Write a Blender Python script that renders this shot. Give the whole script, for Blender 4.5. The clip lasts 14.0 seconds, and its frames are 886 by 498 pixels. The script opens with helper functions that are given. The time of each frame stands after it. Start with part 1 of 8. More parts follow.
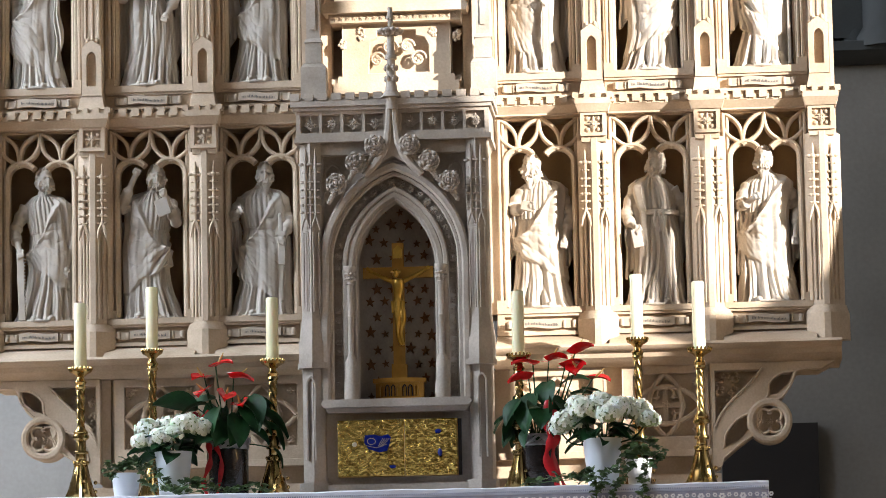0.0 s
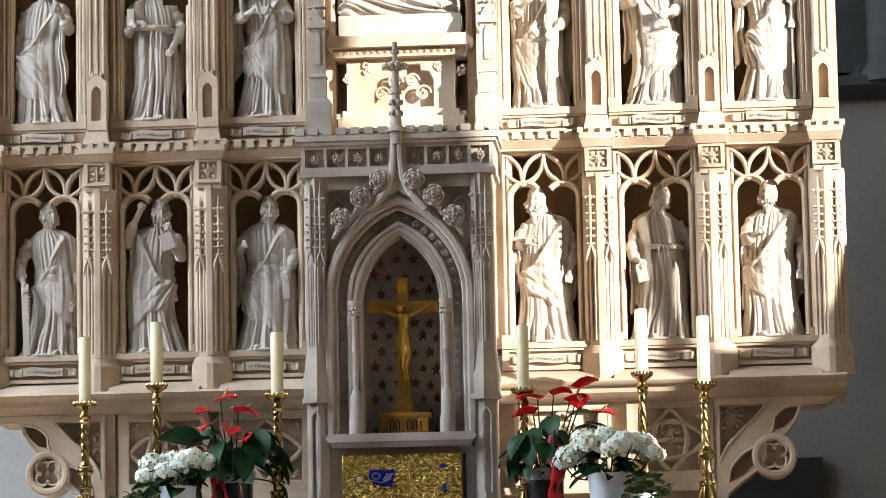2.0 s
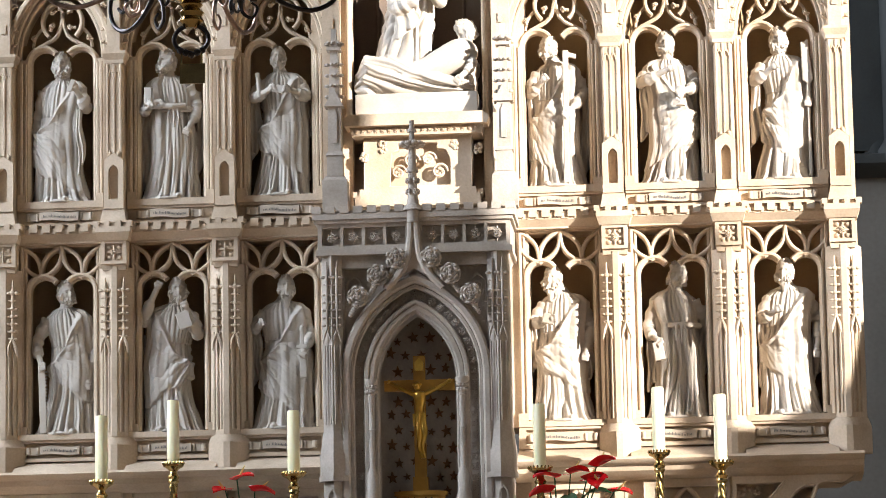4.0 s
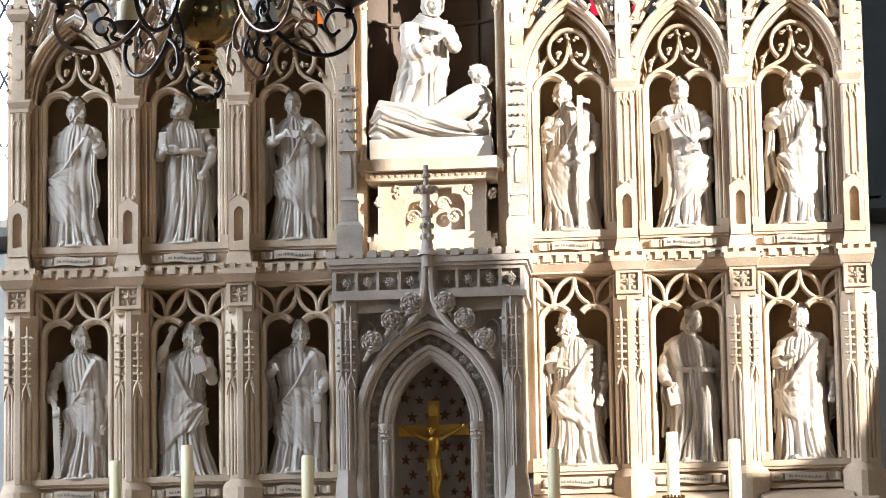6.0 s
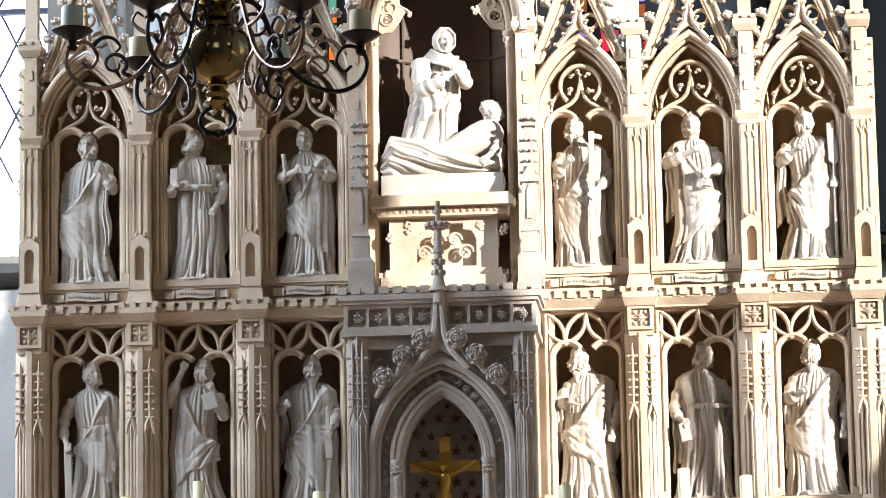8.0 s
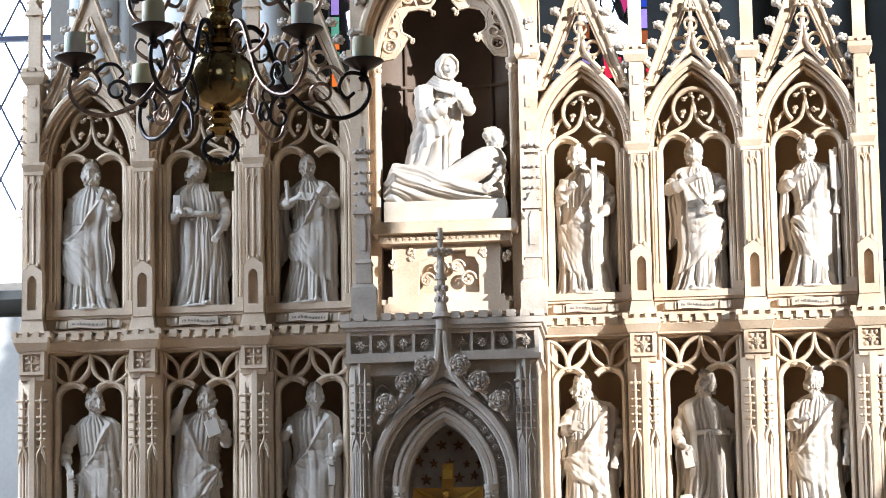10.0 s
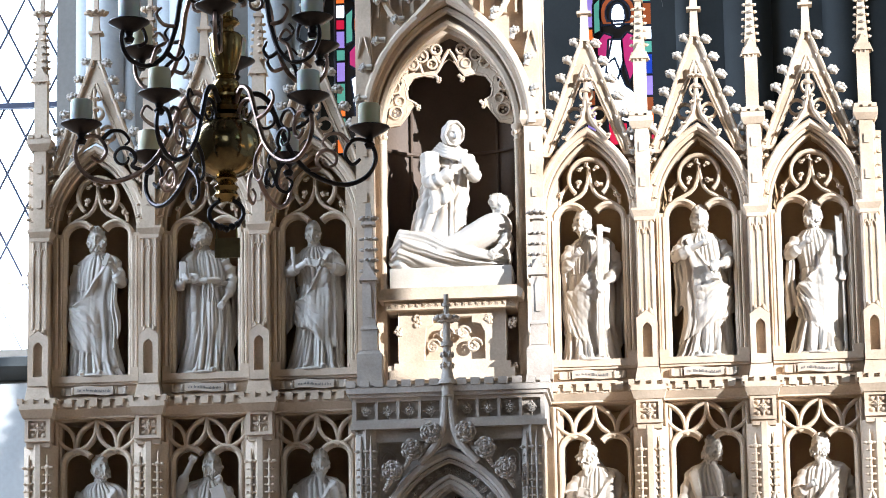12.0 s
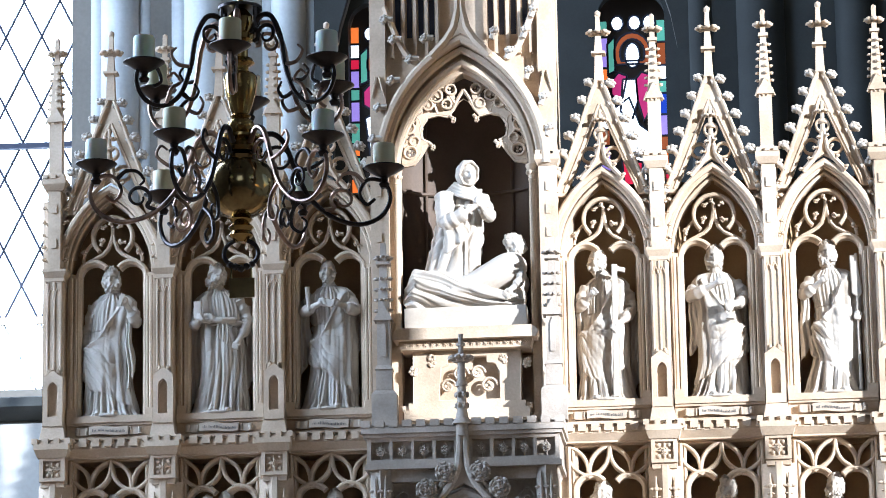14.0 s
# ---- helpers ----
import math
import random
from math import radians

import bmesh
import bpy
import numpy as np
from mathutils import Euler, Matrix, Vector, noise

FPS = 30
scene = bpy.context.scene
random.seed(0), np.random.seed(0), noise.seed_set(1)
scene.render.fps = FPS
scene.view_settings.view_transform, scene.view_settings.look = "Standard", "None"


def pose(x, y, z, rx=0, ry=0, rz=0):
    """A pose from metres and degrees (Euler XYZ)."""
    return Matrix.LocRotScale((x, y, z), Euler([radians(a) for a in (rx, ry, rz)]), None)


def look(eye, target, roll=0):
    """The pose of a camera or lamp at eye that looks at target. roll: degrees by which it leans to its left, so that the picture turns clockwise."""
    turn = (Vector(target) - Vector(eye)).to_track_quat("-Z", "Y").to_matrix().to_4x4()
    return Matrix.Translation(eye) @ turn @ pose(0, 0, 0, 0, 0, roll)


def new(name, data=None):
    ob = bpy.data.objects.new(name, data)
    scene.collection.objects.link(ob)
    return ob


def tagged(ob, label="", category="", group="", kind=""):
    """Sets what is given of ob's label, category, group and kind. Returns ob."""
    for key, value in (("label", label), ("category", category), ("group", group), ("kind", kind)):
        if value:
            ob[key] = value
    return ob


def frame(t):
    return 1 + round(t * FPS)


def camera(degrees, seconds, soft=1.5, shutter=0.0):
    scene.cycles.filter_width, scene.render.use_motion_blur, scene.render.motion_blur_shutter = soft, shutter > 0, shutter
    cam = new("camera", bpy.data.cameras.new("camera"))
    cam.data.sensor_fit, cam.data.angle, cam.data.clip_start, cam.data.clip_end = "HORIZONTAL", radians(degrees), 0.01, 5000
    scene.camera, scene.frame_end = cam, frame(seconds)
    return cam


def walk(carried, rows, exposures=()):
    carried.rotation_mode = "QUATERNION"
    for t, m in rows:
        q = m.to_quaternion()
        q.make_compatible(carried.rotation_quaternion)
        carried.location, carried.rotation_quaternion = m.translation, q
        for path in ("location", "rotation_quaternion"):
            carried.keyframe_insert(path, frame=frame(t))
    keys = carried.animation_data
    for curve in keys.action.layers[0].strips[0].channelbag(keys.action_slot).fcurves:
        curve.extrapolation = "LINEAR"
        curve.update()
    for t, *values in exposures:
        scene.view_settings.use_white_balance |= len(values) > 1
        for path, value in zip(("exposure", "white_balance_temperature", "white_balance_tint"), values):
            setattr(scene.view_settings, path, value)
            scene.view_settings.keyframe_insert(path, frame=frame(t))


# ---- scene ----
# The camera stands on a tripod in the nave and tilts up with a long lens.
cam = camera(14.0, 14.0, soft=0.8)
BASE = look((1.363, -16.384, -0.034), (1.222, -14.406, 0.229), -1.1)
ROWS = [  # seconds, degrees of tilt, degrees of pan to the left
    (0.0, 0.0000, 0.0000),
    (0.5, 0.1112, 0.0055),
    (1.0, 0.2610, 0.0191),
    (1.5, 0.3998, 0.0191),
    (2.0, 0.5495, 0.0741),
    (2.5, 0.7557, 0.1429),
    (3.0, 1.0303, 0.2254),
    (3.5, 1.3344, 0.2914),
    (4.0, 1.7903, 0.3407),
    (4.2, 1.9966, 0.3679),
    (6.3, 2.5646, 0.6326),
    (6.5, 2.6240, 0.6823),
    (7.0, 2.7863, 0.7435),
    (7.5, 2.9791, 0.7380),
    (8.0, 3.0750, 0.7517),
    (8.2, 3.1017, 0.7537),
    (10.3, 3.6204, 0.8031),
    (10.5, 3.7186, 0.8067),
    (11.0, 4.0381, 0.8348),
    (11.5, 4.3223, 0.8753),
    (12.0, 4.5531, 0.8898),
    (12.5, 4.6890, 0.9172),
    (13.0, 4.8357, 0.9336),
    (13.5, 4.9756, 1.0133),
    (14.0, 5.1844, 1.1232),
]
walk(cam, [(t, BASE @ pose(0, 0, 0, 0, pan, 0) @ pose(0, 0, 0, tilt, 0, 0)) for t, tilt, pan in ROWS],
     [(0.0, 1.54, 6200, 14), (4.0, 1.54, 6150, 14), (7.0, 1.44, 5950, 13), (11.0, 1.36, 5550, 12), (14.0, 1.33, 5180, 11)])

# ---- world, sun, windows ----
SUN_AZ, SUN_EL = radians(54), radians(12)
SUN_WAY = Vector((-math.sin(SUN_AZ) * math.cos(SUN_EL), math.cos(SUN_AZ) * math.cos(SUN_EL), -math.sin(SUN_EL)))
world = bpy.data.worlds.new("sky")
scene.world = world
world.use_nodes = True
sky = world.node_tree.nodes.new("ShaderNodeTexSky")
sky.sky_type, sky.sun_disc = "NISHITA", False
sky.sun_elevation, sky.sun_rotation = SUN_EL, math.pi - SUN_AZ
world.node_tree.links.new(sky.outputs[0], world.node_tree.nodes["Background"].inputs[0])
world.node_tree.nodes["Background"].inputs[1].default_value = 0.05


def lamp(name, kind, energy, colour, m, sx=1.0, sy=1.0):
    data = bpy.data.lights.new(name, kind)
    data.energy, data.color = energy, colour
    if kind == "AREA":
        data.shape, data.size, data.size_y = "RECTANGLE", sx, sy
    else:
        data.angle = radians(0.5)
    ob = new(name, data)
    ob.matrix_world = m
    return ob


lamp("sun", "SUN", 5.0, (1.0, 0.93, 0.82), Matrix.Translation((6, -8, 12)) @ SUN_WAY.to_track_quat("-Z", "Y").to_matrix().to_4x4())
# fill lamps added in unseen openings: from the left, the nave end, the choir side
lamp("left_fill_lamp", "AREA", 320, (0.80, 0.90, 1.0), look((-5.9, -2.7, 6.2), (-0.5, -0.3, 3.2)), 2.4, 6.0)
lamp("west_fill_lamp", "AREA", 14, (1.0, 0.90, 0.78), look((1.0, -19.9, 7.0), (0, 0, 2.5)), 3.9, 4.9)
lamp("choir_fill_lamp", "AREA", 160, (0.92, 0.96, 1.0), look((-5.96, 1.8, 6.0), (-1.0, 3.0, 4.5)), 1.5, 4.8)

# ---- materials ----


def material(name, base, rough=0.7, metal=0.0, vary=0.25, scale=6.0, fine=90.0, bump=0.15, tint=None, spec=None, sub=0.0, emit=None, glow=0.0, coat=0.0):
    """A surface with cloudy stains at one scale and grain at another."""
    mat = bpy.data.materials.new(name)
    mat.use_nodes = True
    nt = mat.node_tree
    b = nt.nodes["Principled BSDF"]
    b.inputs["Roughness"].default_value, b.inputs["Metallic"].default_value = rough, metal
    if spec is not None:
        b.inputs["Specular IOR Level"].default_value = spec
    if sub:
        b.inputs["Subsurface Weight"].default_value = sub
        b.inputs["Subsurface Radius"].default_value = (0.02, 0.012, 0.006)
    if coat:
        b.inputs["Coat Weight"].default_value = coat
    if glow:
        b.inputs["Emission Color"].default_value, b.inputs["Emission Strength"].default_value = (*(emit or base), 1), glow
    co = nt.nodes.new("ShaderNodeTexCoord")
    geo = nt.nodes.new("ShaderNodeNewGeometry")
    n1, n2 = nt.nodes.new("ShaderNodeTexNoise"), nt.nodes.new("ShaderNodeTexNoise")
    for n, s, d in ((n1, scale, 6), (n2, fine, 4)):
        n.inputs["Scale"].default_value, n.inputs["Detail"].default_value = s, d
        nt.links.new(geo.outputs["Position"], n.inputs["Vector"])
    ramp = nt.nodes.new("ShaderNodeValToRGB")
    dark = tint or tuple(c * (1 - vary) for c in base)
    light = tuple(min(1, c * (1 + vary * 0.45)) for c in base)
    ramp.color_ramp.elements[0].position, ramp.color_ramp.elements[1].position = 0.3, 0.68
    ramp.color_ramp.elements[0].color, ramp.color_ramp.elements[1].color = (*dark, 1), (*light, 1)
    nt.links.new(n1.outputs["Fac"], ramp.inputs["Fac"])
    mix = nt.nodes.new("ShaderNodeMix")
    mix.data_type, mix.blend_type = "RGBA", "MULTIPLY"
    mix.inputs["Factor"].default_value = min(1, vary * 0.9)
    nt.links.new(ramp.outputs["Color"], mix.inputs["A"])
    r2 = nt.nodes.new("ShaderNodeValToRGB")
    r2.color_ramp.elements[0].position, r2.color_ramp.elements[1].position = 0.35, 0.65
    r2.color_ramp.elements[0].color = (0.6, 0.58, 0.55, 1)
    nt.links.new(n2.outputs["Fac"], r2.inputs["Fac"])
    nt.links.new(r2.outputs["Color"], mix.inputs["B"])
    nt.links.new(mix.outputs["Result"], b.inputs["Base Color"])
    if bump:
        bp = nt.nodes.new("ShaderNodeBump")
        bp.inputs["Strength"].default_value, bp.inputs["Distance"].default_value = bump, 0.004
        nt.links.new(n2.outputs["Fac"], bp.inputs["Height"])
        nt.links.new(bp.outputs["Normal"], b.inputs["Normal"])
    return mat


STONE = material("warm_sandstone", (0.58, 0.465, 0.34), 0.85, vary=0.28, scale=4.0, tint=(0.43, 0.325, 0.22), bump=0.3)
GREY = material("grey_limestone", (0.47, 0.41, 0.345), 0.8, vary=0.30, scale=5.0, tint=(0.33, 0.28, 0.225), bump=0.35)
CARVED = material("pale_carved_stone", (0.48, 0.435, 0.375), 0.66, vary=0.14, scale=9.0, tint=(0.43, 0.37, 0.295), bump=0.18)
# Brown below the stone's tone: shade and warm bounce put into the colour.
NICHE = material("shaded_niche_brown", (0.37, 0.25, 0.13), 0.9, vary=0.2, scale=5.0)
# Brown panels, darker again: the central niche's shade is put into the colour.
DEEPNICHE = material("shaded_brown_panelled_niche", (0.105, 0.07, 0.045), 0.7, vary=0.3, scale=4.0)
SCROLL = material("scroll_stone", (0.50, 0.41, 0.31), 0.8, vary=0.2)
INK = material("faded_black_letters", (0.17, 0.155, 0.14), 0.8, vary=0.1)
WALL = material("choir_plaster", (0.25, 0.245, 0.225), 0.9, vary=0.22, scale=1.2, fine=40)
# Lit copy of the choir plaster, for the bright left part.
LITWALL = material("lit_plaster", (0.38, 0.38, 0.36), 0.9, vary=0.18, scale=1.5, fine=40)
# Shaded copy of the choir plaster; the shade is in the colour.
DIMWALL = material("shaded_grey_plaster", (0.165, 0.155, 0.135), 0.9, vary=0.25, scale=1.2, fine=40)
# Near-black that stands for the darkness in the doorway.
DOOR = material("doorway_black", (0.010, 0.007, 0.005), 0.95, vary=0.3, scale=3)
# Lit copy of the blue-grey shaft stone, light put into the colour.
PILLAR = material("lit_blue_grey_stone", (0.40, 0.42, 0.42), 0.75, vary=0.2, scale=2.0, fine=50)
# Near-black stone; it also holds the shade of the choir's right side.
DARKSTONE = material("dark_shaded_stone", (0.036, 0.040, 0.039), 0.85, vary=0.25, scale=3.0)
BRASS = material("polished_brass", (0.46, 0.32, 0.12), 0.2, 1.0, vary=0.3, scale=14, fine=60, bump=0.08, tint=(0.35, 0.23, 0.08))
OLDBRASS = material("aged_brass_ball", (0.46, 0.35, 0.17), 0.16, 1.0, vary=0.35, scale=9, fine=70, bump=0.04, tint=(0.22, 0.15, 0.06))
IRON = material("dark_wrought_iron", (0.055, 0.045, 0.042), 0.32, 0.85, vary=0.3, scale=20, bump=0.1)
# Coppery highlights on the dark iron are put into the mottled colour.
COPPER = material("iron_with_coppery_glints", (0.50, 0.33, 0.24), 0.3, 1.0, vary=0.5, scale=9, bump=0.1, tint=(0.05, 0.04, 0.038))
GILT = material("gilded_bronze", (0.70, 0.42, 0.08), 0.34, 1.0, vary=0.25, scale=18, fine=80, bump=0.1)
GILTWOOD = material("gilded_wood", (0.52, 0.27, 0.045), 0.48, 0.45, vary=0.25, scale=10, fine=60, bump=0.1)
GOLD = material("hammered_gold", (0.72, 0.50, 0.13), 0.27, 1.0, vary=0.45, scale=40, fine=150, bump=0.6, tint=(0.30, 0.17, 0.03))
ENAMEL = material("blue_enamel", (0.012, 0.022, 0.22), 0.12, vary=0.4, scale=40, bump=0.1, coat=0.6)
STAR = material("bronze_star", (0.24, 0.12, 0.05), 0.5, 0.5, vary=0.4, scale=30)
WAX = material("ivory_wax", (0.90, 0.82, 0.52), 0.45, vary=0.06, scale=5, bump=0.02, sub=0.15)
GREENWAX = material("pale_wax", (0.86, 0.88, 0.76), 0.45, vary=0.06, scale=5, bump=0.02, sub=0.4)
LINEN = material("white_altar_linen", (0.74, 0.74, 0.80), 0.9, vary=0.08, scale=20, fine=300, bump=0.3)
LACE = material("white_lace", (0.80, 0.80, 0.84), 0.9, vary=0.06, fine=300, bump=0.3)
NET = material("net_of_lace", (0.34, 0.35, 0.46), 0.9, vary=0.2, scale=30, fine=350, bump=0.3)
BLUECLOTH = material("blue_cloth_edge", (0.03, 0.06, 0.38), 0.8, vary=0.2)
POT = material("white_glazed_pot", (0.80, 0.82, 0.84), 0.3, vary=0.04, bump=0.0)
BARK = material("dark_vase_filling", (0.022, 0.014, 0.011), 0.25, vary=0.6, scale=25, bump=0.6, coat=0.3)
CORE = material("greenish_flower_heart", (0.30, 0.38, 0.18), 0.7, vary=0.3, scale=30)
WICKER = material("grey_wicker", (0.42, 0.41, 0.40), 0.8, vary=0.3, scale=30)
PETAL = material("white_hydrangea", (0.90, 0.91, 0.86), 0.6, vary=0.1, scale=30, tint=(0.66, 0.72, 0.52), sub=0.1)
RED = material("red_anthurium", (0.72, 0.010, 0.012), 0.25, vary=0.3, scale=14, bump=0.1, coat=0.4)
SPADIX = material("yellow_spadix", (0.7, 0.5, 0.15), 0.5, vary=0.2)
LEAF = material("dark_green_leaf", (0.014, 0.062, 0.018), 0.5, vary=0.5, scale=14, bump=0.2, spec=0.25)
IVY = material("ivy_leaf", (0.07, 0.13, 0.035), 0.5, vary=0.5, scale=30, bump=0.2)
RIBBON = material("red_ribbon", (0.55, 0.01, 0.015), 0.35, vary=0.3, scale=20)
LEAD = material("lead_came", (0.03, 0.035, 0.06), 0.6, 0.3, vary=0.2)
# Unseen; coloured warm so sun on the steps bounces warm light upward.
FLOOR = material("stone_floor", (0.48, 0.33, 0.20), 0.6, vary=0.25, scale=1.5)


def pane_mat(name, colour, glow):
    return material(name, colour, 0.3, vary=0.25, scale=9, fine=60, bump=0.05, emit=colour, glow=glow)


SKYGLASS = material("bright_window_sky", (0.9, 0.95, 1.0), 0.5, vary=0.05, bump=0, emit=(0.93, 0.97, 1.0), glow=1.6)
# Daylight through the stained panes is put in as their own glow.
PANES = {k: pane_mat(k + "_stained_glass", c, g) for k, c, g in (
    ("red", (0.42, 0.008, 0.03), 0.6), ("pink", (0.36, 0.02, 0.10), 0.5), ("orange", (0.75, 0.16, 0.02), 0.5), ("brown", (0.26, 0.06, 0.015), 0.45),
    ("blue", (0.02, 0.05, 0.35), 0.4), ("cyan", (0.2, 0.55, 0.62), 0.5), ("green", (0.12, 0.36, 0.24), 0.4), ("violet", (0.30, 0.20, 0.50), 0.5),
    ("white", (0.90, 0.93, 0.93), 0.8), ("yellow", (0.75, 0.45, 0.06), 0.5), ("dark", (0.02, 0.014, 0.01), 0.05))}

# ---- building helpers ----


def finish(bm, mat, angle=38, bev=0.0):
    """The bmesh as mesh data with one material, shaded smooth up to an angle."""
    if bev:
        edges = [e for e in bm.edges if len(e.link_faces) == 2 and e.calc_face_angle(0) > 0.6]
        bmesh.ops.bevel(bm, geom=edges, offset=bev, segments=1, affect="EDGES")
    bmesh.ops.recalc_face_normals(bm, faces=bm.faces)
    me = bpy.data.meshes.new(mat.name)
    bm.to_mesh(me)
    bm.free()
    me.materials.append(mat)
    me.polygons.foreach_set("use_smooth", [True] * len(me.polygons))
    me.set_sharp_from_angle(angle=radians(angle))
    return me


def thing(name, at, label, category, group="", kind=""):
    ob = new(name)
    ob.empty_display_size = 0.05
    ob.location = at
    return tagged(ob, label, category, group, kind)


def put(name, me, parent=None, at=(0, 0, 0), rot=(0, 0, 0), scale=1.0, label=""):
    """An object on mesh data, placed in world metres; under a parent that only shifts."""
    ob = new(name, me)
    base, p = Vector((0, 0, 0)), parent
    while p:
        base, p = base + p.location, p.parent
    ob.parent = parent
    s = scale if isinstance(scale, tuple) else (scale,) * 3
    ob.matrix_basis = Matrix.LocRotScale(Vector(at) - base, Euler([radians(a) for a in rot]), s)
    return tagged(ob, label)


def part(name, bm, mat, parent, label="", at=(0, 0, 0), bev=0.0, angle=38):
    return put(name, finish(bm, mat, angle, bev), parent, at, label=label)


def box(bm, x0, x1, y0, y1, z0, z1):
    v = [bm.verts.new(p) for p in ((x0, y0, z0), (x1, y0, z0), (x1, y1, z0), (x0, y1, z0), (x0, y0, z1), (x1, y0, z1), (x1, y1, z1), (x0, y1, z1))]
    for f in ((0, 1, 5, 4), (1, 2, 6, 5), (2, 3, 7, 6), (3, 0, 4, 7), (4, 5, 6, 7), (3, 2, 1, 0)):
        bm.faces.new([v[i] for i in f])
    return bm


def prism(bm, outer, holes=(), y0=0.0, y1=0.1):
    """A plate in the x-z plane, from y0 to y1, with holes."""
    loops = []
    for ring in (outer, *holes):
        a = [bm.verts.new((x, y0, z)) for x, z in ring]
        b = [bm.verts.new((x, y1, z)) for x, z in ring]
        loops.append((a, b))
        for i in range(len(a)):
            j = (i + 1) % len(a)
            bm.faces.new((a[i], a[j], b[j], b[i]))
    for side in (0, 1):
        if not holes:
            bm.faces.new(loops[0][side])
        else:
            edges = []
            for lp in loops:
                r = lp[side]
                edges += [bm.edges.get((r[i], r[(i + 1) % len(r)])) for i in range(len(r))]
            bmesh.ops.triangle_fill(bm, edges=edges, use_beauty=True, normal=(0, -1 if side == 0 else 1, 0))
    return bm


def plan(bm, ring, z0, z1, top=1.0, cx=0.0, cy=0.0):
    """A prism on a plan (x, y) from z0 to z1, tapering about (cx, cy)."""
    a = [bm.verts.new((x, y, z0)) for x, y in ring]
    b = [bm.verts.new((cx + (x - cx) * top, cy + (y - cy) * top, z1)) for x, y in ring]
    for i in range(len(a)):
        j = (i + 1) % len(a)
        bm.faces.new((a[i], a[j], b[j], b[i]))
    bm.faces.new(a[::-1])
    bm.faces.new(b)
    return bm


def mould(bm, path, prof, closed=False):
    """Sweeps a closed profile (outward, y) along a path in the x-z plane, mitred."""
    n = len(path)
    rings = []
    for i in range(n):
        p = Vector(path[i])
        a = Vector(path[(i - 1) % n]) if closed or i else None
        b = Vector(path[(i + 1) % n]) if closed or i < n - 1 else None
        t1 = (p - a).normalized() if a is not None else None
        t2 = (b - p).normalized() if b is not None else None
        t = (t1 + t2).normalized() if t1 and t2 and (t1 + t2).length > 1e-6 else (t1 or t2)
        nrm = Vector((-t.y, t.x))
        k = 1.0
        if t1 and t2:
            k = min(2.0, 1 / max(0.4, nrm.dot(Vector((-t1.y, t1.x)))))
        rings.append([bm.verts.new((p.x + nrm.x * d * k, y, p.y + nrm.y * d * k)) for d, y in prof])
    m = len(prof)
    for i in range(n if closed else n - 1):
        r, s = rings[i], rings[(i + 1) % n]
        for j in range(m):
            bm.faces.new((r[j], r[(j + 1) % m], s[(j + 1) % m], s[j]))
    if not closed:
        bm.faces.new(rings[0])
        bm.faces.new(rings[-1][::-1])
    return bm


def tube(bm, pts, r, n=8, flat=1.0):
    """A round bar along points; r is one radius or one a point."""
    pts = [Vector(p) for p in pts]
    rs = r if isinstance(r, (list, tuple)) else [r] * len(pts)
    up = Vector((0.13, 0.31, 0.94)).normalized()
    rings = []
    for i, p in enumerate(pts):
        t = (pts[min(i + 1, len(pts) - 1)] - pts[max(i - 1, 0)]).normalized()
        u = (up - t * up.dot(t))
        u = u.normalized() if u.length > 1e-4 else t.orthogonal().normalized()
        v = t.cross(u)
        up = u
        rings.append([bm.verts.new(p + (u * math.cos(a) + v * math.sin(a) * flat) * rs[i]) for a in (2 * math.pi * k / n for k in range(n))])
    for a, b in zip(rings, rings[1:]):
        for k in range(n):
            bm.faces.new((a[k], a[(k + 1) % n], b[(k + 1) % n], b[k]))
    bm.faces.new(rings[0][::-1])
    bm.faces.new(rings[-1])
    return bm


def lathe(bm, prof, seg=24, at=(0, 0), wave=0.0, lobes=0):
    """Turns (radius, z) rows about a vertical line."""
    rings = []
    for r, z in prof:
        rings.append([bm.verts.new((at[0] + r * (1 + wave * math.cos(lobes * a)) * math.cos(a), at[1] + r * (1 + wave * math.cos(lobes * a)) * math.sin(a), z))
                      for a in (2 * math.pi * k / seg for k in range(seg))])
    for a, b in zip(rings, rings[1:]):
        for k in range(seg):
            bm.faces.new((a[k], a[(k + 1) % seg], b[(k + 1) % seg], b[k]))
    bm.faces.new(rings[0][::-1])
    bm.faces.new(rings[-1])
    return bm


def ball(bm, at, r, stretch=(1, 1, 1), sub=2, turn=0.0):
    m = Matrix.Translation(at) @ Matrix.Rotation(turn, 4, "Y") @ Matrix.Diagonal((r * stretch[0], r * stretch[1], r * stretch[2], 1))
    bmesh.ops.create_icosphere(bm, subdivisions=sub, radius=1.0, matrix=m)
    return bm


def arc(cx, cz, r, a0, a1, n=10):
    return [(cx + r * math.cos(radians(a0 + (a1 - a0) * i / n)), cz + r * math.sin(radians(a0 + (a1 - a0) * i / n))) for i in range(n + 1)]


def arch(w, spring, rise, n=10, cx=0.0):
    """A pointed arch from (-w, spring) over the apex to (w, spring)."""
    R = (w * w + rise * rise) / (2 * w)
    a = math.degrees(math.asin(min(1, rise / R)))
    if R < w:
        a = 90
    left = arc(cx - w + R, spring, R, 180, 180 - a, n)
    right = [(2 * cx - x, z) for x, z in left[::-1]]
    return left[:-1] + [(cx, spring + rise)] + right[1:]


def flip(path):
    return [(-x, z) for x, z in path[::-1]]


def ROLL(r, y, n=6):
    """A round bar's profile about depth y."""
    return [(r * math.cos(2 * math.pi * k / n), y + r * math.sin(2 * math.pi * k / n)) for k in range(n)]


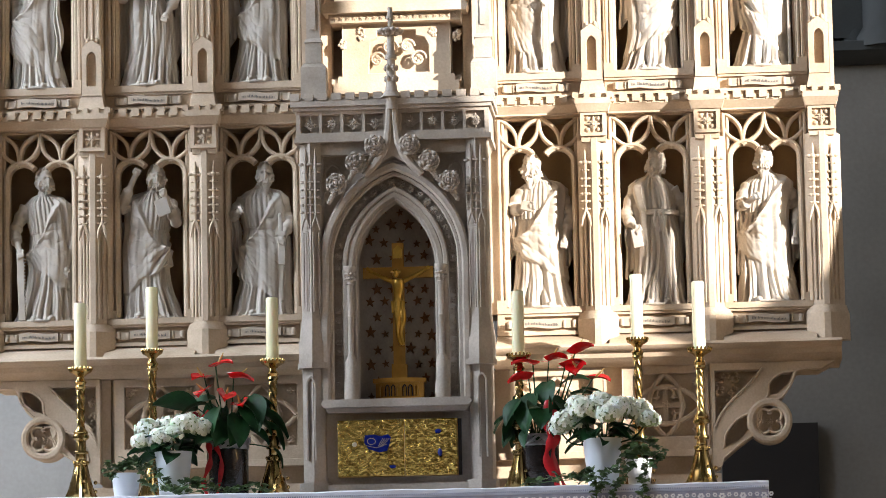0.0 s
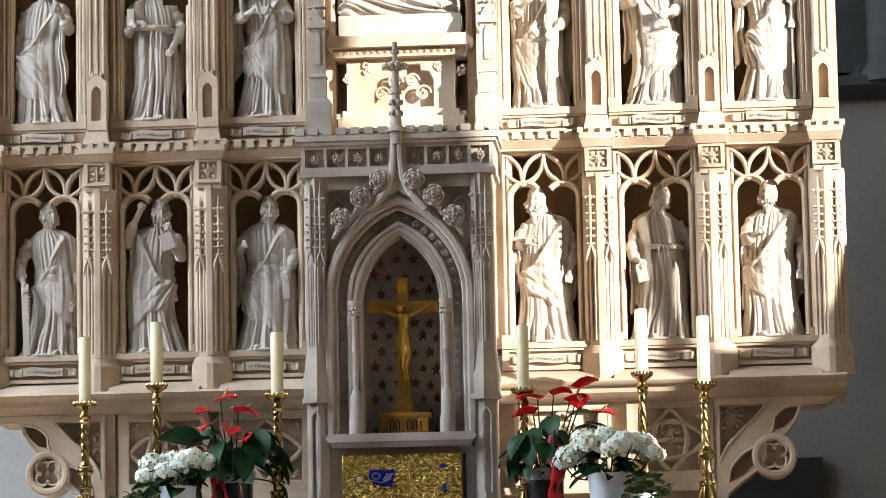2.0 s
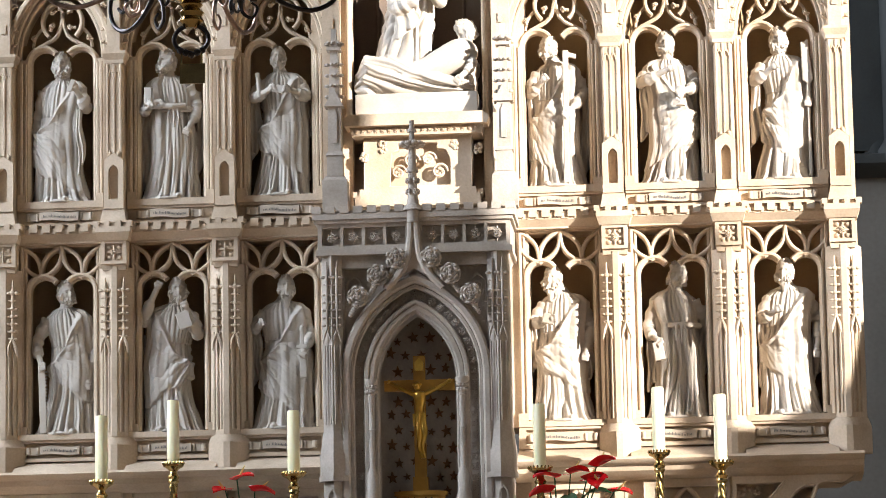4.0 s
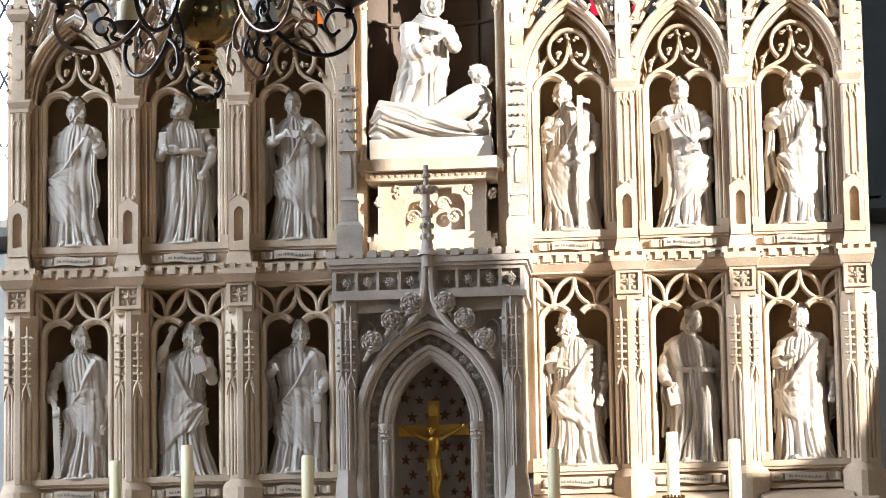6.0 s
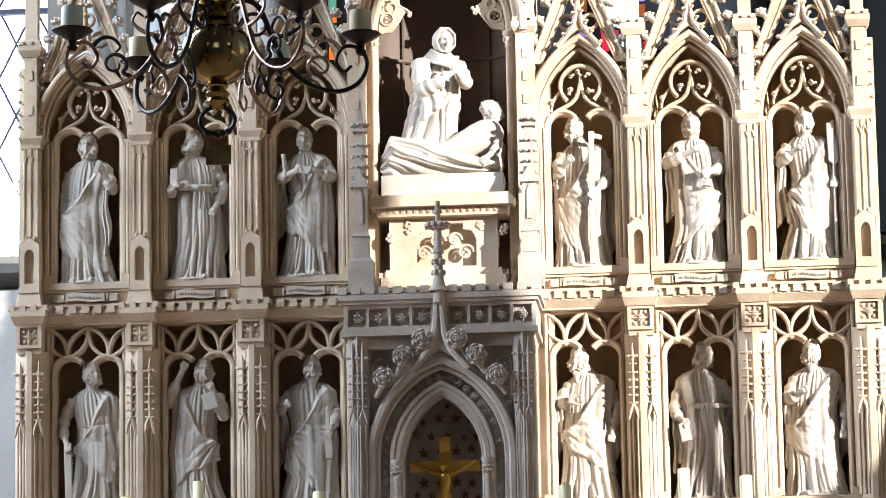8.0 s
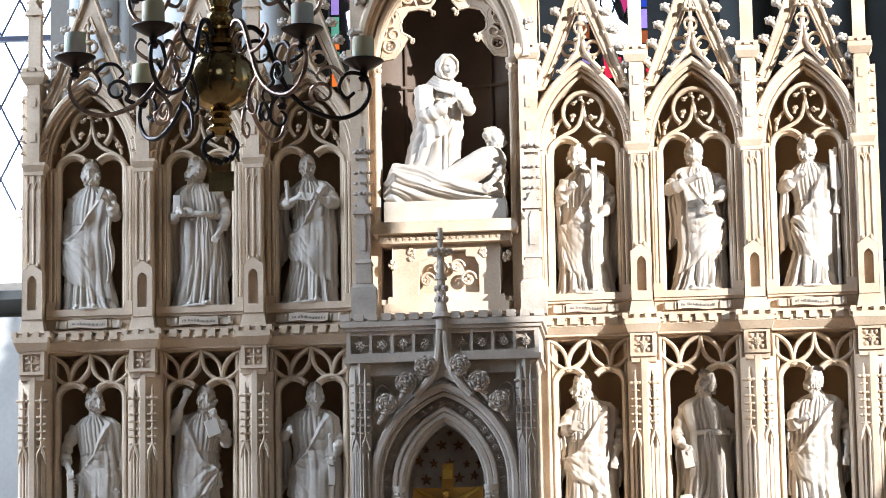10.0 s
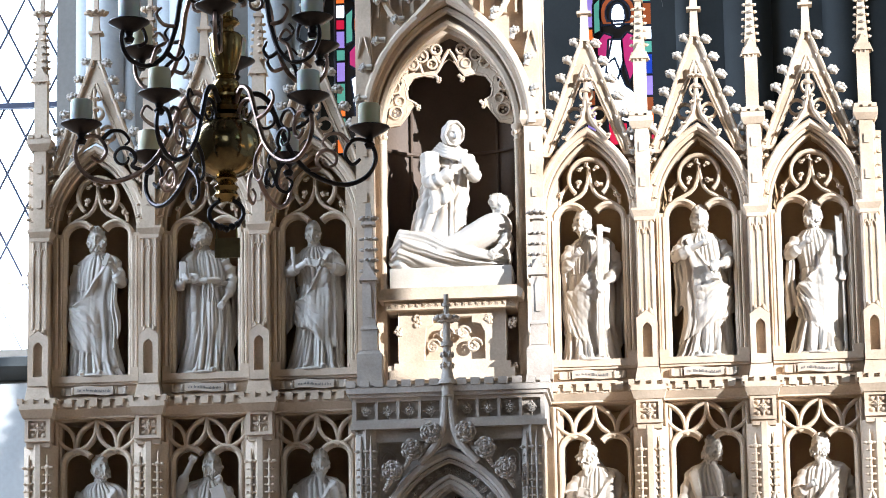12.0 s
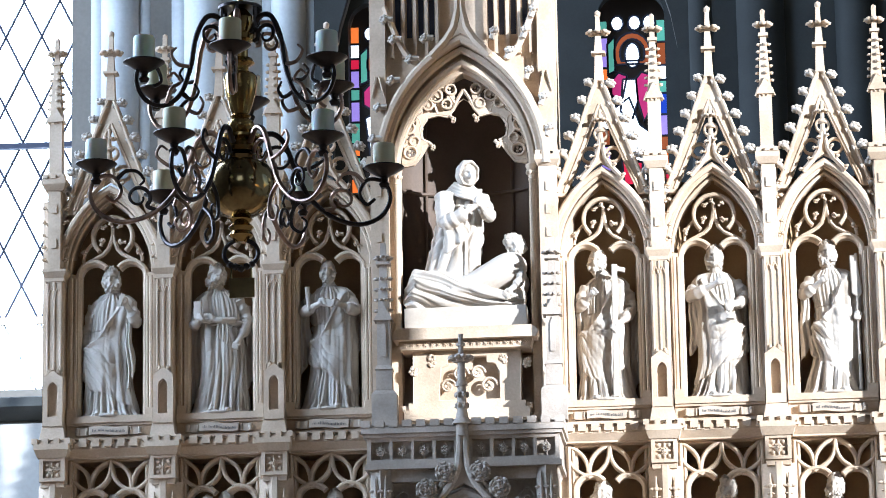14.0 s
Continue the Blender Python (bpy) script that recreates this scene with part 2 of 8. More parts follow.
def STEP(d0, d1, y0, y1, c=0.006):
    """A bar's profile with its front edges cut off."""
    return [(d0, y1), (d0, y0 + c), (d0 + c, y0), (d1 - c, y0), (d1, y0 + c), (d1, y1)]


def crocket(r=0.026):
    """A curled leaf knob that stands out to +x, about its foot."""
    bm = bmesh.new()
    tube(bm, [(-r * 0.5, 0, -r * 0.5), (0, 0, -r * 0.1), (r * 0.5, 0, r * 0.2)], [r * 0.45, r * 0.42, r * 0.35], 6)
    for a, b, c, s in ((0.55, -0.5, 0.1, 0.42), (0.55, 0.5, 0.1, 0.42), (0.95, -0.3, 0.0, 0.36), (0.95, 0.3, 0.05, 0.36), (0.75, -0.1, 0.6, 0.40), (0.3, -0.15, 0.62, 0.38), (0.15, -0.4, 0.2, 0.36), (1.15, 0, 0.4, 0.3)):
        ball(bm, (a * r, b * r, c * r), s * r, (1, 1, 0.85), 1, 0.4)
    return bm


def rosette(r, petals=8, depth=0.5):
    """A carved rose in the x-z plane that stands out to -y."""
    bm = bmesh.new()
    for ring, (rr, n, pr, yy) in enumerate(((0.80, petals - 1, 0.27, 0.10), (0.52, petals - 2, 0.23, 0.50), (0.25, 4, 0.17, 0.85))):
        for k in range(n):
            a = 2 * math.pi * (k + 0.5 * ring) / n
            ball(bm, (rr * r * math.cos(a), -yy * depth * r, rr * r * math.sin(a)), pr * r, (1.2, 0.75, 0.62), 1, -(a + math.pi / 2))
    ball(bm, (0, -0.75 * depth * r, 0), 0.24 * r, (1, 0.8, 1), 1)
    ring = [(0.9 * r * math.cos(2 * math.pi * k / 14), 0.9 * r * math.sin(2 * math.pi * k / 14)) for k in range(14)]
    prism(bm, ring, (), -0.2 * depth * r, 0.15 * r)
    return bm


def leaves(seed, w, h, n, r):
    """A tuft of carved vine leaves on a field w by h, standing out to -y."""
    rnd = random.Random(seed)
    bm = bmesh.new()
    for _ in range(n):
        x, z = rnd.uniform(-w, w), rnd.uniform(-h, h)
        for k in range(5):
            a = 2 * math.pi * k / 5 + rnd.random()
            ball(bm, (x + r * 0.6 * math.cos(a), -r * rnd.uniform(0.1, 0.5), z + r * 0.6 * math.sin(a)), r * 0.48, (1, 0.5, 1), 1)
    return bm


def smooth(pts, n=8):
    """A smooth run through points."""
    pts = [Vector(p) for p in pts]
    out = []
    for i in range(len(pts) - 1):
        a, b, c, d = pts[max(i - 1, 0)], pts[i], pts[i + 1], pts[min(i + 2, len(pts) - 1)]
        for k in range(n):
            t = k / n
            out.append(0.5 * ((2 * b) + (c - a) * t + (2 * a - 5 * b + 4 * c - d) * t * t + (3 * b - a - 3 * c + d) * t ** 3))
    return out + [pts[-1]]

# ---- the church round the altar ----


def slab(name, x0, x1, y0, y1, z0, z1, mat, label, category):
    ob = put(name, finish(box(bmesh.new(), x0, x1, y0, y1, z0, z1), mat))
    return tagged(ob, label, category, kind="structure")


slab("floor", -6.3, 6.3, -20.3, -4.0, -1.82, -1.62, FLOOR, "worn stone floor of the nave", "floor")
slab("sanctuary_floor", -6.3, 6.3, -2.2, 3.6, -1.82, 0.0, FLOOR, "raised stone floor under the altar", "floor")
for k in range(6):
    slab("step", -6.3, 6.3, -4.0 + 0.3 * k, -3.7 + 0.3 * k, -1.82, -1.62 + 0.27 * (k + 1) - 0.002, FLOOR, "stone altar step", "step")
slab("ceiling", -6.3, 6.3, -20.3, 3.6, 14.0, 14.3, WALL, "pale plaster ceiling", "ceiling")
# Unseen wall; its opening is added for the west lamp.
tagged(part("wall_west", prism(bmesh.new(), [(-6.3, -1.62), (6.3, -1.62), (6.3, 14.0), (-6.3, 14.0)], [[(-1.0, 4.5), (3.0, 4.5), (3.0, 9.5), (-1.0, 9.5)]], -20.3, -20.0), WALL, None), "unseen plaster end wall with an opening added for a lamp", "wall", kind="structure")


def south_wall():
    """The unseen side wall with two openings added for the nave and choir lamps."""
    bm = prism(bmesh.new(), [(-20.0, -1.62), (3.6, -1.62), (3.6, 14.0), (-20.0, 14.0)], [[(-3.9, 3.2), (-1.5, 3.2), (-1.5, 9.2), (-3.9, 9.2)], [(1.0, 3.5), (2.6, 3.5), (2.6, 8.5), (1.0, 8.5)]], -0.3, 0.0)
    ob = put("wall_south", finish(bm, WALL))
    ob.matrix_basis = Matrix(((0, 1, 0, -6.0), (1, 0, 0, 0), (0, 0, 1, 0), (0, 0, 0, 1)))
    tagged(ob, "unseen plaster side wall with openings added for lamps", "wall", kind="structure")


south_wall()


def sun_mask_wall():
    """Unseen side wall, its opening cut to the outline of the sunlit areas."""
    def back(x, z):
        s = (6.0 - x) / -SUN_WAY.x
        return (-SUN_WAY.y * s, z - SUN_WAY.z * s)
    # sunlit outline on the retable; a mullion-like notch keeps part of one bay shaded
    hole = [back(*p) for p in ((0.02, 0.8), (0.02, 2.45), (-0.45, 2.86), (-0.45, 4.10), (-0.30, 4.32), (0.0, 4.62), (0.05, 5.6), (2.9, 5.6), (2.9, 2.60), (2.02, 2.28), (1.85, 1.94), (1.60, 1.82), (1.26, 1.76), (1.26, 2.66), (1.16, 2.74), (1.16, 1.68), (1.12, 1.60), (1.10, 1.34), (0.92, 1.30), (0.86, 0.8))]
    # added lower cut: its sun falls on the altar steps to bounce warm light
    low = []
    for x, y in ((2.4, -1.25), (2.4, -2.4), (-2.8, -2.4), (-2.8, -1.25)):
        t = (6.0 - x) / -SUN_WAY.x
        low.append((y - SUN_WAY.y * t, -SUN_WAY.z * t))
    bm = bmesh.new()
    prism(bm, [(-20.0, -1.62), (3.6, -1.62), (3.6, 14.0), (-20.0, 14.0)], [hole, low], 0.0, 0.05)
    ob = put("wall_north", finish(bm, WALL))
    ob.matrix_basis = Matrix(((0, 1, 0, 6.0), (1, 0, 0, 0), (0, 0, 1, 0), (0, 0, 0, 1)))
    tagged(ob, "unseen plaster side wall cut to let sun on chosen areas", "wall", kind="structure")


sun_mask_wall()

BY = 3.2  # the choir wall behind the retable
WIN = [(-4.6, 3.7), (-2.50, 3.7), (-2.50, 9.0), (-4.6, 9.0)]
MID = [(-1.00, 4.2), (0.96, 4.2)] + [(x * 0.98 - 0.02, z) for x, z in arch(1.0, 5.35, 1.5)][::-1]
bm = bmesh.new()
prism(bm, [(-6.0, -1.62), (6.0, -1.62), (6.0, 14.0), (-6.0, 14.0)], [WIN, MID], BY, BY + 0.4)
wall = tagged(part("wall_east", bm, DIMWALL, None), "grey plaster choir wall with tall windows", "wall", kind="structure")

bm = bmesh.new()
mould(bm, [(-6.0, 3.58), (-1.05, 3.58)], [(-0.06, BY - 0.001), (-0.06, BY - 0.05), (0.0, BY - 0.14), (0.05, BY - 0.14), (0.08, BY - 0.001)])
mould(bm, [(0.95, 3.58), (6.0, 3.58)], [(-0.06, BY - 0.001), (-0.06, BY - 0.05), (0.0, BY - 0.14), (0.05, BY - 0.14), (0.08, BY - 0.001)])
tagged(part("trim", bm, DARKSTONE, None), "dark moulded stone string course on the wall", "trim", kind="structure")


def pillar(x, r, mat=PILLAR, y=BY - 0.02):
    bm = bmesh.new()
    for k, (dx, rr) in enumerate(((0, r), (-1.15 * r, 0.5 * r), (1.15 * r, 0.5 * r))):
        lathe(bm, [(rr * 1.25, 3.60), (rr * 1.25, 3.66), (rr, 3.72), (rr, 13.9)], 16, (x + dx, y + (0.05 if k else 0)))
    return tagged(part("wall_shaft", bm, mat, None), "tall round blue-grey stone wall shaft", "pillar", "choir shafts", kind="structure")


for x, r in ((-2.22, 0.11), (-1.72, 0.13), (-1.25, 0.10)):
    pillar(x, r)
# right-hand shafts, darkened by colour for the unlit side
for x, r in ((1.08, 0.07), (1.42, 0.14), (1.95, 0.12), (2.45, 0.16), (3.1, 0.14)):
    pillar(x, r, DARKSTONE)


def left_window():
    win = tagged(new("window_1"), "tall leaded window of clear diamond panes", "window", kind="structure")
    win.location = (-3.5, BY, 3.7)
    x0, x1, z0, z1 = -4.6, -2.5, 3.7, 9.0
    put("sky", finish(prism(bmesh.new(), [(x0 - 1, z0 - 1), (x1 + 1, z0 - 1), (x1 + 1, z1 + 1), (x0 - 1, z1 + 1)], (), BY + 0.6, BY + 0.62), SKYGLASS), win, label="bright daylight behind the panes")
    bm = bmesh.new()
    d, h = 0.21, 0.42
    n = 0
    for k in range(-14, 30):
        for s in (1, -1):
            x = x0 + k * d
            a, b = (x, z0), (x + s * (z1 - z0) * d / h, z1)
            # clip to the opening
            t0, t1 = 0.0, 1.0
            dx = b[0] - a[0]
            for lim, sg in ((x0, 1), (x1, -1)):
                t = (lim - a[0]) / dx
                if dx * sg > 0:
                    t0 = max(t0, t)
                else:
                    t1 = min(t1, t)
            if t1 - t0 > 0.02:
                p = [(a[0] + dx * t, BY + 0.16, z0 + (z1 - z0) * t) for t in (t0, t1)]
                tube(bm, p, 0.0068, 5)
    part("lead_lattice", bm, LEAD, win, "diagonal lead lattice")
    for z, r, m in ((5.14, 0.015, LEAD), (4.12, 0.018, STONE), (6.1, 0.015, LEAD), (7.1, 0.015, LEAD)):
        part("saddle_bar", box(bmesh.new(), x0, x1, BY + 0.11, BY + 0.15, z - r, z + r), m, win)
    # the lower pane's daylight is put in as its own glow
    bm = bmesh.new()
    for a, b in ((x0, z0),):
        box(bm, x0, x1, BY + 0.155, BY + 0.165, z0, 4.10)
    part("lower_pane", bm, SKYGLASS, win, "plain bright lower pane")


left_window()


def middle_window():
    win = tagged(new("window_2"), "pointed stained glass window in dark stone tracery", "window", kind="structure")
    win.location = (-0.06, BY, 4.2)
    y0, y1 = BY + 0.16, BY + 0.17

    def pane(c, ring):
        part("pane", prism(bmesh.new(), ring, (), y0, y1), PANES[c], win)

    def lead(path):
        part("lead", mould(bmesh.new(), path, STEP(-0.006, 0.006, y0 - 0.008, y1, 0.002)), LEAD, win)
    # dark tracery head and mullions
    bm = bmesh.new()
    lights = [(-0.92, -0.50), (-0.24, 0.14), (0.50, 0.88)]
    holes = [[(a, 4.25), (b, 4.25)] + arch((b - a) / 2, 5.75, 0.12, 6, (a + b) / 2)[::-1] for a, b in lights]
    holes += [arc(c, 6.02, 0.12, 0, 340, 12) for c in (-0.42, 0.30)] + [arc(-0.06, 6.35, 0.14, 0, 340, 12)]
    prism(bm, MID, holes, BY + 0.06, BY + 0.14)
    part("tracery", bm, DARKSTONE, win, "dark stone window tracery")
    rnd = random.Random(4)
    cols = ["orange", "brown", "orange", "violet", "green", "violet", "white", "brown", "blue", "red"]
    for a, b in lights:
        w, k0 = 0.052, (b - a) / 0.46
        for x in (a + w / 2, b - w / 2):
            z = 4.25
            while z < 5.72:
                h = rnd.uniform(0.06, 0.14)
                pane(rnd.choice(cols), [(x - w / 2 + 0.004, z), (x + w / 2 - 0.004, z), (x + w / 2 - 0.004, z + h), (x - w / 2 + 0.004, z + h)])
                lead([(x - w / 2, z), (x + w / 2, z)])
                z += h
        mid = (a + b) / 2
        # a plain robed shape on a dark ground
        pane("dark", [(a + w, 4.25), (b - w, 4.25), (b - w, 5.71), (a + w, 5.71)])
        def fr(c, ring, k):
            part("pane", prism(bmesh.new(), [(mid + x * k0, z + 0.15) for x, z in ring], (), y0 - 0.003 * k, y1 - 0.003 * k), PANES[c], win)
            lead([(mid + x * k0, z + 0.15) for x, z in ring] + [(mid + ring[0][0] * k0, ring[0][1] + 0.15)])
        fr("brown", arc(0, 5.40, 0.125, -30, 210, 12), 1)
        fr("dark", arc(0, 5.40, 0.085, -30, 210, 12), 1.5)
        fr("white", [(x * 0.8, 5.39 + (z - 5.39) * 1.15) for x, z in arc(0, 5.39, 0.065, 0, 345, 14)], 2)
        fr("pink", [(-0.15, 5.24), (-0.10, 5.29), (-0.04, 5.27), (-0.08, 5.12), (-0.15, 5.16)], 2)
        fr("pink", [(0.02, 5.25), (0.06, 5.29), (0.12, 5.27), (0.14, 5.12), (0.07, 5.0), (0.03, 5.12)], 2)
        fr("white", [(-0.07, 5.25), (0.02, 5.25), (0.03, 5.12), (-0.01, 5.02), (-0.09, 5.06)], 2)
        fr("white", [(-0.14, 5.08), (-0.03, 5.14), (0.04, 4.98), (0.13, 4.92), (0.10, 4.75), (-0.10, 4.80)], 2)
        fr("red", [(-0.09, 4.79), (0.05, 4.76), (0.03, 4.5), (-0.07, 4.5)], 2)
        fr("white", [(0.06, 4.75), (0.13, 4.76), (0.12, 4.5), (0.04, 4.5)], 2)
        fr("green", [(-0.17, 5.46), (-0.12, 5.5), (-0.12, 5.3), (-0.17, 5.28)], 1)
        fr("violet", [(0.13, 5.2), (0.17, 5.24), (0.17, 4.98), (0.14, 4.96)], 1)
        for x in (-0.1, 0.02, 0.12):
            fr("white", arc(x, 5.58, 0.045, 0, 340, 10), 2)
    for c in (-0.42, 0.30):
        pane("white", arc(c, 6.02, 0.12, 0, 340, 12))
        lead([(c - 0.1, 6.02), (c, 5.93), (c + 0.1, 6.02), (c, 6.1), (c - 0.1, 6.02)])
        pane("red", arc(c, 6.35, 0.12, 0, 340, 12))
    put("sky", finish(prism(bmesh.new(), [(-1.3, 4.0), (1.2, 4.0), (1.2, 7.2), (-1.3, 7.2)], (), BY + 0.3, BY + 0.32), PANES["dark"]), win, label="dark glass ground")


middle_window()
# dark sheet over the wall: shade between the shafts put into its colour
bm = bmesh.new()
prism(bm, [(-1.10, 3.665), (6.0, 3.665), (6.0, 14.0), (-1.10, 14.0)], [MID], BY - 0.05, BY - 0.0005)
tagged(part("wall_shade_sheet", bm, DARKSTONE, None), "dark stone sheet round the choir window, shade in its colour", "wall", kind="structure")
# added slab: light on the wall's left part put into a paler colour
slab("lit_wall_panel", -5.9, -1.25, BY - 0.03, BY - 0.002, 0.0, 3.5, LITWALL, "lighter slab over the choir wall's left, light in its colour", "wall")
# dark doorway under the bracket, beside the altar, as a near-black slab
slab("doorway_1", 1.46, 1.98, BY - 0.06, BY - 0.01, 0.0, 1.56, DOOR, "near-black slab for the dark doorway behind the altar", "door")

# ---- retable ----
RET = thing("altar_retable", (0, 0.2, 0.98), "carved neo-Gothic stone retable with statue niches", "retable")
BAYS = [-1.68, -1.16, -0.645, 0.645, 1.16, 1.68]
PIERS = [-1.94, -1.42, -0.90, 0.90, 1.42, 1.94]
CROC = finish(crocket(), CARVED, 60)
CROC_S = finish(crocket(0.013), STONE, 60)
ROSE = finish(rosette(0.05), GREY, 60)
ROSE_S = finish(rosette(0.0215, 6, 0.6), STONE, 60)
ROSE_G = finish(rosette(0.0215, 6, 0.8), GREY, 60)


def back_body():
    """The solid behind the niches."""
    for side in (-1, 1):
        a, b = sorted((side * 0.42, side * 1.985))
        part("back_slab", box(bmesh.new(), a, b, 0.31, 0.45, 1.6, 3.98), STONE, RET)
        for x in (0.43, 0.90, 1.42, 1.94):
            c = side * x
            part("niche_partition", box(bmesh.new(), c - 0.07, c + 0.07, 0.045, 0.309, 1.84, 4.0), STONE, RET)


back_body()


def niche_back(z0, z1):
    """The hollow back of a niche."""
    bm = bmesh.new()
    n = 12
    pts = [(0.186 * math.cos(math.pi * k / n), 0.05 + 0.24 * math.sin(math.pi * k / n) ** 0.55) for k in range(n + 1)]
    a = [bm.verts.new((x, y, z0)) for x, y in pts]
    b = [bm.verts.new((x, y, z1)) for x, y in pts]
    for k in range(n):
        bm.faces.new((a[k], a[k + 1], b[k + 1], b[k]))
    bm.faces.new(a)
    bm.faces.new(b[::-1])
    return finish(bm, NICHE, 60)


def hooks(bm, z, r=0.075, cx=0.088, y=0.02, foot=None):
    """The two shouldered arch heads of a niche with their jambs."""
    left = ([(-cx - r, foot)] if foot else []) + arc(-cx, z, r, 180, 38, 12)
    for path in (left, flip(left)):
        mould(bm, path, STEP(-0.016, 0.012, y, y + 0.06, 0.008))
        mould(bm, path, ROLL(0.008, y - 0.002))


def lower_bay_meshes():
    frame_bm = bmesh.new()
    # plate round the niche, up to the tracery
    prism(frame_bm, [(-0.20, 1.862), (-0.165, 1.862), (-0.165, 2.742), (0.165, 2.742), (0.165, 1.862), (0.20, 1.862), (0.20, 2.76), (-0.20, 2.76)], (), 0.04, 0.12)
    for d, y in ((0.0, 0.03), (0.018, 0.015)):
        for s in (-1, 1):
            tube(frame_bm, [(s * (0.168 + d), y + 0.012, 1.90), (s * (0.168 + d), y + 0.012, 2.74)], 0.008, 6)
    for s in (-1, 1):
        box(frame_bm, s * 0.185 - 0.022, s * 0.185 + 0.022, 0.012, 0.06, 1.862, 1.90)
    heads = []
    left = [(-0.163, 1.87)] + arc(-0.088, 2.535, 0.075, 180, 38, 12)
    for path in (left, flip(left)):
        tr = bmesh.new()
        mould(tr, path, STEP(-0.016, 0.012, 0.035, 0.095, 0.008))
        mould(tr, path, ROLL(0.008, 0.033))
        heads.append(finish(tr, STONE))
    # pointed lens shapes that fan out from the arch heads
    lenses = []
    for s in (-1, 1):
        for x1 in (0.0, s * 0.198):
            tr = bmesh.new()
            a, b = Vector((s * 0.098, 2.598)), Vector((x1, 2.748))
            t = b - a
            nrm = Vector((-t.y, t.x)).normalized()
            for q in (-1, 1):
                path = [tuple(a + t * (k / 10) + nrm * q * 0.034 * math.sin(math.pi * k / 10)) for k in range(11)]
                mould(tr, path, STEP(-0.009, 0.009, 0.03, 0.085, 0.006))
            lenses.append(finish(tr, STONE))
    sill = bmesh.new()
    box(sill, -0.205, 0.205, -0.005, 0.31, 1.835, 1.862)
    box(sill, -0.205, 0.205, 0.03, 0.31, 1.735, 1.835)
    for a, b in ((1.735, 1.752), (1.822, 1.836)):
        box(sill, -0.205, 0.205, 0.005, 0.04, a, b)
    for s in (-1, 1):
        box(sill, s * 0.19 - 0.016, s * 0.19 + 0.016, 0.005, 0.04, 1.752, 1.822)
    slope = bmesh.new()
    v = [(-0.21, 1.735, 0.03), (0.21, 1.735, 0.03), (0.21, 1.678, -0.09), (-0.21, 1.678, -0.09)]
    vs = [slope.verts.new((x, y, z)) for x, z, y in v] + [slope.verts.new((x, 0.05, z)) for x, z in ((-0.21, 1.735), (0.21, 1.735), (0.21, 1.678), (-0.21, 1.678))]
    for f in ((0, 1, 2, 3), (0, 1, 5, 4), (2, 3, 7, 6), (0, 3, 7, 4), (1, 2, 6, 5)):
        slope.faces.new([vs[i] for i in f])
    return finish(frame_bm, STONE), heads, lenses, finish(sill, STONE, bev=0.002), finish(slope, STONE, bev=0.001)


def scroll_mesh(w=0.125):
    """A name ribbon with curled ends."""
    bm = bmesh.new()
    mid = [(-w * 0.62 + 1.24 * w * k / 12, 0.004 * math.sin(math.pi * 2 * k / 12)) for k in range(13)]
    up, dn = [(x, z + 0.019) for x, z in mid], [(x, z - 0.019) for x, z in mid]
    prism(bm, up + dn[::-1], (), 0.0, 0.02)
    for s in (-1, 1):
        pts = [(s * (w * 0.60), 0.010, 0), (s * w * 0.72, 0.016, -0.003), (s * w * 0.85, 0.012, 0.003), (s * w, 0.0, 0.0)]
        box(bm, min(s * w * 0.66, s * w * 0.98), max(s * w * 0.66, s * w * 0.98), 0.012, 0.024, -0.020, 0.014)
        for x, r in ((s * w, 0.011), (s * w * 0.70, 0.008)):
            lathe(bm, [(r * 0.7, -0.020), (r, -0.017), (r, 0.013), (r * 0.7, 0.016)], 10, (x, 0.014))
    return finish(bm, SCROLL)


def letter_bars(seed, w=0.150):
    """Rows of short dark strokes where the name is lettered."""
    rnd = random.Random(seed)
    bm = bmesh.new()
    x = -w * 0.5
    n = 0
    while x < w * 0.5:
        h = rnd.choice((0.008, 0.008, 0.012))
        s = rnd.uniform(0.0028, 0.0042)
        z = 0.004 * math.sin(math.pi * 2 * ((x / w + 0.62) / 1.24))
        box(bm, x, x + s, -0.0015, 0.002, z - 0.007, z - 0.007 + h)
        x += s + rnd.choice((0.0022, 0.0028, 0.0028, 0.004))
        n += 1
        if n == 3:
            x += 0.008
    return finish(bm, INK)


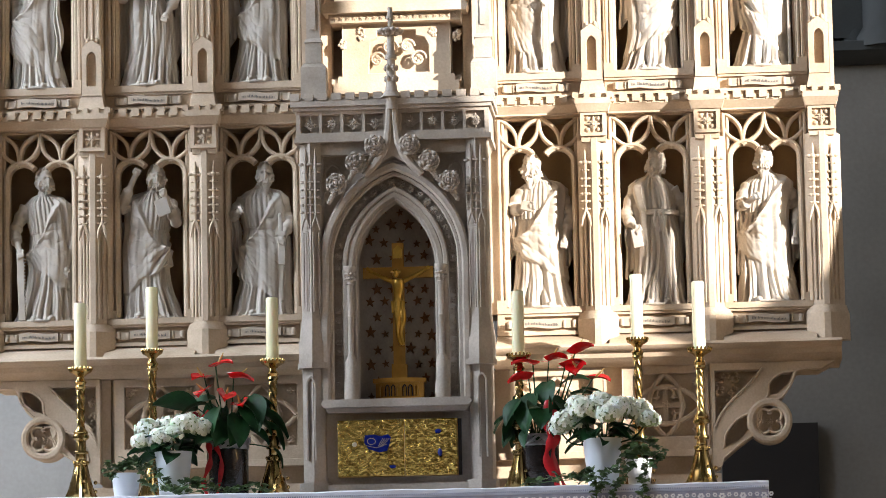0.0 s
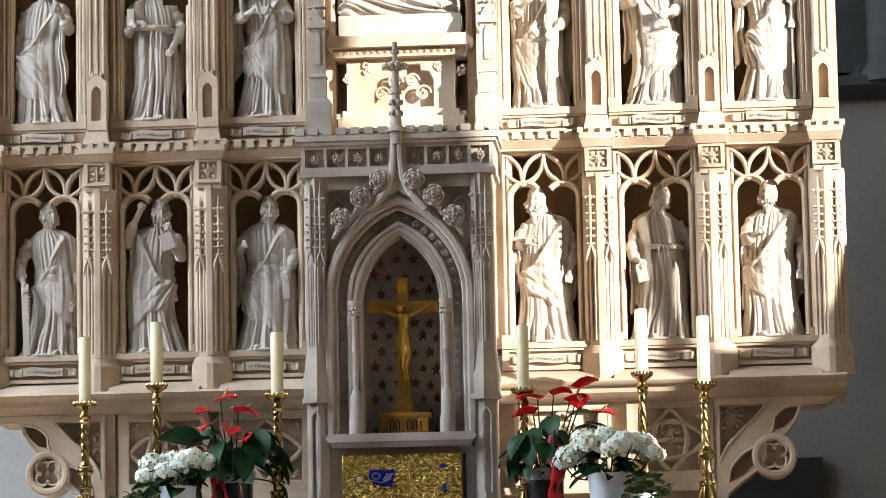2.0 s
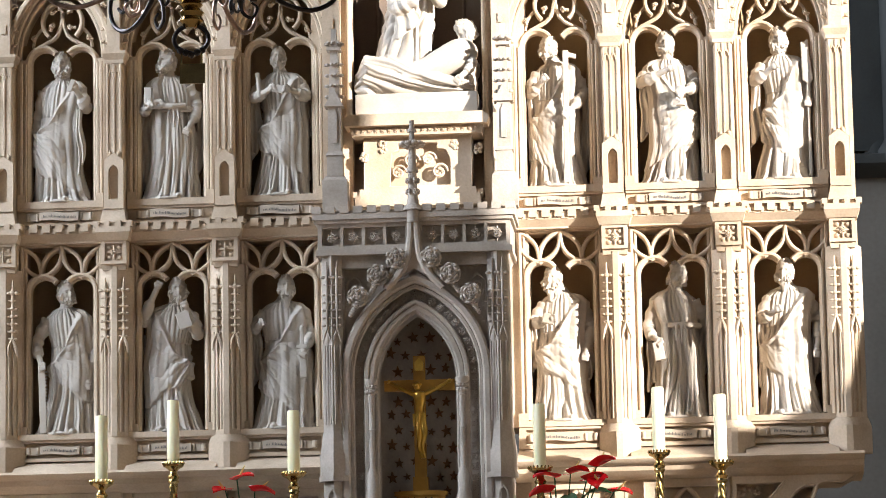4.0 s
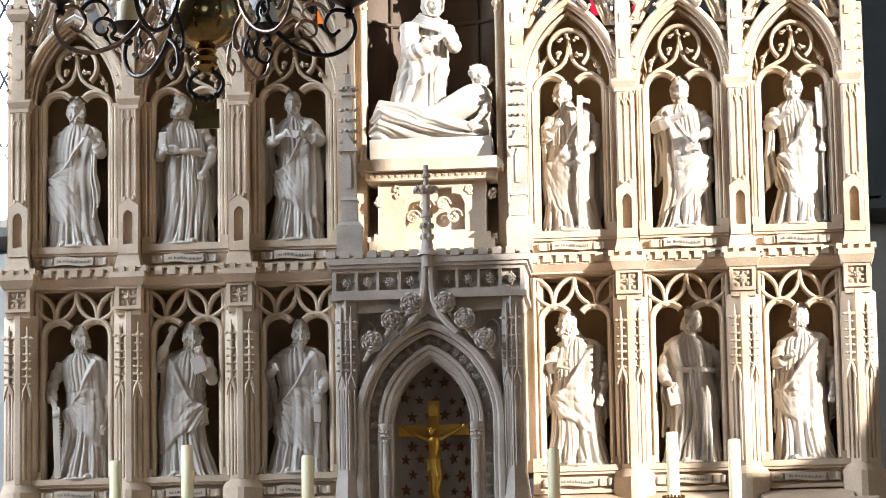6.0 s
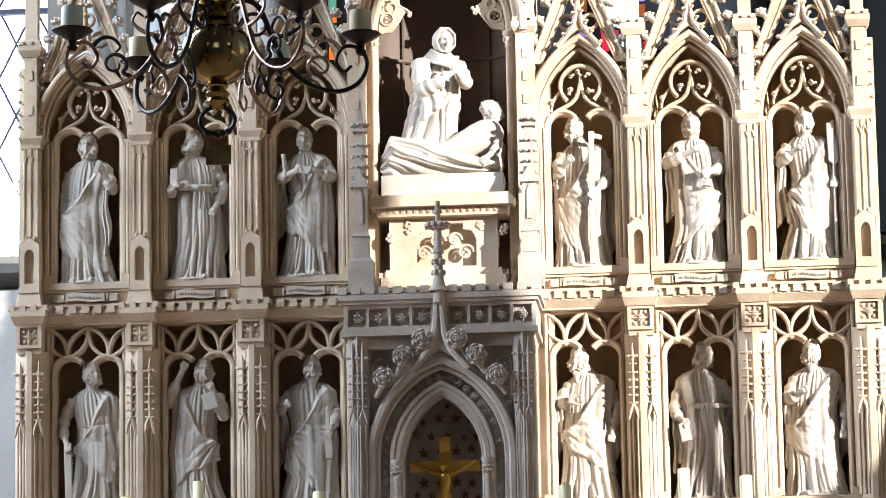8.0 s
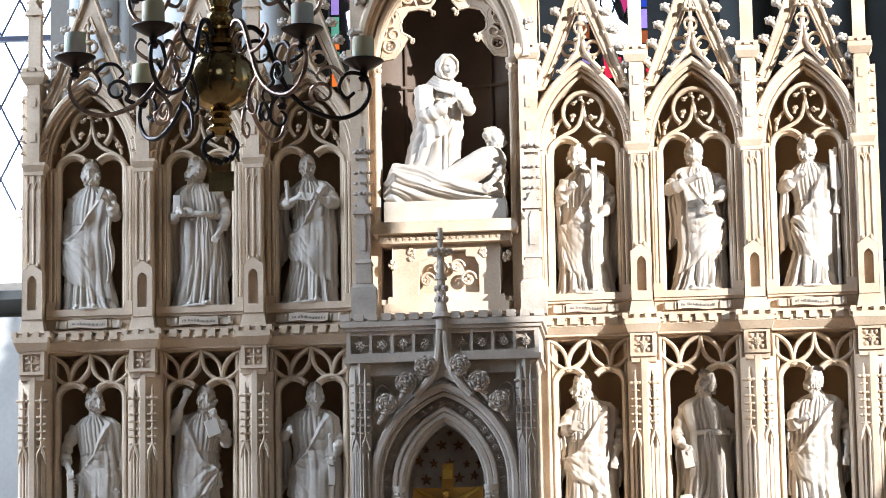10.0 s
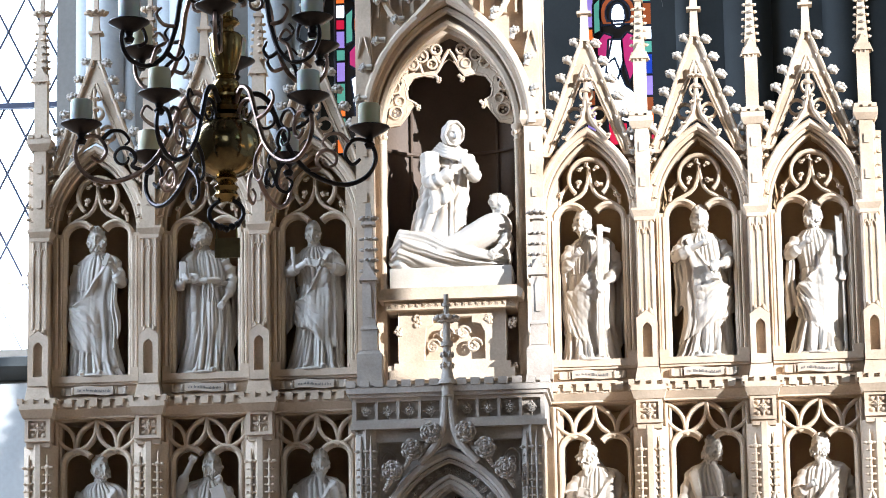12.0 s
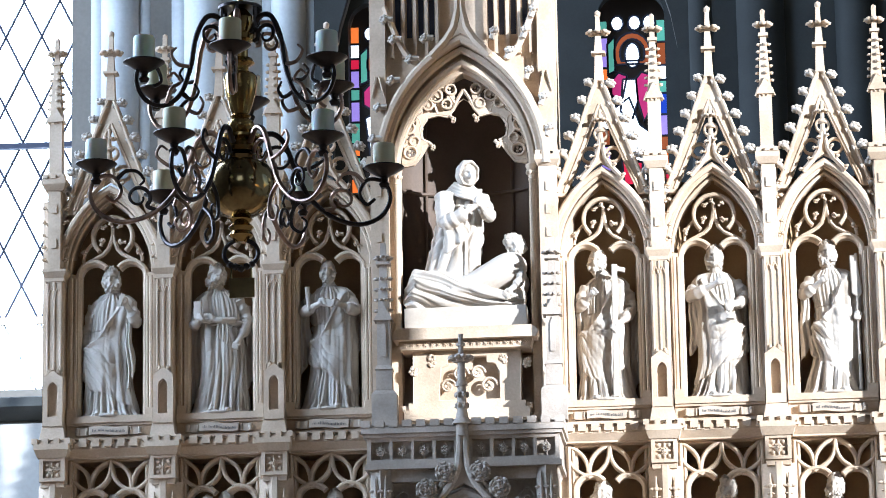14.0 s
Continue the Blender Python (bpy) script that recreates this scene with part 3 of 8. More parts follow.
def pier_lower():
    """A pier set edgewise, with its plinth, rose box and crenellated cap; parts in a dict."""
    d = {}
    bm = bmesh.new()
    ring = [(-0.086, 0.06), (-0.074, 0.012), (-0.012, -0.05), (0.012, -0.05), (0.074, 0.012), (0.086, 0.06)]
    big = [(x * 1.22, y - (0.012 if y < 0.05 else 0)) for x, y in ring]
    plan(bm, big, 1.678, 1.80)
    plan(bm, big, 1.80, 1.84, 0.86, 0, 0.06)
    d["plinth"] = finish(bm, STONE, bev=0.002)
    d["shaft"] = finish(plan(bmesh.new(), ring, 1.838, 2.63), STONE, bev=0.0015)
    rolls = []
    for s in (-1, 1):
        # two sunk panels on each slanting face, edged with thin rolls
        for k in (0.22, 0.78):
            x, y = s * (0.012 + 0.062 * k), -0.05 + 0.062 * k
            rolls.append(finish(tube(bmesh.new(), [(x, y - 0.003, 1.86), (x, y - 0.003, 2.27)], 0.0045, 6), STONE))
        x, y = s * 0.043, -0.021
        rolls.append(finish(tube(bmesh.new(), [(x, y - 0.004, 1.86), (x, y - 0.004, 2.56)], 0.0055, 6), STONE))
    d["face_roll"] = rolls
    bm = bmesh.new()
    for s in (-1, 1):
        x, y = s * 0.043, -0.036
        for z, r in ((2.52, 0.030), (2.485, 0.018), (2.445, 0.024), (2.41, 0.024), (2.375, 0.024), (2.34, 0.024), (2.305, 0.021)):
            for q in (-1, 1):
                ball(bm, (x + q * r * 0.62, y - 0.002, z), r * 0.6, (1.0, 0.8, 0.5), 1)
            ball(bm, (x, y - 0.006, z), r * 0.55, (1, 0.8, 0.8), 1)
        tube(bm, [(x, y, 2.58), (x, y - 0.004, 2.52), (x, y - 0.004, 2.30)], [0.003, 0.008, 0.006], 6)
        for q in (-1, 1):
            tube(bm, [(x, y - 0.008, 2.305), (x + q * 0.014, y - 0.008, 2.27), (x + q * 0.023, y - 0.006, 2.225)], [0.007, 0.010, 0.004], 5)
    d["pinnacle_ornament"] = finish(bm, STONE, 60)
    bm = bmesh.new()
    plan(bm, [(-0.055, 0.06), (-0.055, -0.045), (0.055, -0.045), (0.055, 0.06)], 2.615, 2.64, 1.05, 0, 0)
    prism(bm, [(-0.06, 2.64), (0.06, 2.64), (0.06, 2.75), (-0.06, 2.75)], [[(-0.042, 2.655), (0.042, 2.655), (0.042, 2.737), (-0.042, 2.737)]], -0.062, -0.045)
    box(bm, -0.06, 0.06, -0.0448, 0.06, 2.64, 2.75)
    for a in range(4):
        c, s = math.cos(math.pi / 2 * a), math.sin(math.pi / 2 * a)
        c2, s2 = math.cos(math.pi / 2 * a + 0.785), math.sin(math.pi / 2 * a + 0.785)
        tube(bm, [(0, -0.05, 2.696), (c * 0.036, -0.05, 2.696 + s * 0.036)], [0.010, 0.003], 5)
        ball(bm, (c2 * 0.036, -0.048, 2.696 + s2 * 0.036), 0.012, (1, 0.6, 1), 1)
    d["rose_box"] = finish(bm, STONE)
    bm = bmesh.new()
    sq = [(-0.068, 0.06), (-0.068, -0.07), (0.068, -0.07), (0.068, 0.06)]
    plan(bm, sq, 2.75, 2.785, 1.18, 0, 0.06)
    plan(bm, [(x * 1.2, y - (0.025 if y < 0 else 0)) for x, y in sq], 2.785, 2.812)
    for k in range(4):
        x = -0.078 + 0.052 * k
        box(bm, x - 0.013, x + 0.013, -0.095, -0.04, 2.8122, 2.838)
    box(bm, -0.075, 0.075, -0.07, 0.06, 2.8121, 2.83)
    d["cap"] = finish(bm, STONE, bev=0.002)
    return d


LB, LH, LT, LS, LSLOPE = lower_bay_meshes()
SCR = scroll_mesh(0.148)
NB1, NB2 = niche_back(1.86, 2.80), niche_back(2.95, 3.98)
PL = pier_lower()


def crenel_band():
    """The crenellated ledge between the tiers, one bay wide."""
    bm = bmesh.new()
    mould(bm, [(-0.205, 2.76), (0.205, 2.76)], [(0.0, 0.31), (0.0, 0.0), (0.03, -0.03), (0.045, -0.03), (0.05, -0.02), (0.05, 0.31)])
    for k in range(7):
        x = -0.18 + 0.06 * k
        box(bm, x - 0.018, x + 0.018, -0.045, 0.02, 2.80, 2.838)
        box(bm, x + 0.012, x + 0.048, -0.034, 0.02, 2.792, 2.818)
    box(bm, -0.205, 0.205, 0.02, 0.31, 2.809, 2.95)
    box(bm, -0.205, 0.205, -0.005, 0.021, 2.92, 2.952)
    for a, b in ((2.84, 2.853), (2.908, 2.921)):
        box(bm, -0.205, 0.205, 0.004, 0.0205, a, b)
    return finish(bm, STONE, bev=0.0015)


CB = crenel_band()


def pier_upper():
    d = {}
    bm = bmesh.new()
    plan(bm, [(-0.062, 0.05), (-0.062, -0.07), (0.062, -0.07), (0.062, 0.05)], 2.832, 2.90, 0.8, 0, 0)
    prism(bm, [(-0.047, 2.90), (0.047, 2.90), (0.047, 3.13), (0.0, 3.165), (-0.047, 3.13)],
          [[(-0.022, 2.945), (0.022, 2.945)] + arch(0.022, 3.075, 0.032, 5)[::-1]], -0.062, -0.03)
    box(bm, -0.047, 0.047, -0.0299, 0.05, 2.90, 3.13)
    d["niche_block"] = finish(bm, STONE, bev=0.0015)
    bm = bmesh.new()
    ring = [(-0.048, 0.05), (-0.04, 0.0), (-0.036, -0.03), (0.036, -0.03), (0.04, 0.0), (0.048, 0.05)]
    plan(bm, ring, 3.13, 3.61)
    for x in (-0.031, 0.0, 0.031):
        tube(bm, [(x, -0.032, 3.17), (x, -0.032, 3.59)], 0.0055, 6)
    for x in (-0.0155, 0.0155):
        mould(bm, arch(0.0115, 3.53, 0.03, 4, x), STEP(-0.003, 0.003, -0.038, -0.02, 0.001))
        ball(bm, (x * 1.3, -0.035, 3.165), 0.012, (0.7, 0.6, 1.4), 1)
    d["shaft"] = finish(bm, STONE)
    bm = bmesh.new()
    r0 = [(-0.05, 0.05), (-0.045, -0.035), (0.045, -0.035), (0.05, 0.05)]
    plan(bm, r0, 3.595, 3.612)
    plan(bm, r0, 3.612, 3.64, 1.28, 0, 0.02)
    plan(bm, [(x * 1.28, y * 1.28 - 0.0056) for x, y in r0], 3.64, 3.652)
    d["capital"] = finish(bm, STONE, bev=0.0015)
    bm = bmesh.new()
    plan(bm, [(-0.045, 0.05), (-0.03, -0.05), (0.03, -0.05), (0.045, 0.05)], 3.652, 4.03)
    for z in (3.75, 3.92):
        box(bm, -0.012, 0.012, -0.056, -0.049, z, z + 0.045)
    d["buttress"] = finish(bm, STONE, bev=0.002)
    bm = bmesh.new()
    sq = [(-0.042, 0.04), (-0.042, -0.055), (0.042, -0.055), (0.042, 0.04)]
    plan(bm, sq, 4.03, 4.06, 1.35, 0, 0)
    plan(bm, [(x * 1.35, y * 1.35) for x, y in sq], 4.06, 4.085)
    for k in range(3):
        box(bm, -0.052 + 0.04 * k, -0.028 + 0.04 * k, -0.078, -0.03, 4.0852, 4.105)
    plan(bm, sq, 4.0851, 4.12, 0.75, 0, 0)
    d["pinnacle_cap"] = finish(bm, STONE, bev=0.0015)
    bm = bmesh.new()
    o = [(-0.030, 0.028), (-0.030, -0.032), (0.030, -0.032), (0.030, 0.028)]
    plan(bm, o, 4.12, 4.38)
    for s in (-1, 1):
        for q in (-1, 1):
            tube(bm, [(s * 0.028, -0.034, 4.40), (s * (0.028 + q * 0.02), -0.036, 4.36)], [0.008, 0.003], 5)
    prism(bm, [(-0.042, 4.37), (0.042, 4.37), (0, 4.45)], (), -0.042, 0.03)
    plan(bm, o, 4.38, 4.66, 0.45, 0, 0)
    plan(bm, [(x * 0.75, y * 0.75) for x, y in o], 4.655, 4.67)
    plan(bm, [(x * 0.4, y * 0.4) for x, y in o], 4.67, 4.78, 0.8, 0, 0)
    ball(bm, (0, 0, 4.775), 0.014, (1, 1, 1.3), 1)
    d["pinnacle"] = finish(bm, STONE)
    return d


PU = pier_upper()
KNOB = finish(ball(bmesh.new(), (0, 0, 0), 0.0105, (1.2, 1, 0.85), 1), STONE, 60)


def upper_bay_meshes():
    d = {}
    bm = bmesh.new()
    inner = arch(0.192, 3.64, 0.345, 12)
    outer = arch(0.248, 3.64, 0.405, 12)
    prism(bm, [(-0.212, 2.952), (-0.168, 2.952), (-0.168, 3.64), (-0.192, 3.64)] + inner[1:-1] + [(0.192, 3.64), (0.168, 3.64), (0.168, 2.952), (0.212, 2.952), (0.212, 3.64)] + outer[::-1][1:-1] + [(-0.212, 3.64)], (), 0.04, 0.12)
    mould(bm, outer, STEP(-0.02, 0.008, -0.03, 0.05, 0.008))
    mould(bm, arch(0.218, 3.64, 0.385, 12), ROLL(0.014, 0.012))
    mould(bm, arch(0.198, 3.64, 0.355, 12), ROLL(0.009, 0.03))
    for s in (-1, 1):
        for dd, y in ((0.172, 0.035), (0.19, 0.02)):
            tube(bm, [(s * dd, y, 2.99), (s * dd, y, 3.62)], 0.008, 6)
        box(bm, s * 0.185 - 0.022, s * 0.185 + 0.022, 0.01, 0.06, 2.952, 2.99)
    d["arch_frame"] = finish(bm, STONE)
    bm = bmesh.new()
    hooks(bm, 3.625, y=0.045, foot=2.96)
    mould(bm, arc(0, 3.822, 0.094, -48, 228, 22), STEP(-0.009, 0.009, 0.04, 0.085, 0.005))
    for s in (1, -1):
        p = [(s * 0.115, 3.702), (s * 0.075, 3.722), (s * 0.045, 3.738), (s * 0.022, 3.762), (s * 0.008, 3.80), (0.0, 3.84), (0.0, 3.872)]
        for a, b in zip(p, p[1:]):
            tube(bm, [(a[0], 0.062, a[1]), (b[0], 0.062, b[1])], 0.010, 6)
        p = [(s * 0.165, 3.69), (s * 0.135, 3.745), (s * 0.085, 3.80)]
        tube(bm, [(x, 0.065, z) for x, z in arc(s * 0.02, 3.70, 0.12, 90 - s * 90, 90 - s * 40, 5)], 0.008, 6)
    d["tracery"] = finish(bm, STONE)
    # gable with its own thin frame and openwork
    bm = bmesh.new()
    prism(bm, [(-0.225, 3.92), (-0.17, 3.92), (0.0, 4.34), (0.17, 3.92), (0.225, 3.92), (0.014, 4.50), (-0.014, 4.50)], (), -0.005, 0.05)
    for s in (-1, 1):
        tube(bm, [(s * 0.21, -0.012, 3.94), (s * 0.012, -0.012, 4.48)], 0.010, 6)
        tube(bm, [(s * 0.178, -0.004, 3.94), (s * 0.004, -0.004, 4.36)], 0.006, 6)
        mould(bm, arc(s * 0.055, 4.12, 0.035, 0, 340, 12), STEP(-0.006, 0.006, 0.01, 0.04, 0.003), True)
    mould(bm, arc(0, 4.22, 0.03, 0, 340, 12), STEP(-0.006, 0.006, 0.01, 0.04, 0.003), True)
    d["gable"] = finish(bm, STONE)
    bm = bmesh.new()
    o = [(-0.022, 0.022), (-0.022, -0.022), (0.022, -0.022), (0.022, 0.022)]
    plan(bm, o, 4.47, 4.60, 0.75, 0, 0)
    plan(bm, [(x * 1.5, y * 1.5) for x, y in o], 4.60, 4.612)
    plan(bm, [(x * 0.85, y * 0.85) for x, y in o], 4.612, 4.69, 0.7, 0, 0)
    for k in range(8):
        a = math.pi / 4 * k
        ball(bm, (0.046 * math.cos(a), 0.046 * math.sin(a), 4.708), 0.016, (1, 1, 0.7), 1)
        ball(bm, (0.028 * math.cos(a), 0.028 * math.sin(a), 4.708), 0.016, (1, 1, 0.6), 1)
    plan(bm, [(x * 0.6, y * 0.6) for x, y in o], 4.70, 4.79, 0.7, 0, 0)
    ball(bm, (0, 0, 4.80), 0.017, (1, 1, 1.2), 1)
    d["finial"] = finish(bm, STONE, 60)
    # ogee hood over the arch with a small finial
    bm = bmesh.new()
    for s in (-1, 1):
        pts = [(s * 0.10, 3.99), (s * 0.05, 4.045), (s * 0.022, 4.09), (s * 0.008, 4.15), (0, 4.22)]
        tube(bm, [(x, -0.035, z) for x, z in pts], [0.014, 0.014, 0.013, 0.012, 0.010], 6)
    prism(bm, [(-0.05, 4.04), (0, 4.07), (0.05, 4.04), (0.012, 4.17), (-0.012, 4.17)], (), -0.03, 0.0)
    tube(bm, [(0, -0.038, 4.18), (0, -0.038, 4.31)], [0.012, 0.008], 6)
    lathe(bm, [(0.02, 4.215), (0.024, 4.222), (0.012, 4.235)], 8, (0, -0.038))
    for k in range(6):
        a = math.pi / 3 * k
        ball(bm, (0.028 * math.cos(a), -0.038 + 0.02 * math.sin(a), 4.275), 0.012, (1, 1, 0.7), 1)
    ball(bm, (0, -0.038, 4.315), 0.010, (1, 1, 1.3), 1)
    d["ogee_hood"] = finish(bm, STONE, 60)
    return d


UB = upper_bay_meshes()

for i, x in enumerate(BAYS):
    bay = put("bay", finish(prism(bmesh.new(), [(-0.2, 2.752), (0.2, 2.752), (0.2, 2.77), (-0.2, 2.77)], (), 0.0, 0.3), STONE), RET, (x, 0, 0))
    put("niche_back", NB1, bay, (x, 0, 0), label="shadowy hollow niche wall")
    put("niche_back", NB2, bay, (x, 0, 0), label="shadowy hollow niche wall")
    put("niche_frame", LB, bay, (x, 0, 0))
    for me in LH:
        put("arch_head", me, bay, (x, 0, 0))
    for me in LT:
        put("tracery_lens", me, bay, (x, 0, 0))
    put("sloping_ledge", LSLOPE, bay, (x, 0, 0))
    put("sill", LS, bay, (x, 0, 0))
    put("crenellated_ledge", CB, bay, (x, 0, 0))
    put("name_scroll", SCR, bay, (x - 0.005, 0.0, 1.787), label="stone ribbon with faded black lettering")
    put("lettering", letter_bars(i), bay, (x - 0.005, 0.0, 1.787))
    put("name_scroll", SCR, bay, (x - 0.005, -0.012, 2.881), label="stone ribbon with faded black lettering")
    put("lettering", letter_bars(i + 20), bay, (x - 0.005, -0.012, 2.881))
    for nm, me in UB.items():
        put(nm, me, bay, (x, 0, 0))
    for dx, z, rr, sc in ((-0.052, 3.79, -40, 1.5), (0.052, 3.79, -140, 1.5), (-0.135, 3.735, -60, 1.4), (0.135, 3.735, -120, 1.4), (-0.005, 3.875, -90, 1.3), (-0.035, 3.868, 180, 1.2), (0.03, 3.868, 0, 1.2)):
        put("leaf_cusp", CROC_S, bay, (x + dx, 0.045, z), (0, rr, 0), sc)
    for s in (-1, 1):
        for k in range(7):
            f = k / 6
            put("crocket", CROC, bay, (x + s * (0.226 - 0.195 * f), -0.005, 3.94 + 0.515 * f), (0, 15 if s > 0 else -15, 0 if s > 0 else 180), 1.55 - 0.25 * f)
        for k in range(4):
            f = k / 3
            put("crocket", CROC_S, bay, (x + s * (0.10 - 0.085 * f ** 0.7), -0.045, 4.0 + 0.15 * f), (0, -30 if s > 0 else 30, 0 if s > 0 else 180))
for x in PIERS:
    pier = put("pier", PL["shaft"], RET, (x, 0, 0))
    for nm in ("plinth", "pinnacle_ornament", "rose_box", "cap"):
        put(nm, PL[nm], pier, (x, 0, 0))
    for me in PL["face_roll"]:
        put("face_roll", me, pier, (x, 0, 0))
    put("rose", ROSE_S, pier, (x, -0.05, 2.696))
    for nm, me in PU.items():
        put(nm, me, pier, (x, 0, 0))
    for z, w in ((4.44, 0.034), (4.475, 0.032), (4.51, 0.030), (4.545, 0.028), (4.58, 0.026), (4.615, 0.024)):
        for dx, dy in ((w, -0.01), (-w, -0.01), (0.008, -w)):
            put("crocket", KNOB, pier, (x + dx, dy, z))
    for k in range(8):
        put("finial_leaf", KNOB, pier, (x + 0.034 * math.cos(math.pi / 4 * k), 0.034 * math.sin(math.pi / 4 * k), 4.715), scale=1.4)
    for s in (-1, 1):
        for z in (3.70, 3.76, 3.82, 3.88, 3.95):
            put("crocket", CROC_S, pier, (x + s * 0.045, -0.02, z), (0, 0, 0 if s > 0 else 180), 1.2)


def cornice(a, b):
    """The long moulded ledge under the lower tier, broken round its end."""
    bm = bmesh.new()
    prof = [(0.0, 0.4), (0.0, -0.10), (-0.012, -0.112), (-0.026, -0.10), (-0.036, -0.06), (-0.06, -0.05), (-0.075, -0.02), (-0.09, 0.01), (-0.09, 0.4)]
    mould(bm, [(a, 1.678), (b, 1.678)], prof)
    return bm


for a, b in ((-2.00, -0.42), (0.42, 2.00)):
    part("cornice", cornice(a, b), STONE, RET, "moulded sandstone cornice")


def predella(s):
    """The panelled base on one side; s is its side."""
    pre = put("predella", finish(box(bmesh.new(), min(s * 0.40, s * 1.36), max(s * 0.40, s * 1.36), 0.10, 0.44, 0.98, 1.588), STONE), RET)
    bm = bmesh.new()
    cells = ((0.66, 0.165), (1.13, 0.165)) if s < 0 else ((0.70, 0.165), (1.195, 0.145))
    for c, w in cells:
        X = s * c
        prism(bm, [(X - w - 0.05, 1.20), (X + w + 0.05, 1.20), (X + w + 0.05, 1.586), (X - w - 0.05, 1.586)], [[(X - w, 1.262), (X + w, 1.262), (X + w, 1.55), (X - w, 1.55)]], 0.05, 0.0998)
    part("panel_frame", bm, STONE, pre, bev=0.003)
    for c, w in cells:
        bm = bmesh.new()
        X, Z, h = s * c, 1.406, 0.144
        # two crossing vesicas, a quatrefoil and a cross
        for q in (-1, 1):
            mould(bm, [(X + x, Z + z) for x, z in arc(q * 0.10, 0, 0.175, 90 + q * 90 - 55, 90 + q * 90 + 55, 14)], STEP(-0.011, 0.011, 0.062, 0.099, 0.006))
            mould(bm, [(X + x, Z + z) for x, z in arc(0, q * 0.115, 0.20, -q * 90 - 54, -q * 90 + 54, 14)], STEP(-0.011, 0.011, 0.062, 0.099, 0.006))
        for a in range(4):
            cx, cz = 0.047 * math.cos(a * math.pi / 2), 0.047 * math.sin(a * math.pi / 2)
            mould(bm, [(X + x, Z + z) for x, z in arc(cx, cz, 0.04, a * 90 - 120, a * 90 + 120, 10)], STEP(-0.006, 0.006, 0.07, 0.099, 0.003))
        box(bm, X - 0.085, X + 0.085, 0.075, 0.0985, Z - 0.011, Z + 0.011)
        box(bm, X - 0.011, X + 0.011, 0.0748, 0.0984, Z - 0.085, Z + 0.085)
        part("tracery_panel", bm, STONE, pre)
        put("rose", ROSE_S, pre, (X, 0.075, Z))
        for qx in (-1, 1):
            for qz in (-1, 1):
                put("corner_leaf", finish(leaves(qx + 2 * qz + int(c * 20), 0.012, 0.012, 2, 0.018), STONE, 60), pre, (X + qx * 0.135, 0.095, Z + qz * 0.115))
    for z0, z1, y in ((0.98, 1.06, -0.01), (1.06, 1.085, 0.01), (1.17, 1.2, 0.03)):
        part("base_moulding", box(bmesh.new(), min(s * 0.40, s * 1.44), max(s * 0.40, s * 1.44), y, 0.0999, z0, z1), STONE, pre, bev=0.006)
    # curved bracket with its roundel and vine field
    br = put("bracket", finish(box(bmesh.new(), min(s * 1.36, s * 1.40), max(s * 1.36, s * 1.40), 0.06, 0.40, 1.0, 1.587), STONE), RET)
    bm = bmesh.new()
    mouch = lambda pts: [(s * x, z) for x, z in pts]
    prism(bm, mouch([(1.40, 1.587), (1.40, 1.10), (1.44, 1.12), (1.455, 1.157), (1.52, 1.21), (1.595, 1.265), (1.63, 1.33), (1.64, 1.40), (1.68, 1.405), (1.727, 1.43), (1.77, 1.49), (1.798, 1.548), (1.90, 1.55), (1.97, 1.587)]),
          [mouch([(1.422, 1.29), (1.452, 1.355), (1.505, 1.415), (1.58, 1.485), (1.64, 1.552), (1.422, 1.552)]),
           mouch([(1.455, 1.20), (1.47, 1.27), (1.53, 1.335), (1.605, 1.368), (1.59, 1.305), (1.525, 1.235)]),
           mouch([(1.655, 1.432), (1.67, 1.49), (1.72, 1.532), (1.778, 1.542), (1.753, 1.485), (1.708, 1.445)])], 0.01, 0.10)
    prism(bm, mouch([(1.40, 1.587), (1.40, 1.10), (1.44, 1.12), (1.455, 1.157), (1.52, 1.21), (1.595, 1.265), (1.63, 1.33), (1.64, 1.40), (1.68, 1.405), (1.727, 1.43), (1.77, 1.49), (1.798, 1.548), (1.90, 1.55), (1.97, 1.587)]), (), 0.1005, 0.30)
    part("bracket_plate", bm, STONE, br, bev=0.003)
    bm = bmesh.new()
    circ = lambda r, n=28: [(s * 1.665 + r * math.cos(2 * math.pi * k / n), 1.318 + r * math.sin(2 * math.pi * k / n)) for k in range(n)]
    mould(bm, circ(0.086), STEP(-0.017, 0.017, -0.008, 0.14, 0.010), True)
    prism(bm, circ(0.076), (), 0.05, 0.10)
    for a in range(4):
        cx, cz = s * 1.665 + 0.036 * math.cos(a * math.pi / 2 + 0.785), 1.318 + 0.036 * math.sin(a * math.pi / 2 + 0.785)
        mould(bm, arc(cx, cz, 0.030, a * 90 - 80, a * 90 + 170, 10), STEP(-0.006, 0.006, 0.005, 0.051, 0.003))
    part("roundel", bm, STONE, br)
    put("rose", ROSE_S, br, (s * 1.665, 0.04, 1.318))
    for path in ([(1.42, 1.30), (1.452, 1.362), (1.505, 1.422), (1.58, 1.492), (1.64, 1.56)], [(1.455, 1.157), (1.52, 1.21), (1.595, 1.265), (1.632, 1.33)], [(1.69, 1.408), (1.727, 1.43), (1.77, 1.49), (1.798, 1.548), (1.90, 1.552)], [(1.455, 1.20), (1.47, 1.27), (1.53, 1.335), (1.605, 1.368), (1.66, 1.432), (1.67, 1.49), (1.72, 1.532), (1.778, 1.542)]):
        part("edge_roll", tube(bmesh.new(), smooth([(s * x, 0.010, z) for x, z in path], 4), 0.0065, 6), STONE, br)
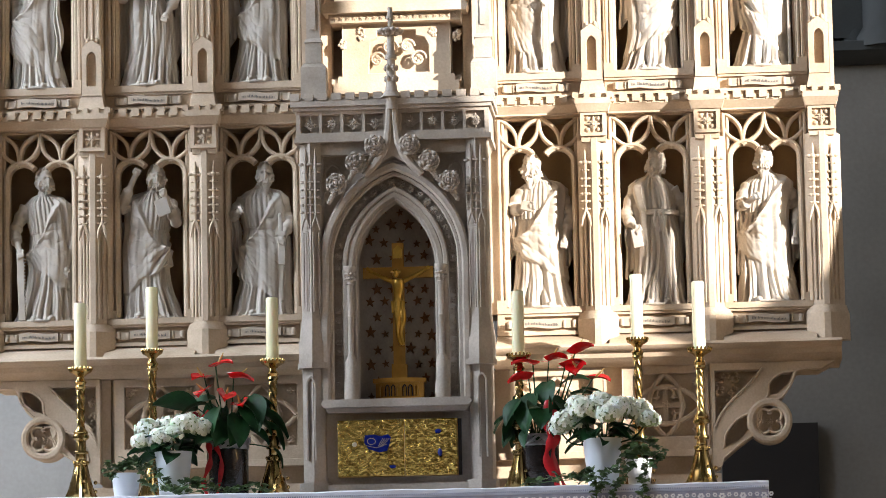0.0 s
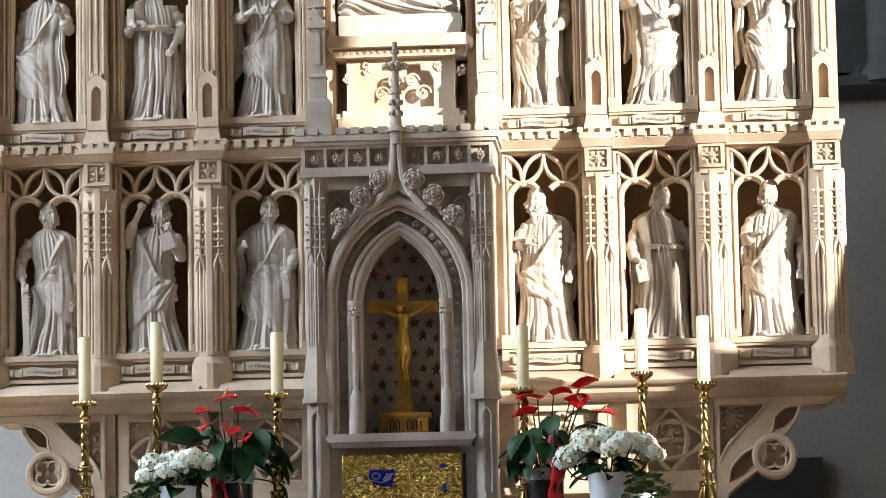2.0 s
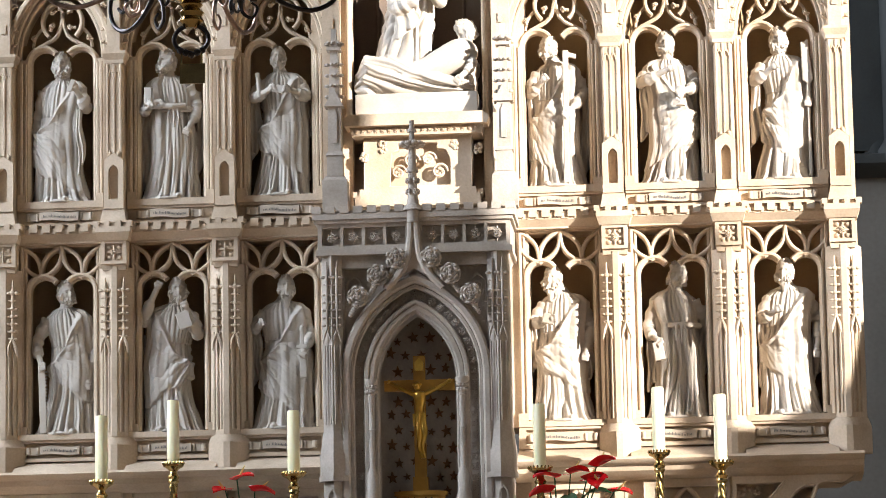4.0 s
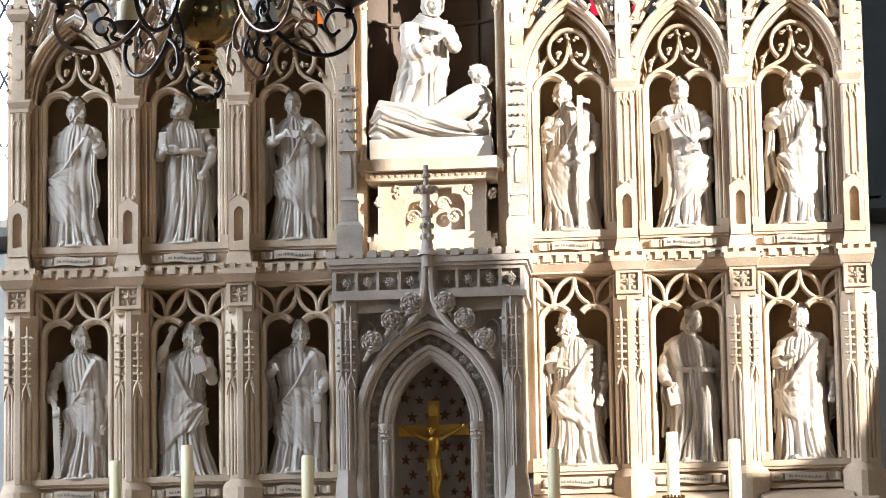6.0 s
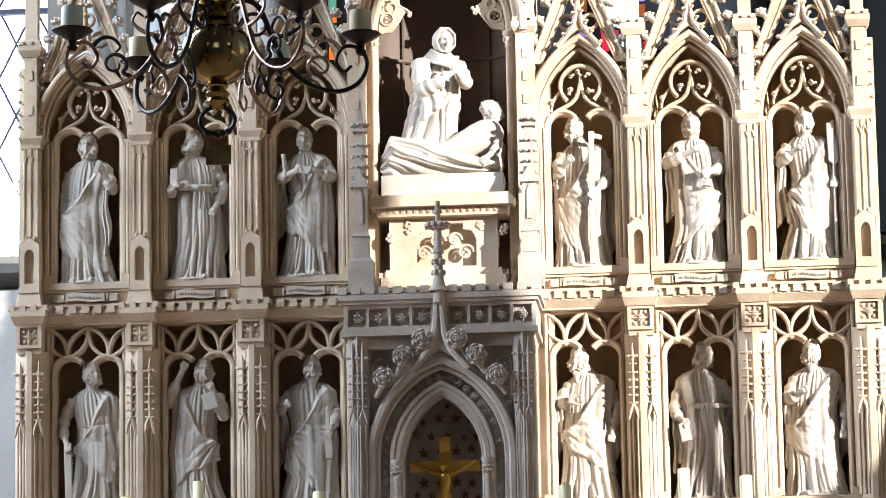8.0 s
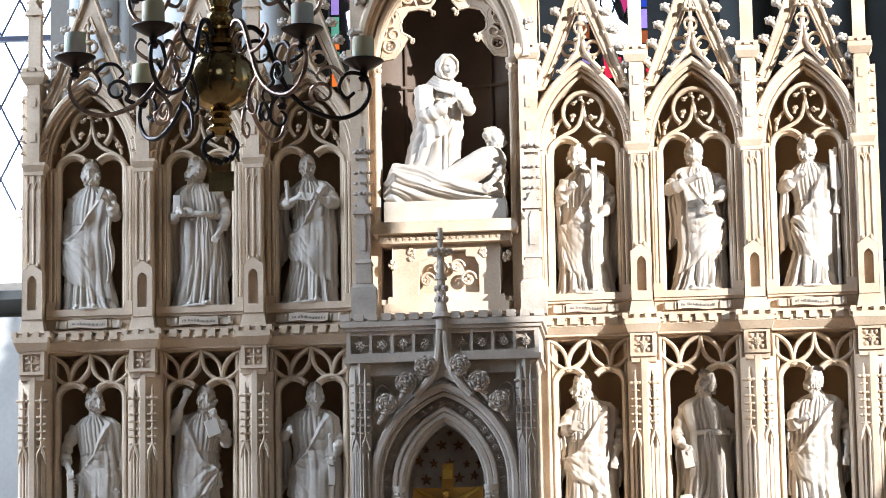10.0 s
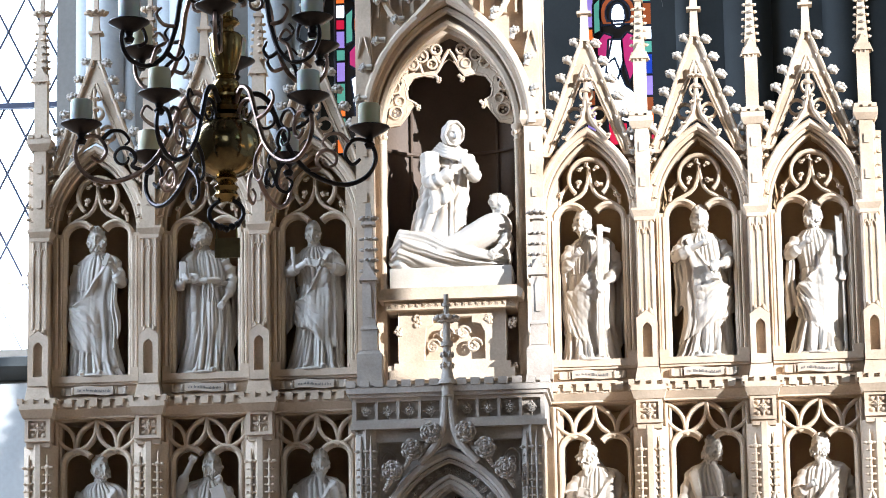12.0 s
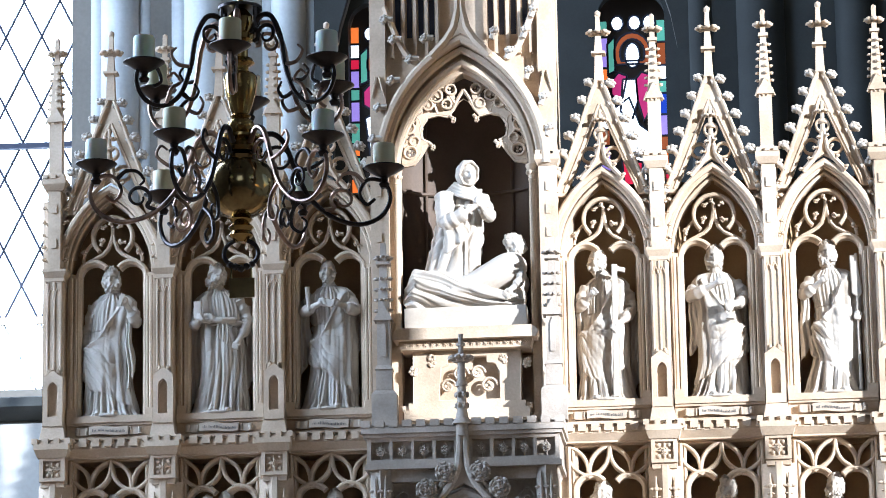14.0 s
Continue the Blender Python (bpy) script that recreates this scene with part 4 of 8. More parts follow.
    put("vine_relief", finish(leaves(5 + s, 0.05, 0.075, 7, 0.026), STONE, 60), br, (s * 1.485, 0.092, 1.475), label="carved vine leaves and grapes")
    for k in range(14):
        rnd = random.Random(k + 50 * s)
        ball_bm = ball(bmesh.new(), (0, 0, 0), 0.010, (1, 1, 1), 1)
        put("grape", finish(ball_bm, STONE, 60), br, (s * (1.445 + rnd.uniform(0, 0.03)), 0.090, 1.36 + rnd.uniform(-0.03, 0.03)))


for s in (-1, 1):
    predella(s)

# ---- centre of the upper tier ----


def centre():
    cen = put("centre_piece", finish(box(bmesh.new(), -0.43, 0.43, 0.34, 0.46, 2.80, 5.4), STONE), RET)
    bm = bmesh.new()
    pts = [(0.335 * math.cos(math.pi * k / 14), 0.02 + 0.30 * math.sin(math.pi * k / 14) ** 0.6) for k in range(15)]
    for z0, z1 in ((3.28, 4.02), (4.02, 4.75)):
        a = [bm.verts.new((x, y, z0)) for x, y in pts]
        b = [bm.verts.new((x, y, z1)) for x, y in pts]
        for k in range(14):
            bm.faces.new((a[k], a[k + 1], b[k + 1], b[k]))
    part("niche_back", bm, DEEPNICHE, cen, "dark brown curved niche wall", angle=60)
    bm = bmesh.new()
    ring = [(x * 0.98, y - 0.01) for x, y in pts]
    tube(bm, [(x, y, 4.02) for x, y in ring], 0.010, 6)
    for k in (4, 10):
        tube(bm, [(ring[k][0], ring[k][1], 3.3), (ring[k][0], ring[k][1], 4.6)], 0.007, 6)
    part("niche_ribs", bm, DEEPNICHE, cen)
    bm = bmesh.new()
    inner = arch(0.305, 4.07, 0.47, 14)
    outer = arch(0.40, 4.07, 0.63, 14)
    prism(bm, [(-0.44, 2.84), (-0.305, 2.84), (-0.305, 4.07)] + inner[1:-1] + [(0.305, 4.07), (0.305, 2.84), (0.44, 2.84), (0.44, 5.4), (-0.44, 5.4)], (), 0.0, 0.10)
    part("front_wall", bm, STONE, cen)
    bm = bmesh.new()
    mould(bm, outer, STEP(-0.03, 0.012, -0.09, 0.02, 0.012))
    mould(bm, arch(0.362, 4.07, 0.575, 14), ROLL(0.018, -0.035))
    mould(bm, arch(0.33, 4.07, 0.52, 14), STEP(-0.022, 0.012, -0.03, 0.05, 0.008))
    part("arch_moulding", bm, STONE, cen)
    # hanging openwork of the arch
    bm = bmesh.new()
    for s in (-1, 1):
        S = lambda pts: [(s * x, z) for x, z in pts]
        for path in ([(0.29, 4.12), (0.24, 4.115), (0.205, 4.16), (0.20, 4.20), (0.165, 4.215)],
                     [(0.165, 4.215), (0.20, 4.235), (0.21, 4.29), (0.175, 4.34), (0.125, 4.355)],
                     [(0.125, 4.355), (0.075, 4.345), (0.05, 4.375), (0.025, 4.43), (0.0, 4.47)],
                     [(0.29, 4.20), (0.25, 4.235), (0.21, 4.235)], [(0.24, 4.36), (0.21, 4.33), (0.20, 4.28)],
                     [(0.19, 4.43), (0.14, 4.40), (0.125, 4.355)], [(0.11, 4.50), (0.07, 4.45), (0.04, 4.40)]):
            tube(bm, [(x, 0.045, z) for x, z in S(path)], 0.009, 6)
        for x, z, r in ((0.255, 4.17, 0.03), (0.262, 4.29, 0.028), (0.235, 4.225, 0.022), (0.225, 4.385, 0.026), (0.17, 4.40, 0.024), (0.13, 4.44, 0.028), (0.08, 4.40, 0.022), (0.06, 4.47, 0.024)):
            mould(bm, [(s * x + a, z + b) for a, b in arc(0, 0, r, 0, 330, 12)], STEP(-0.005, 0.005, 0.03, 0.06, 0.003), True)
            for k in range(3):
                ball(bm, (s * x + 0.011 * math.cos(2.1 * k), 0.045, z + 0.011 * math.sin(2.1 * k)), 0.008, (1, 0.7, 1), 1)
    half = [(0.29, 4.10), (0.235, 4.11), (0.20, 4.155), (0.165, 4.205), (0.195, 4.245), (0.20, 4.29), (0.17, 4.335), (0.12, 4.345), (0.075, 4.335), (0.048, 4.37), (0.022, 4.41)]
    ring = arch(0.30, 4.07, 0.465, 14)[1:-1]
    circles = ((0.255, 4.165, 0.024), (0.252, 4.245, 0.022), (0.245, 4.315, 0.020), (0.215, 4.375, 0.022), (0.155, 4.405, 0.022), (0.115, 4.450, 0.019), (0.060, 4.435, 0.020))
    plate = prism(bmesh.new(), ring + half + [(0.0, 4.425)] + [(-x, z) for x, z in half[::-1]], [[(s * x + q, z + w) for q, w in arc(0, 0, r, 0, 330, 11)] for s in (-1, 1) for x, z, r in circles], 0.038, 0.058)
    part("pierced_plate", plate, STONE, cen, "pierced stone tracery")
    part("openwork", bm, STONE, cen, "openwork tracery of circles")
    for s in (-1, 1):
        for x, z in ((0.155, 4.205), (0.055, 4.335)):
            put("leaf_knob", CROC_S, cen, (s * x, 0.04, z), (0, 90, 0), 1.6)
    # side piers, capitals and inner shafts
    for s in (-1, 1):
        bm = bmesh.new()
        X = s * 0.395
        plan(bm, [(X - 0.042, 0.05), (X - 0.042, -0.06), (X + 0.042, -0.06), (X + 0.042, 0.05)], 2.85, 4.06)
        for z in (3.72, 3.83, 3.94):
            box(bm, X - 0.01, X + 0.01, -0.066, -0.059, z, z + 0.045)
        part("side_pier", bm, STONE, cen, bev=0.003)
        bm = bmesh.new()
        plan(bm, [(X - 0.045, 0.05), (X - 0.045, -0.065), (X + 0.045, -0.065), (X + 0.045, 0.05)], 4.06, 4.085, 1.3, X, 0)
        plan(bm, [(X - 0.058, 0.05), (X - 0.058, -0.084), (X + 0.058, -0.084), (X + 0.058, 0.05)], 4.085, 4.11)
        for k in range(3):
            box(bm, X - 0.055 + 0.042 * k, X - 0.03 + 0.042 * k, -0.0835, -0.03, 4.1102, 4.13)
        part("pier_cap", bm, STONE, cen, bev=0.002)
        bm = bmesh.new()
        lathe(bm, [(0.02, 3.28), (0.02, 3.31), (0.014, 3.33), (0.014, 4.0), (0.018, 4.005), (0.014, 4.015), (0.024, 4.06), (0.028, 4.065), (0.028, 4.08)], 12, (s * 0.318, -0.012))
        for k in range(7):
            a = math.pi * 2 * k / 7
            ball(bm, (s * 0.318 + 0.02 * math.cos(a), -0.012 + 0.02 * math.sin(a), 4.04), 0.010, (1, 1, 1.3), 1)
        part("nook_shaft", bm, STONE, cen)
        bm = bmesh.new()
        plan(bm, [(X - 0.035, 0.05), (X - 0.035, -0.05), (X + 0.035, -0.05), (X + 0.035, 0.05)], 4.13, 5.4)
        for q in (-1, 1):
            tube(bm, [(X + q * 0.03, -0.055, 4.42), (X + q * 0.008, -0.058, 4.52)], [0.003, 0.009], 5)
        part("upper_pier", bm, STONE, cen, bev=0.003)
    # ogee rising over the arch, panelled spandrels with openings
    bm = bmesh.new()
    for s in (-1, 1):
        pts = [(s * 0.14, 4.60), (s * 0.07, 4.675), (s * 0.03, 4.74), (s * 0.012, 4.82), (0.004 * s, 4.95)]
        tube(bm, [(x, -0.085, z) for x, z in pts], [0.02, 0.02, 0.019, 0.017, 0.015], 6)
        pts = [(s * (0.36 - 0.16 * k / 8 - 0.0 * k), 4.86 - 0.28 * math.sin(k / 8 * math.pi / 2)) for k in range(9)]
        tube(bm, [(x, -0.06, z) for x, z in pts], 0.016, 6)
    part("ogee_moulding", bm, STONE, cen)
    for s in (-1, 1):
        for x in (0.115, 0.165, 0.22, 0.275, 0.33):
            part("spandrel_bar", box(bmesh.new(), s * x - 0.008, s * x + 0.008, -0.03, -0.001, 4.62, 5.4), STONE, cen)
        # slots are near-black strips on the wall, the openings' dark put in colour
        for x in (0.14, 0.192, 0.247, 0.302):
            part("spandrel_slot_shade", prism(bmesh.new(), [(s * x - 0.012, 4.72), (s * x + 0.012, 4.72)] + arch(0.012, 4.92, 0.02, 4, s * x)[::-1], (), -0.004, 0.0005), LEAD, cen, "dark strip for the shade of a slit opening")
        for k, (x, z) in enumerate(((0.40, 4.22), (0.375, 4.37), (0.31, 4.50), (0.22, 4.60), (0.30, 4.70), (0.15, 4.70), (0.34, 4.80))):
            put("crocket", CROC, cen, (s * x, -0.08, z), (0, -35 if s > 0 else 35, 0 if s > 0 else 180), 1.25)
    # floor slab of the group and the base with a relief
    bm = bmesh.new()
    prism(bm, [(-0.33, 3.235), (0.33, 3.235), (0.34, 3.262), (0.31, 3.29), (-0.31, 3.29), (-0.34, 3.262)], (), -0.14, 0.30)
    part("group_slab", bm, STONE, cen, bev=0.004)
    bm = bmesh.new()
    prism(bm, [(-0.30, 3.195), (0.30, 3.195), (0.31, 3.235), (-0.31, 3.235)], (), -0.10, 0.05)
    part("flower_band", bm, STONE, cen)
    for k in range(19):
        put("band_rose", ROSE_S, cen, (-0.279 + 0.031 * k, -0.10, 3.216), scale=0.62)
    bm = bmesh.new()
    prism(bm, [(-0.25, 2.95), (0.25, 2.95), (0.25, 3.195), (-0.25, 3.195)], [[(-0.13, 2.965), (0.15, 2.965), (0.15, 3.09), (0.13, 3.13), (0.09, 3.135), (0.09, 3.165), (-0.09, 3.165), (-0.09, 3.135), (-0.12, 3.12)]], -0.05, 0.0)
    box(bm, -0.25, 0.25, 0.0002, 0.09, 2.95, 3.195)
    for w, y, z0, z1 in ((0.29, -0.09, 2.865, 2.915), (0.27, -0.07, 2.9152, 2.95)):
        part("base_step", box(bmesh.new(), -w, w, y, 0.0, z0, z1), STONE, cen, bev=0.003)
    for s in (-1, 1):
        box(bm, s * 0.275 - 0.025, s * 0.275 + 0.025, -0.06, 0.09, 2.9155, 2.94)
    part("relief_base", bm, STONE, cen, bev=0.003)
    bm = bmesh.new()
    for x, z, r in ((-0.09, 3.03, 0.037), (-0.03, 3.085, 0.04), (0.05, 3.09, 0.035), (0.10, 3.03, 0.04)):
        p = [(x + r * (1 - k / 26) * math.cos(0.42 * k), -0.035, z + r * (1 - k / 26) * math.sin(0.42 * k)) for k in range(20)]
        tube(bm, p, 0.007, 5)
        for k in range(4):
            ball(bm, (x + 0.014 * math.cos(1.6 * k), -0.035, z + 0.014 * math.sin(1.6 * k)), 0.010, (1, 0.7, 1), 1)
    part("vine_relief", bm, STONE, cen, "curled vine relief")
    for x, z in ((-0.25, 3.12), (0.28, 3.12), (-0.165, 3.15), (0.175, 3.15)):
        put("leaf_boss", finish(leaves(int(x * 100) + 40, 0.008, 0.022, 3, 0.02), STONE, 60), cen, (x, -0.045, z))


centre()


def fore_pinnacle(x):
    """A small free pinnacle on the tabernacle's shoulder."""
    fp = put("fore_pinnacle", finish(plan(bmesh.new(), [(-0.058, 0.045), (-0.058, -0.045), (0.058, -0.045), (0.058, 0.045)], 2.83, 2.975), GREY, bev=0.003), RET, (x, -0.16, 0))
    bm = bmesh.new()
    o = [(-0.036, 0.036), (-0.036, -0.036), (0.036, -0.036), (0.036, 0.036)]
    plan(bm, [(q * 1.6, w * 1.2) for q, w in o], 2.975, 2.995, 0.75)
    plan(bm, o, 2.995, 3.09)
    plan(bm, [(q * 1.15, w * 1.15) for q, w in o], 3.09, 3.11, 0.8)
    plan(bm, [(q * 0.85, w * 0.85) for q, w in o], 3.11, 3.335)
    prism(bm, [(-0.012, 3.15), (0.012, 3.15), (0.012, 3.28), (0, 3.31), (-0.012, 3.28)], (), -0.037, -0.03)
    prism(bm, [(-0.045, 3.32), (0.045, 3.32), (0, 3.40)], (), -0.045, 0.04)
    plan(bm, [(q * 0.75, w * 0.75) for q, w in o], 3.34, 3.60, 0.6)
    plan(bm, [(q * 0.9, w * 0.9) for q, w in o], 3.585, 3.60)
    plan(bm, [(q * 0.42, w * 0.42) for q, w in o], 3.60, 3.69, 0.8)
    put("spire", finish(bm, GREY, bev=0.0), fp, (x, -0.16, 0))
    bm = bmesh.new()
    for z in (3.37, 3.42, 3.47, 3.52):
        for s in (-1, 1):
            ball(bm, (s * 0.032, -0.01, z), 0.012, (1.3, 1, 0.8), 1)
            ball(bm, (s * 0.01, -0.03, z), 0.010, (1, 1.2, 0.8), 1)
    for k in range(8):
        a = math.pi / 4 * k
        ball(bm, (0.036 * math.cos(a), 0.036 * math.sin(a), 3.62), 0.014, (1, 1, 0.7), 1)
    put("crocket_cluster", finish(bm, GREY, 60), fp, (x, -0.16, 0))


for x in (-0.37, 0.41):
    fore_pinnacle(x)

# ---- tabernacle shrine ----
TY = -0.32


def tabernacle():
    tab = thing("tabernacle_shrine", (0, -0.1, 0.98), "grey stone tabernacle shrine with a pointed arch and gold door", "tabernacle")
    bm = bmesh.new()
    inner = [(-0.178, 1.425), (0.178, 1.425)] + arch(0.178, 2.03, 0.31, 12)[::-1]
    prism(bm, [(-0.40, 1.40), (0.40, 1.40), (0.40, 2.62), (-0.40, 2.62)], [inner], TY + 0.05, TY + 0.12)
    part("front_wall", bm, GREY, tab)
    bm = bmesh.new()
    box(bm, -0.40, -0.30, TY + 0.121, 0.30, 1.0, 2.62)
    box(bm, 0.30, 0.40, TY + 0.121, 0.30, 1.0, 2.62)
    box(bm, -0.40, 0.40, TY + 0.08, 0.30, 0.98, 1.395)
    box(bm, -0.299, 0.299, 0.10, 0.30, 1.396, 2.62)
    box(bm, -0.299, 0.299, TY + 0.122, 0.10, 2.40, 2.62)
    part("body", bm, GREY, tab, bev=0.003)
    bm = bmesh.new()
    pts = [(0.205 * math.cos(math.pi * k / 12), TY + 0.121 + 0.20 * math.sin(math.pi * k / 12) ** 0.8) for k in range(13)]
    a = [bm.verts.new((x, y, 1.42)) for x, y in pts]
    b = [bm.verts.new((x, y, 2.40)) for x, y in pts]
    for k in range(12):
        bm.faces.new((a[k], a[k + 1], b[k + 1], b[k]))
    back = part("niche_back", bm, GREY, tab, "grey niche wall set with bronze stars", angle=60)
    rnd = random.Random(7)
    spots = []
    for row in range(13):
        for col in range(5):
            u = -0.62 + 0.31 * col + (0.155 if row % 2 else 0)
            if abs(u) < 0.75:
                spots.append((u, 1.47 + 0.071 * row + rnd.uniform(-0.012, 0.012), rnd.choice((0.019, 0.024, 0.029)), rnd.uniform(-12, 12)))
    star = {}
    for r in (0.019, 0.024, 0.029):
        ring = [((r if k % 2 == 0 else r * 0.40) * math.cos(math.pi / 2 + math.pi * k / 5), (r if k % 2 == 0 else r * 0.40) * math.sin(math.pi / 2 + math.pi * k / 5)) for k in range(10)]
        star[r] = finish(prism(bmesh.new(), ring, (), -0.004, 0.004), STAR)
    for u, z, r, tw in spots:
        an = math.pi / 2 - u * 1.25
        x, y = 0.200 * math.cos(an), TY + 0.121 + 0.20 * abs(math.sin(an)) ** 0.8 - 0.006
        put("star", star[r], back, (x, y, z), (0, tw, -math.degrees(u * 1.0)))
    # arch mouldings, the rose band, nook shafts
    bm = bmesh.new()
    foot = 1.43
    U = lambda w, s, h: [(-w, foot)] + arch(w, s, h, 16) + [(w, foot)]
    mould(bm, U(0.322, 2.05, 0.44), STEP(-0.022, 0.018, TY - 0.02, TY + 0.06, 0.010))
    mould(bm, U(0.292, 2.05, 0.405), ROLL(0.012, TY + 0.012))
    mould(bm, U(0.228, 2.04, 0.345), ROLL(0.013, TY + 0.02))
    mould(bm, arch(0.205, 2.035, 0.325, 14), ROLL(0.018, TY + 0.03))
    mould(bm, U(0.188, 2.03, 0.315), STEP(-0.012, 0.008, TY + 0.03, TY + 0.13, 0.006))
    part("arch_moulding", bm, GREY, tab)
    path = U(0.260, 2.045, 0.375)
    fine = []
    for (x0, z0), (x1, z1) in zip(path, path[1:]):
        n = max(1, int(math.hypot(x1 - x0, z1 - z0) / 0.004))
        fine += [(x0 + (x1 - x0) * k / n, z0 + (z1 - z0) * k / n) for k in range(n)]
    step, acc, last = 0.0475, 0.02, fine[0]
    for p in fine[1:]:
        acc += math.hypot(p[0] - last[0], p[1] - last[1])
        last = p
        if acc >= step:
            acc = 0
            put("band_rose", ROSE_G, tab, (p[0], TY + 0.035, p[1]), scale=0.98)
    for s in (-1, 1):
        bm = bmesh.new()
        X, Y = s * 0.205, TY + 0.005
        lathe(bm, [(0.034, 1.43), (0.034, 1.50), (0.028, 1.515), (0.028, 1.60), (0.022, 1.615), (0.014, 1.635), (0.0145, 1.80), (0.017, 1.805), (0.0145, 1.81), (0.0145, 1.95), (0.018, 1.955), (0.014, 1.962), (0.024, 2.01), (0.030, 2.018), (0.030, 2.035)], 10, (X, Y))
        for k in range(9):
            a = 2 * math.pi * k / 9
            for z in (1.978, 1.998):
                ball(bm, (X + 0.021 * math.cos(a + z * 20), Y + 0.021 * math.sin(a + z * 20), z), 0.0095, (1, 1, 1), 1)
        part("nook_shaft", bm, GREY, tab)
    # slab, frieze, crenels
    bm = bmesh.new()
    prism(bm, [(-0.325, 1.392), (0.325, 1.392), (0.34, 1.41), (0.325, 1.428), (-0.325, 1.428), (-0.34, 1.41)], (), TY - 0.07, TY + 0.10)
    prism(bm, [(-0.31, 1.37), (0.31, 1.37), (0.322, 1.392), (-0.322, 1.392)], (), TY - 0.04, TY + 0.10)
    part("slab", bm, GREY, tab, bev=0.003)
    bm = bmesh.new()
    holes = []
    cells = []
    for s in (-1, 1):
        for k in range(4):
            c = s * (0.082 + 0.098 * k)
            cells.append(c)
            holes.append([(c - 0.042, 2.645), (c + 0.042, 2.645), (c + 0.042, 2.728), (c - 0.042, 2.728)])
    prism(bm, [(-0.437, 2.625), (0.437, 2.625), (0.437, 2.745), (-0.437, 2.745)], holes, TY - 0.02, TY + 0.01)
    box(bm, -0.437, 0.437, TY + 0.0101, 0.06, 2.625, 2.745)
    fr = part("frieze", bm, GREY, tab, "frieze of square rose panels", bev=0.0)
    for c in cells:
        put("rose", ROSE_G, fr, (c, TY - 0.002, 2.686), scale=1.15)
        bm = bmesh.new()
        for a in range(4):
            c2, s2 = math.cos(math.pi / 2 * a), math.sin(math.pi / 2 * a)
            tube(bm, [(c, TY + 0.008, 2.686), (c + c2 * 0.038, TY + 0.008, 2.686 + s2 * 0.038)], [0.012, 0.003], 5)
        part("petals", bm, GREY, fr)
    bm = bmesh.new()
    for z0, z1, w, y in ((2.60, 2.625, 0.445, -0.035), (2.745, 2.762, 0.45, -0.035), (2.762, 2.79, 0.46, -0.045)):
        part("cornice_fillet", box(bmesh.new(), -w, w, TY + y, 0.06, z0, z1 - 0.0004), GREY, tab, bev=0.004)
    prism(bm, [(-0.40, 2.545), (0.40, 2.545), (0.43, 2.60), (-0.43, 2.60)], (), TY + 0.0, 0.05)
    part("cornice", bm, GREY, tab, bev=0.004)
    cr = bmesh.new()
    box(cr, -0.452, 0.452, TY - 0.02, 0.05, 2.79, 2.806)
    part("crenel_course", cr, GREY, tab)
    CM = finish(box(bmesh.new(), -0.021, 0.021, -0.02, 0.03, 0, 0.032), GREY, bev=0.004)
    for k in range(15):
        x = -0.44 + 0.0629 * k
        if abs(x) > 0.04:
            put("merlon", CM, tab, (x, TY - 0.028, 2.7905))
    for k in range(5):
        for s in (-1, 1):
            put("merlon", CM, tab, (s * 0.44, TY + 0.06 + 0.06 * k, 2.7906), (0, 0, 90))
    # ogee hood with roses, rising into a tall finial
    bm = bmesh.new()
    for s in (-1, 1):
        pts = [(s * 0.13, 2.44), (s * 0.085, 2.485), (s * 0.05, 2.53), (s * 0.025, 2.59), (s * 0.014, 2.68), (s * 0.012, 2.77)]
        tube(bm, [(x, TY - 0.035, z) for x, z in pts], [0.016, 0.018, 0.018, 0.017, 0.016, 0.015], 8)
    prism(bm, [(-0.05, 2.50), (0, 2.53), (0.05, 2.50), (0.022, 2.60), (0.014, 2.77), (-0.014, 2.77), (-0.022, 2.60)], (), TY - 0.03, TY + 0.02)
    part("ogee_hood", bm, GREY, tab)
    bm = bmesh.new()
    o = [(0.026 * math.cos(math.pi / 4 * k + 0.39), 0.026 * math.sin(math.pi / 4 * k + 0.39)) for k in range(8)]
    sh = lambda f: [(x * f, TY - 0.035 + y * f) for x, y in o]
    plan(bm, sh(1.1), 2.74, 2.795, 1.0, 0, TY - 0.035)
    plan(bm, sh(1.9), 2.795, 2.82, 0.7, 0, TY - 0.035)
    plan(bm, sh(1.2), 2.82, 2.85, 0.85, 0, TY - 0.035)
    plan(bm, sh(0.95), 2.85, 2.97, 0.8, 0, TY - 0.035)
    plan(bm, sh(1.1), 2.97, 2.99, 1.0, 0, TY - 0.035)
    plan(bm, sh(0.75), 2.99, 3.09, 0.9, 0, TY - 0.035)
    plan(bm, sh(0.5), 3.11, 3.21, 0.9, 0, TY - 0.035)
    plan(bm, sh(0.8), 3.155, 3.168, 1.0, 0, TY - 0.035)
    for k in range(10):
        a = math.pi / 5 * k
        ball(bm, (0.046 * math.cos(a), TY - 0.035 + 0.046 * math.sin(a), 3.10), 0.017, (1, 1, 0.8), 1)
        ball(bm, (0.028 * math.cos(a), TY - 0.035 + 0.028 * math.sin(a), 3.09), 0.016, (1, 1, 0.8), 1)
    for k in range(6):
        a = math.pi / 3 * k
        for z in (2.88, 2.93):
            ball(bm, (0.025 * math.cos(a), TY - 0.035 + 0.025 * math.sin(a), z), 0.010, (1, 1, 1.6), 1)
    part("finial", bm, GREY, tab, "tall carved stone finial", angle=50)
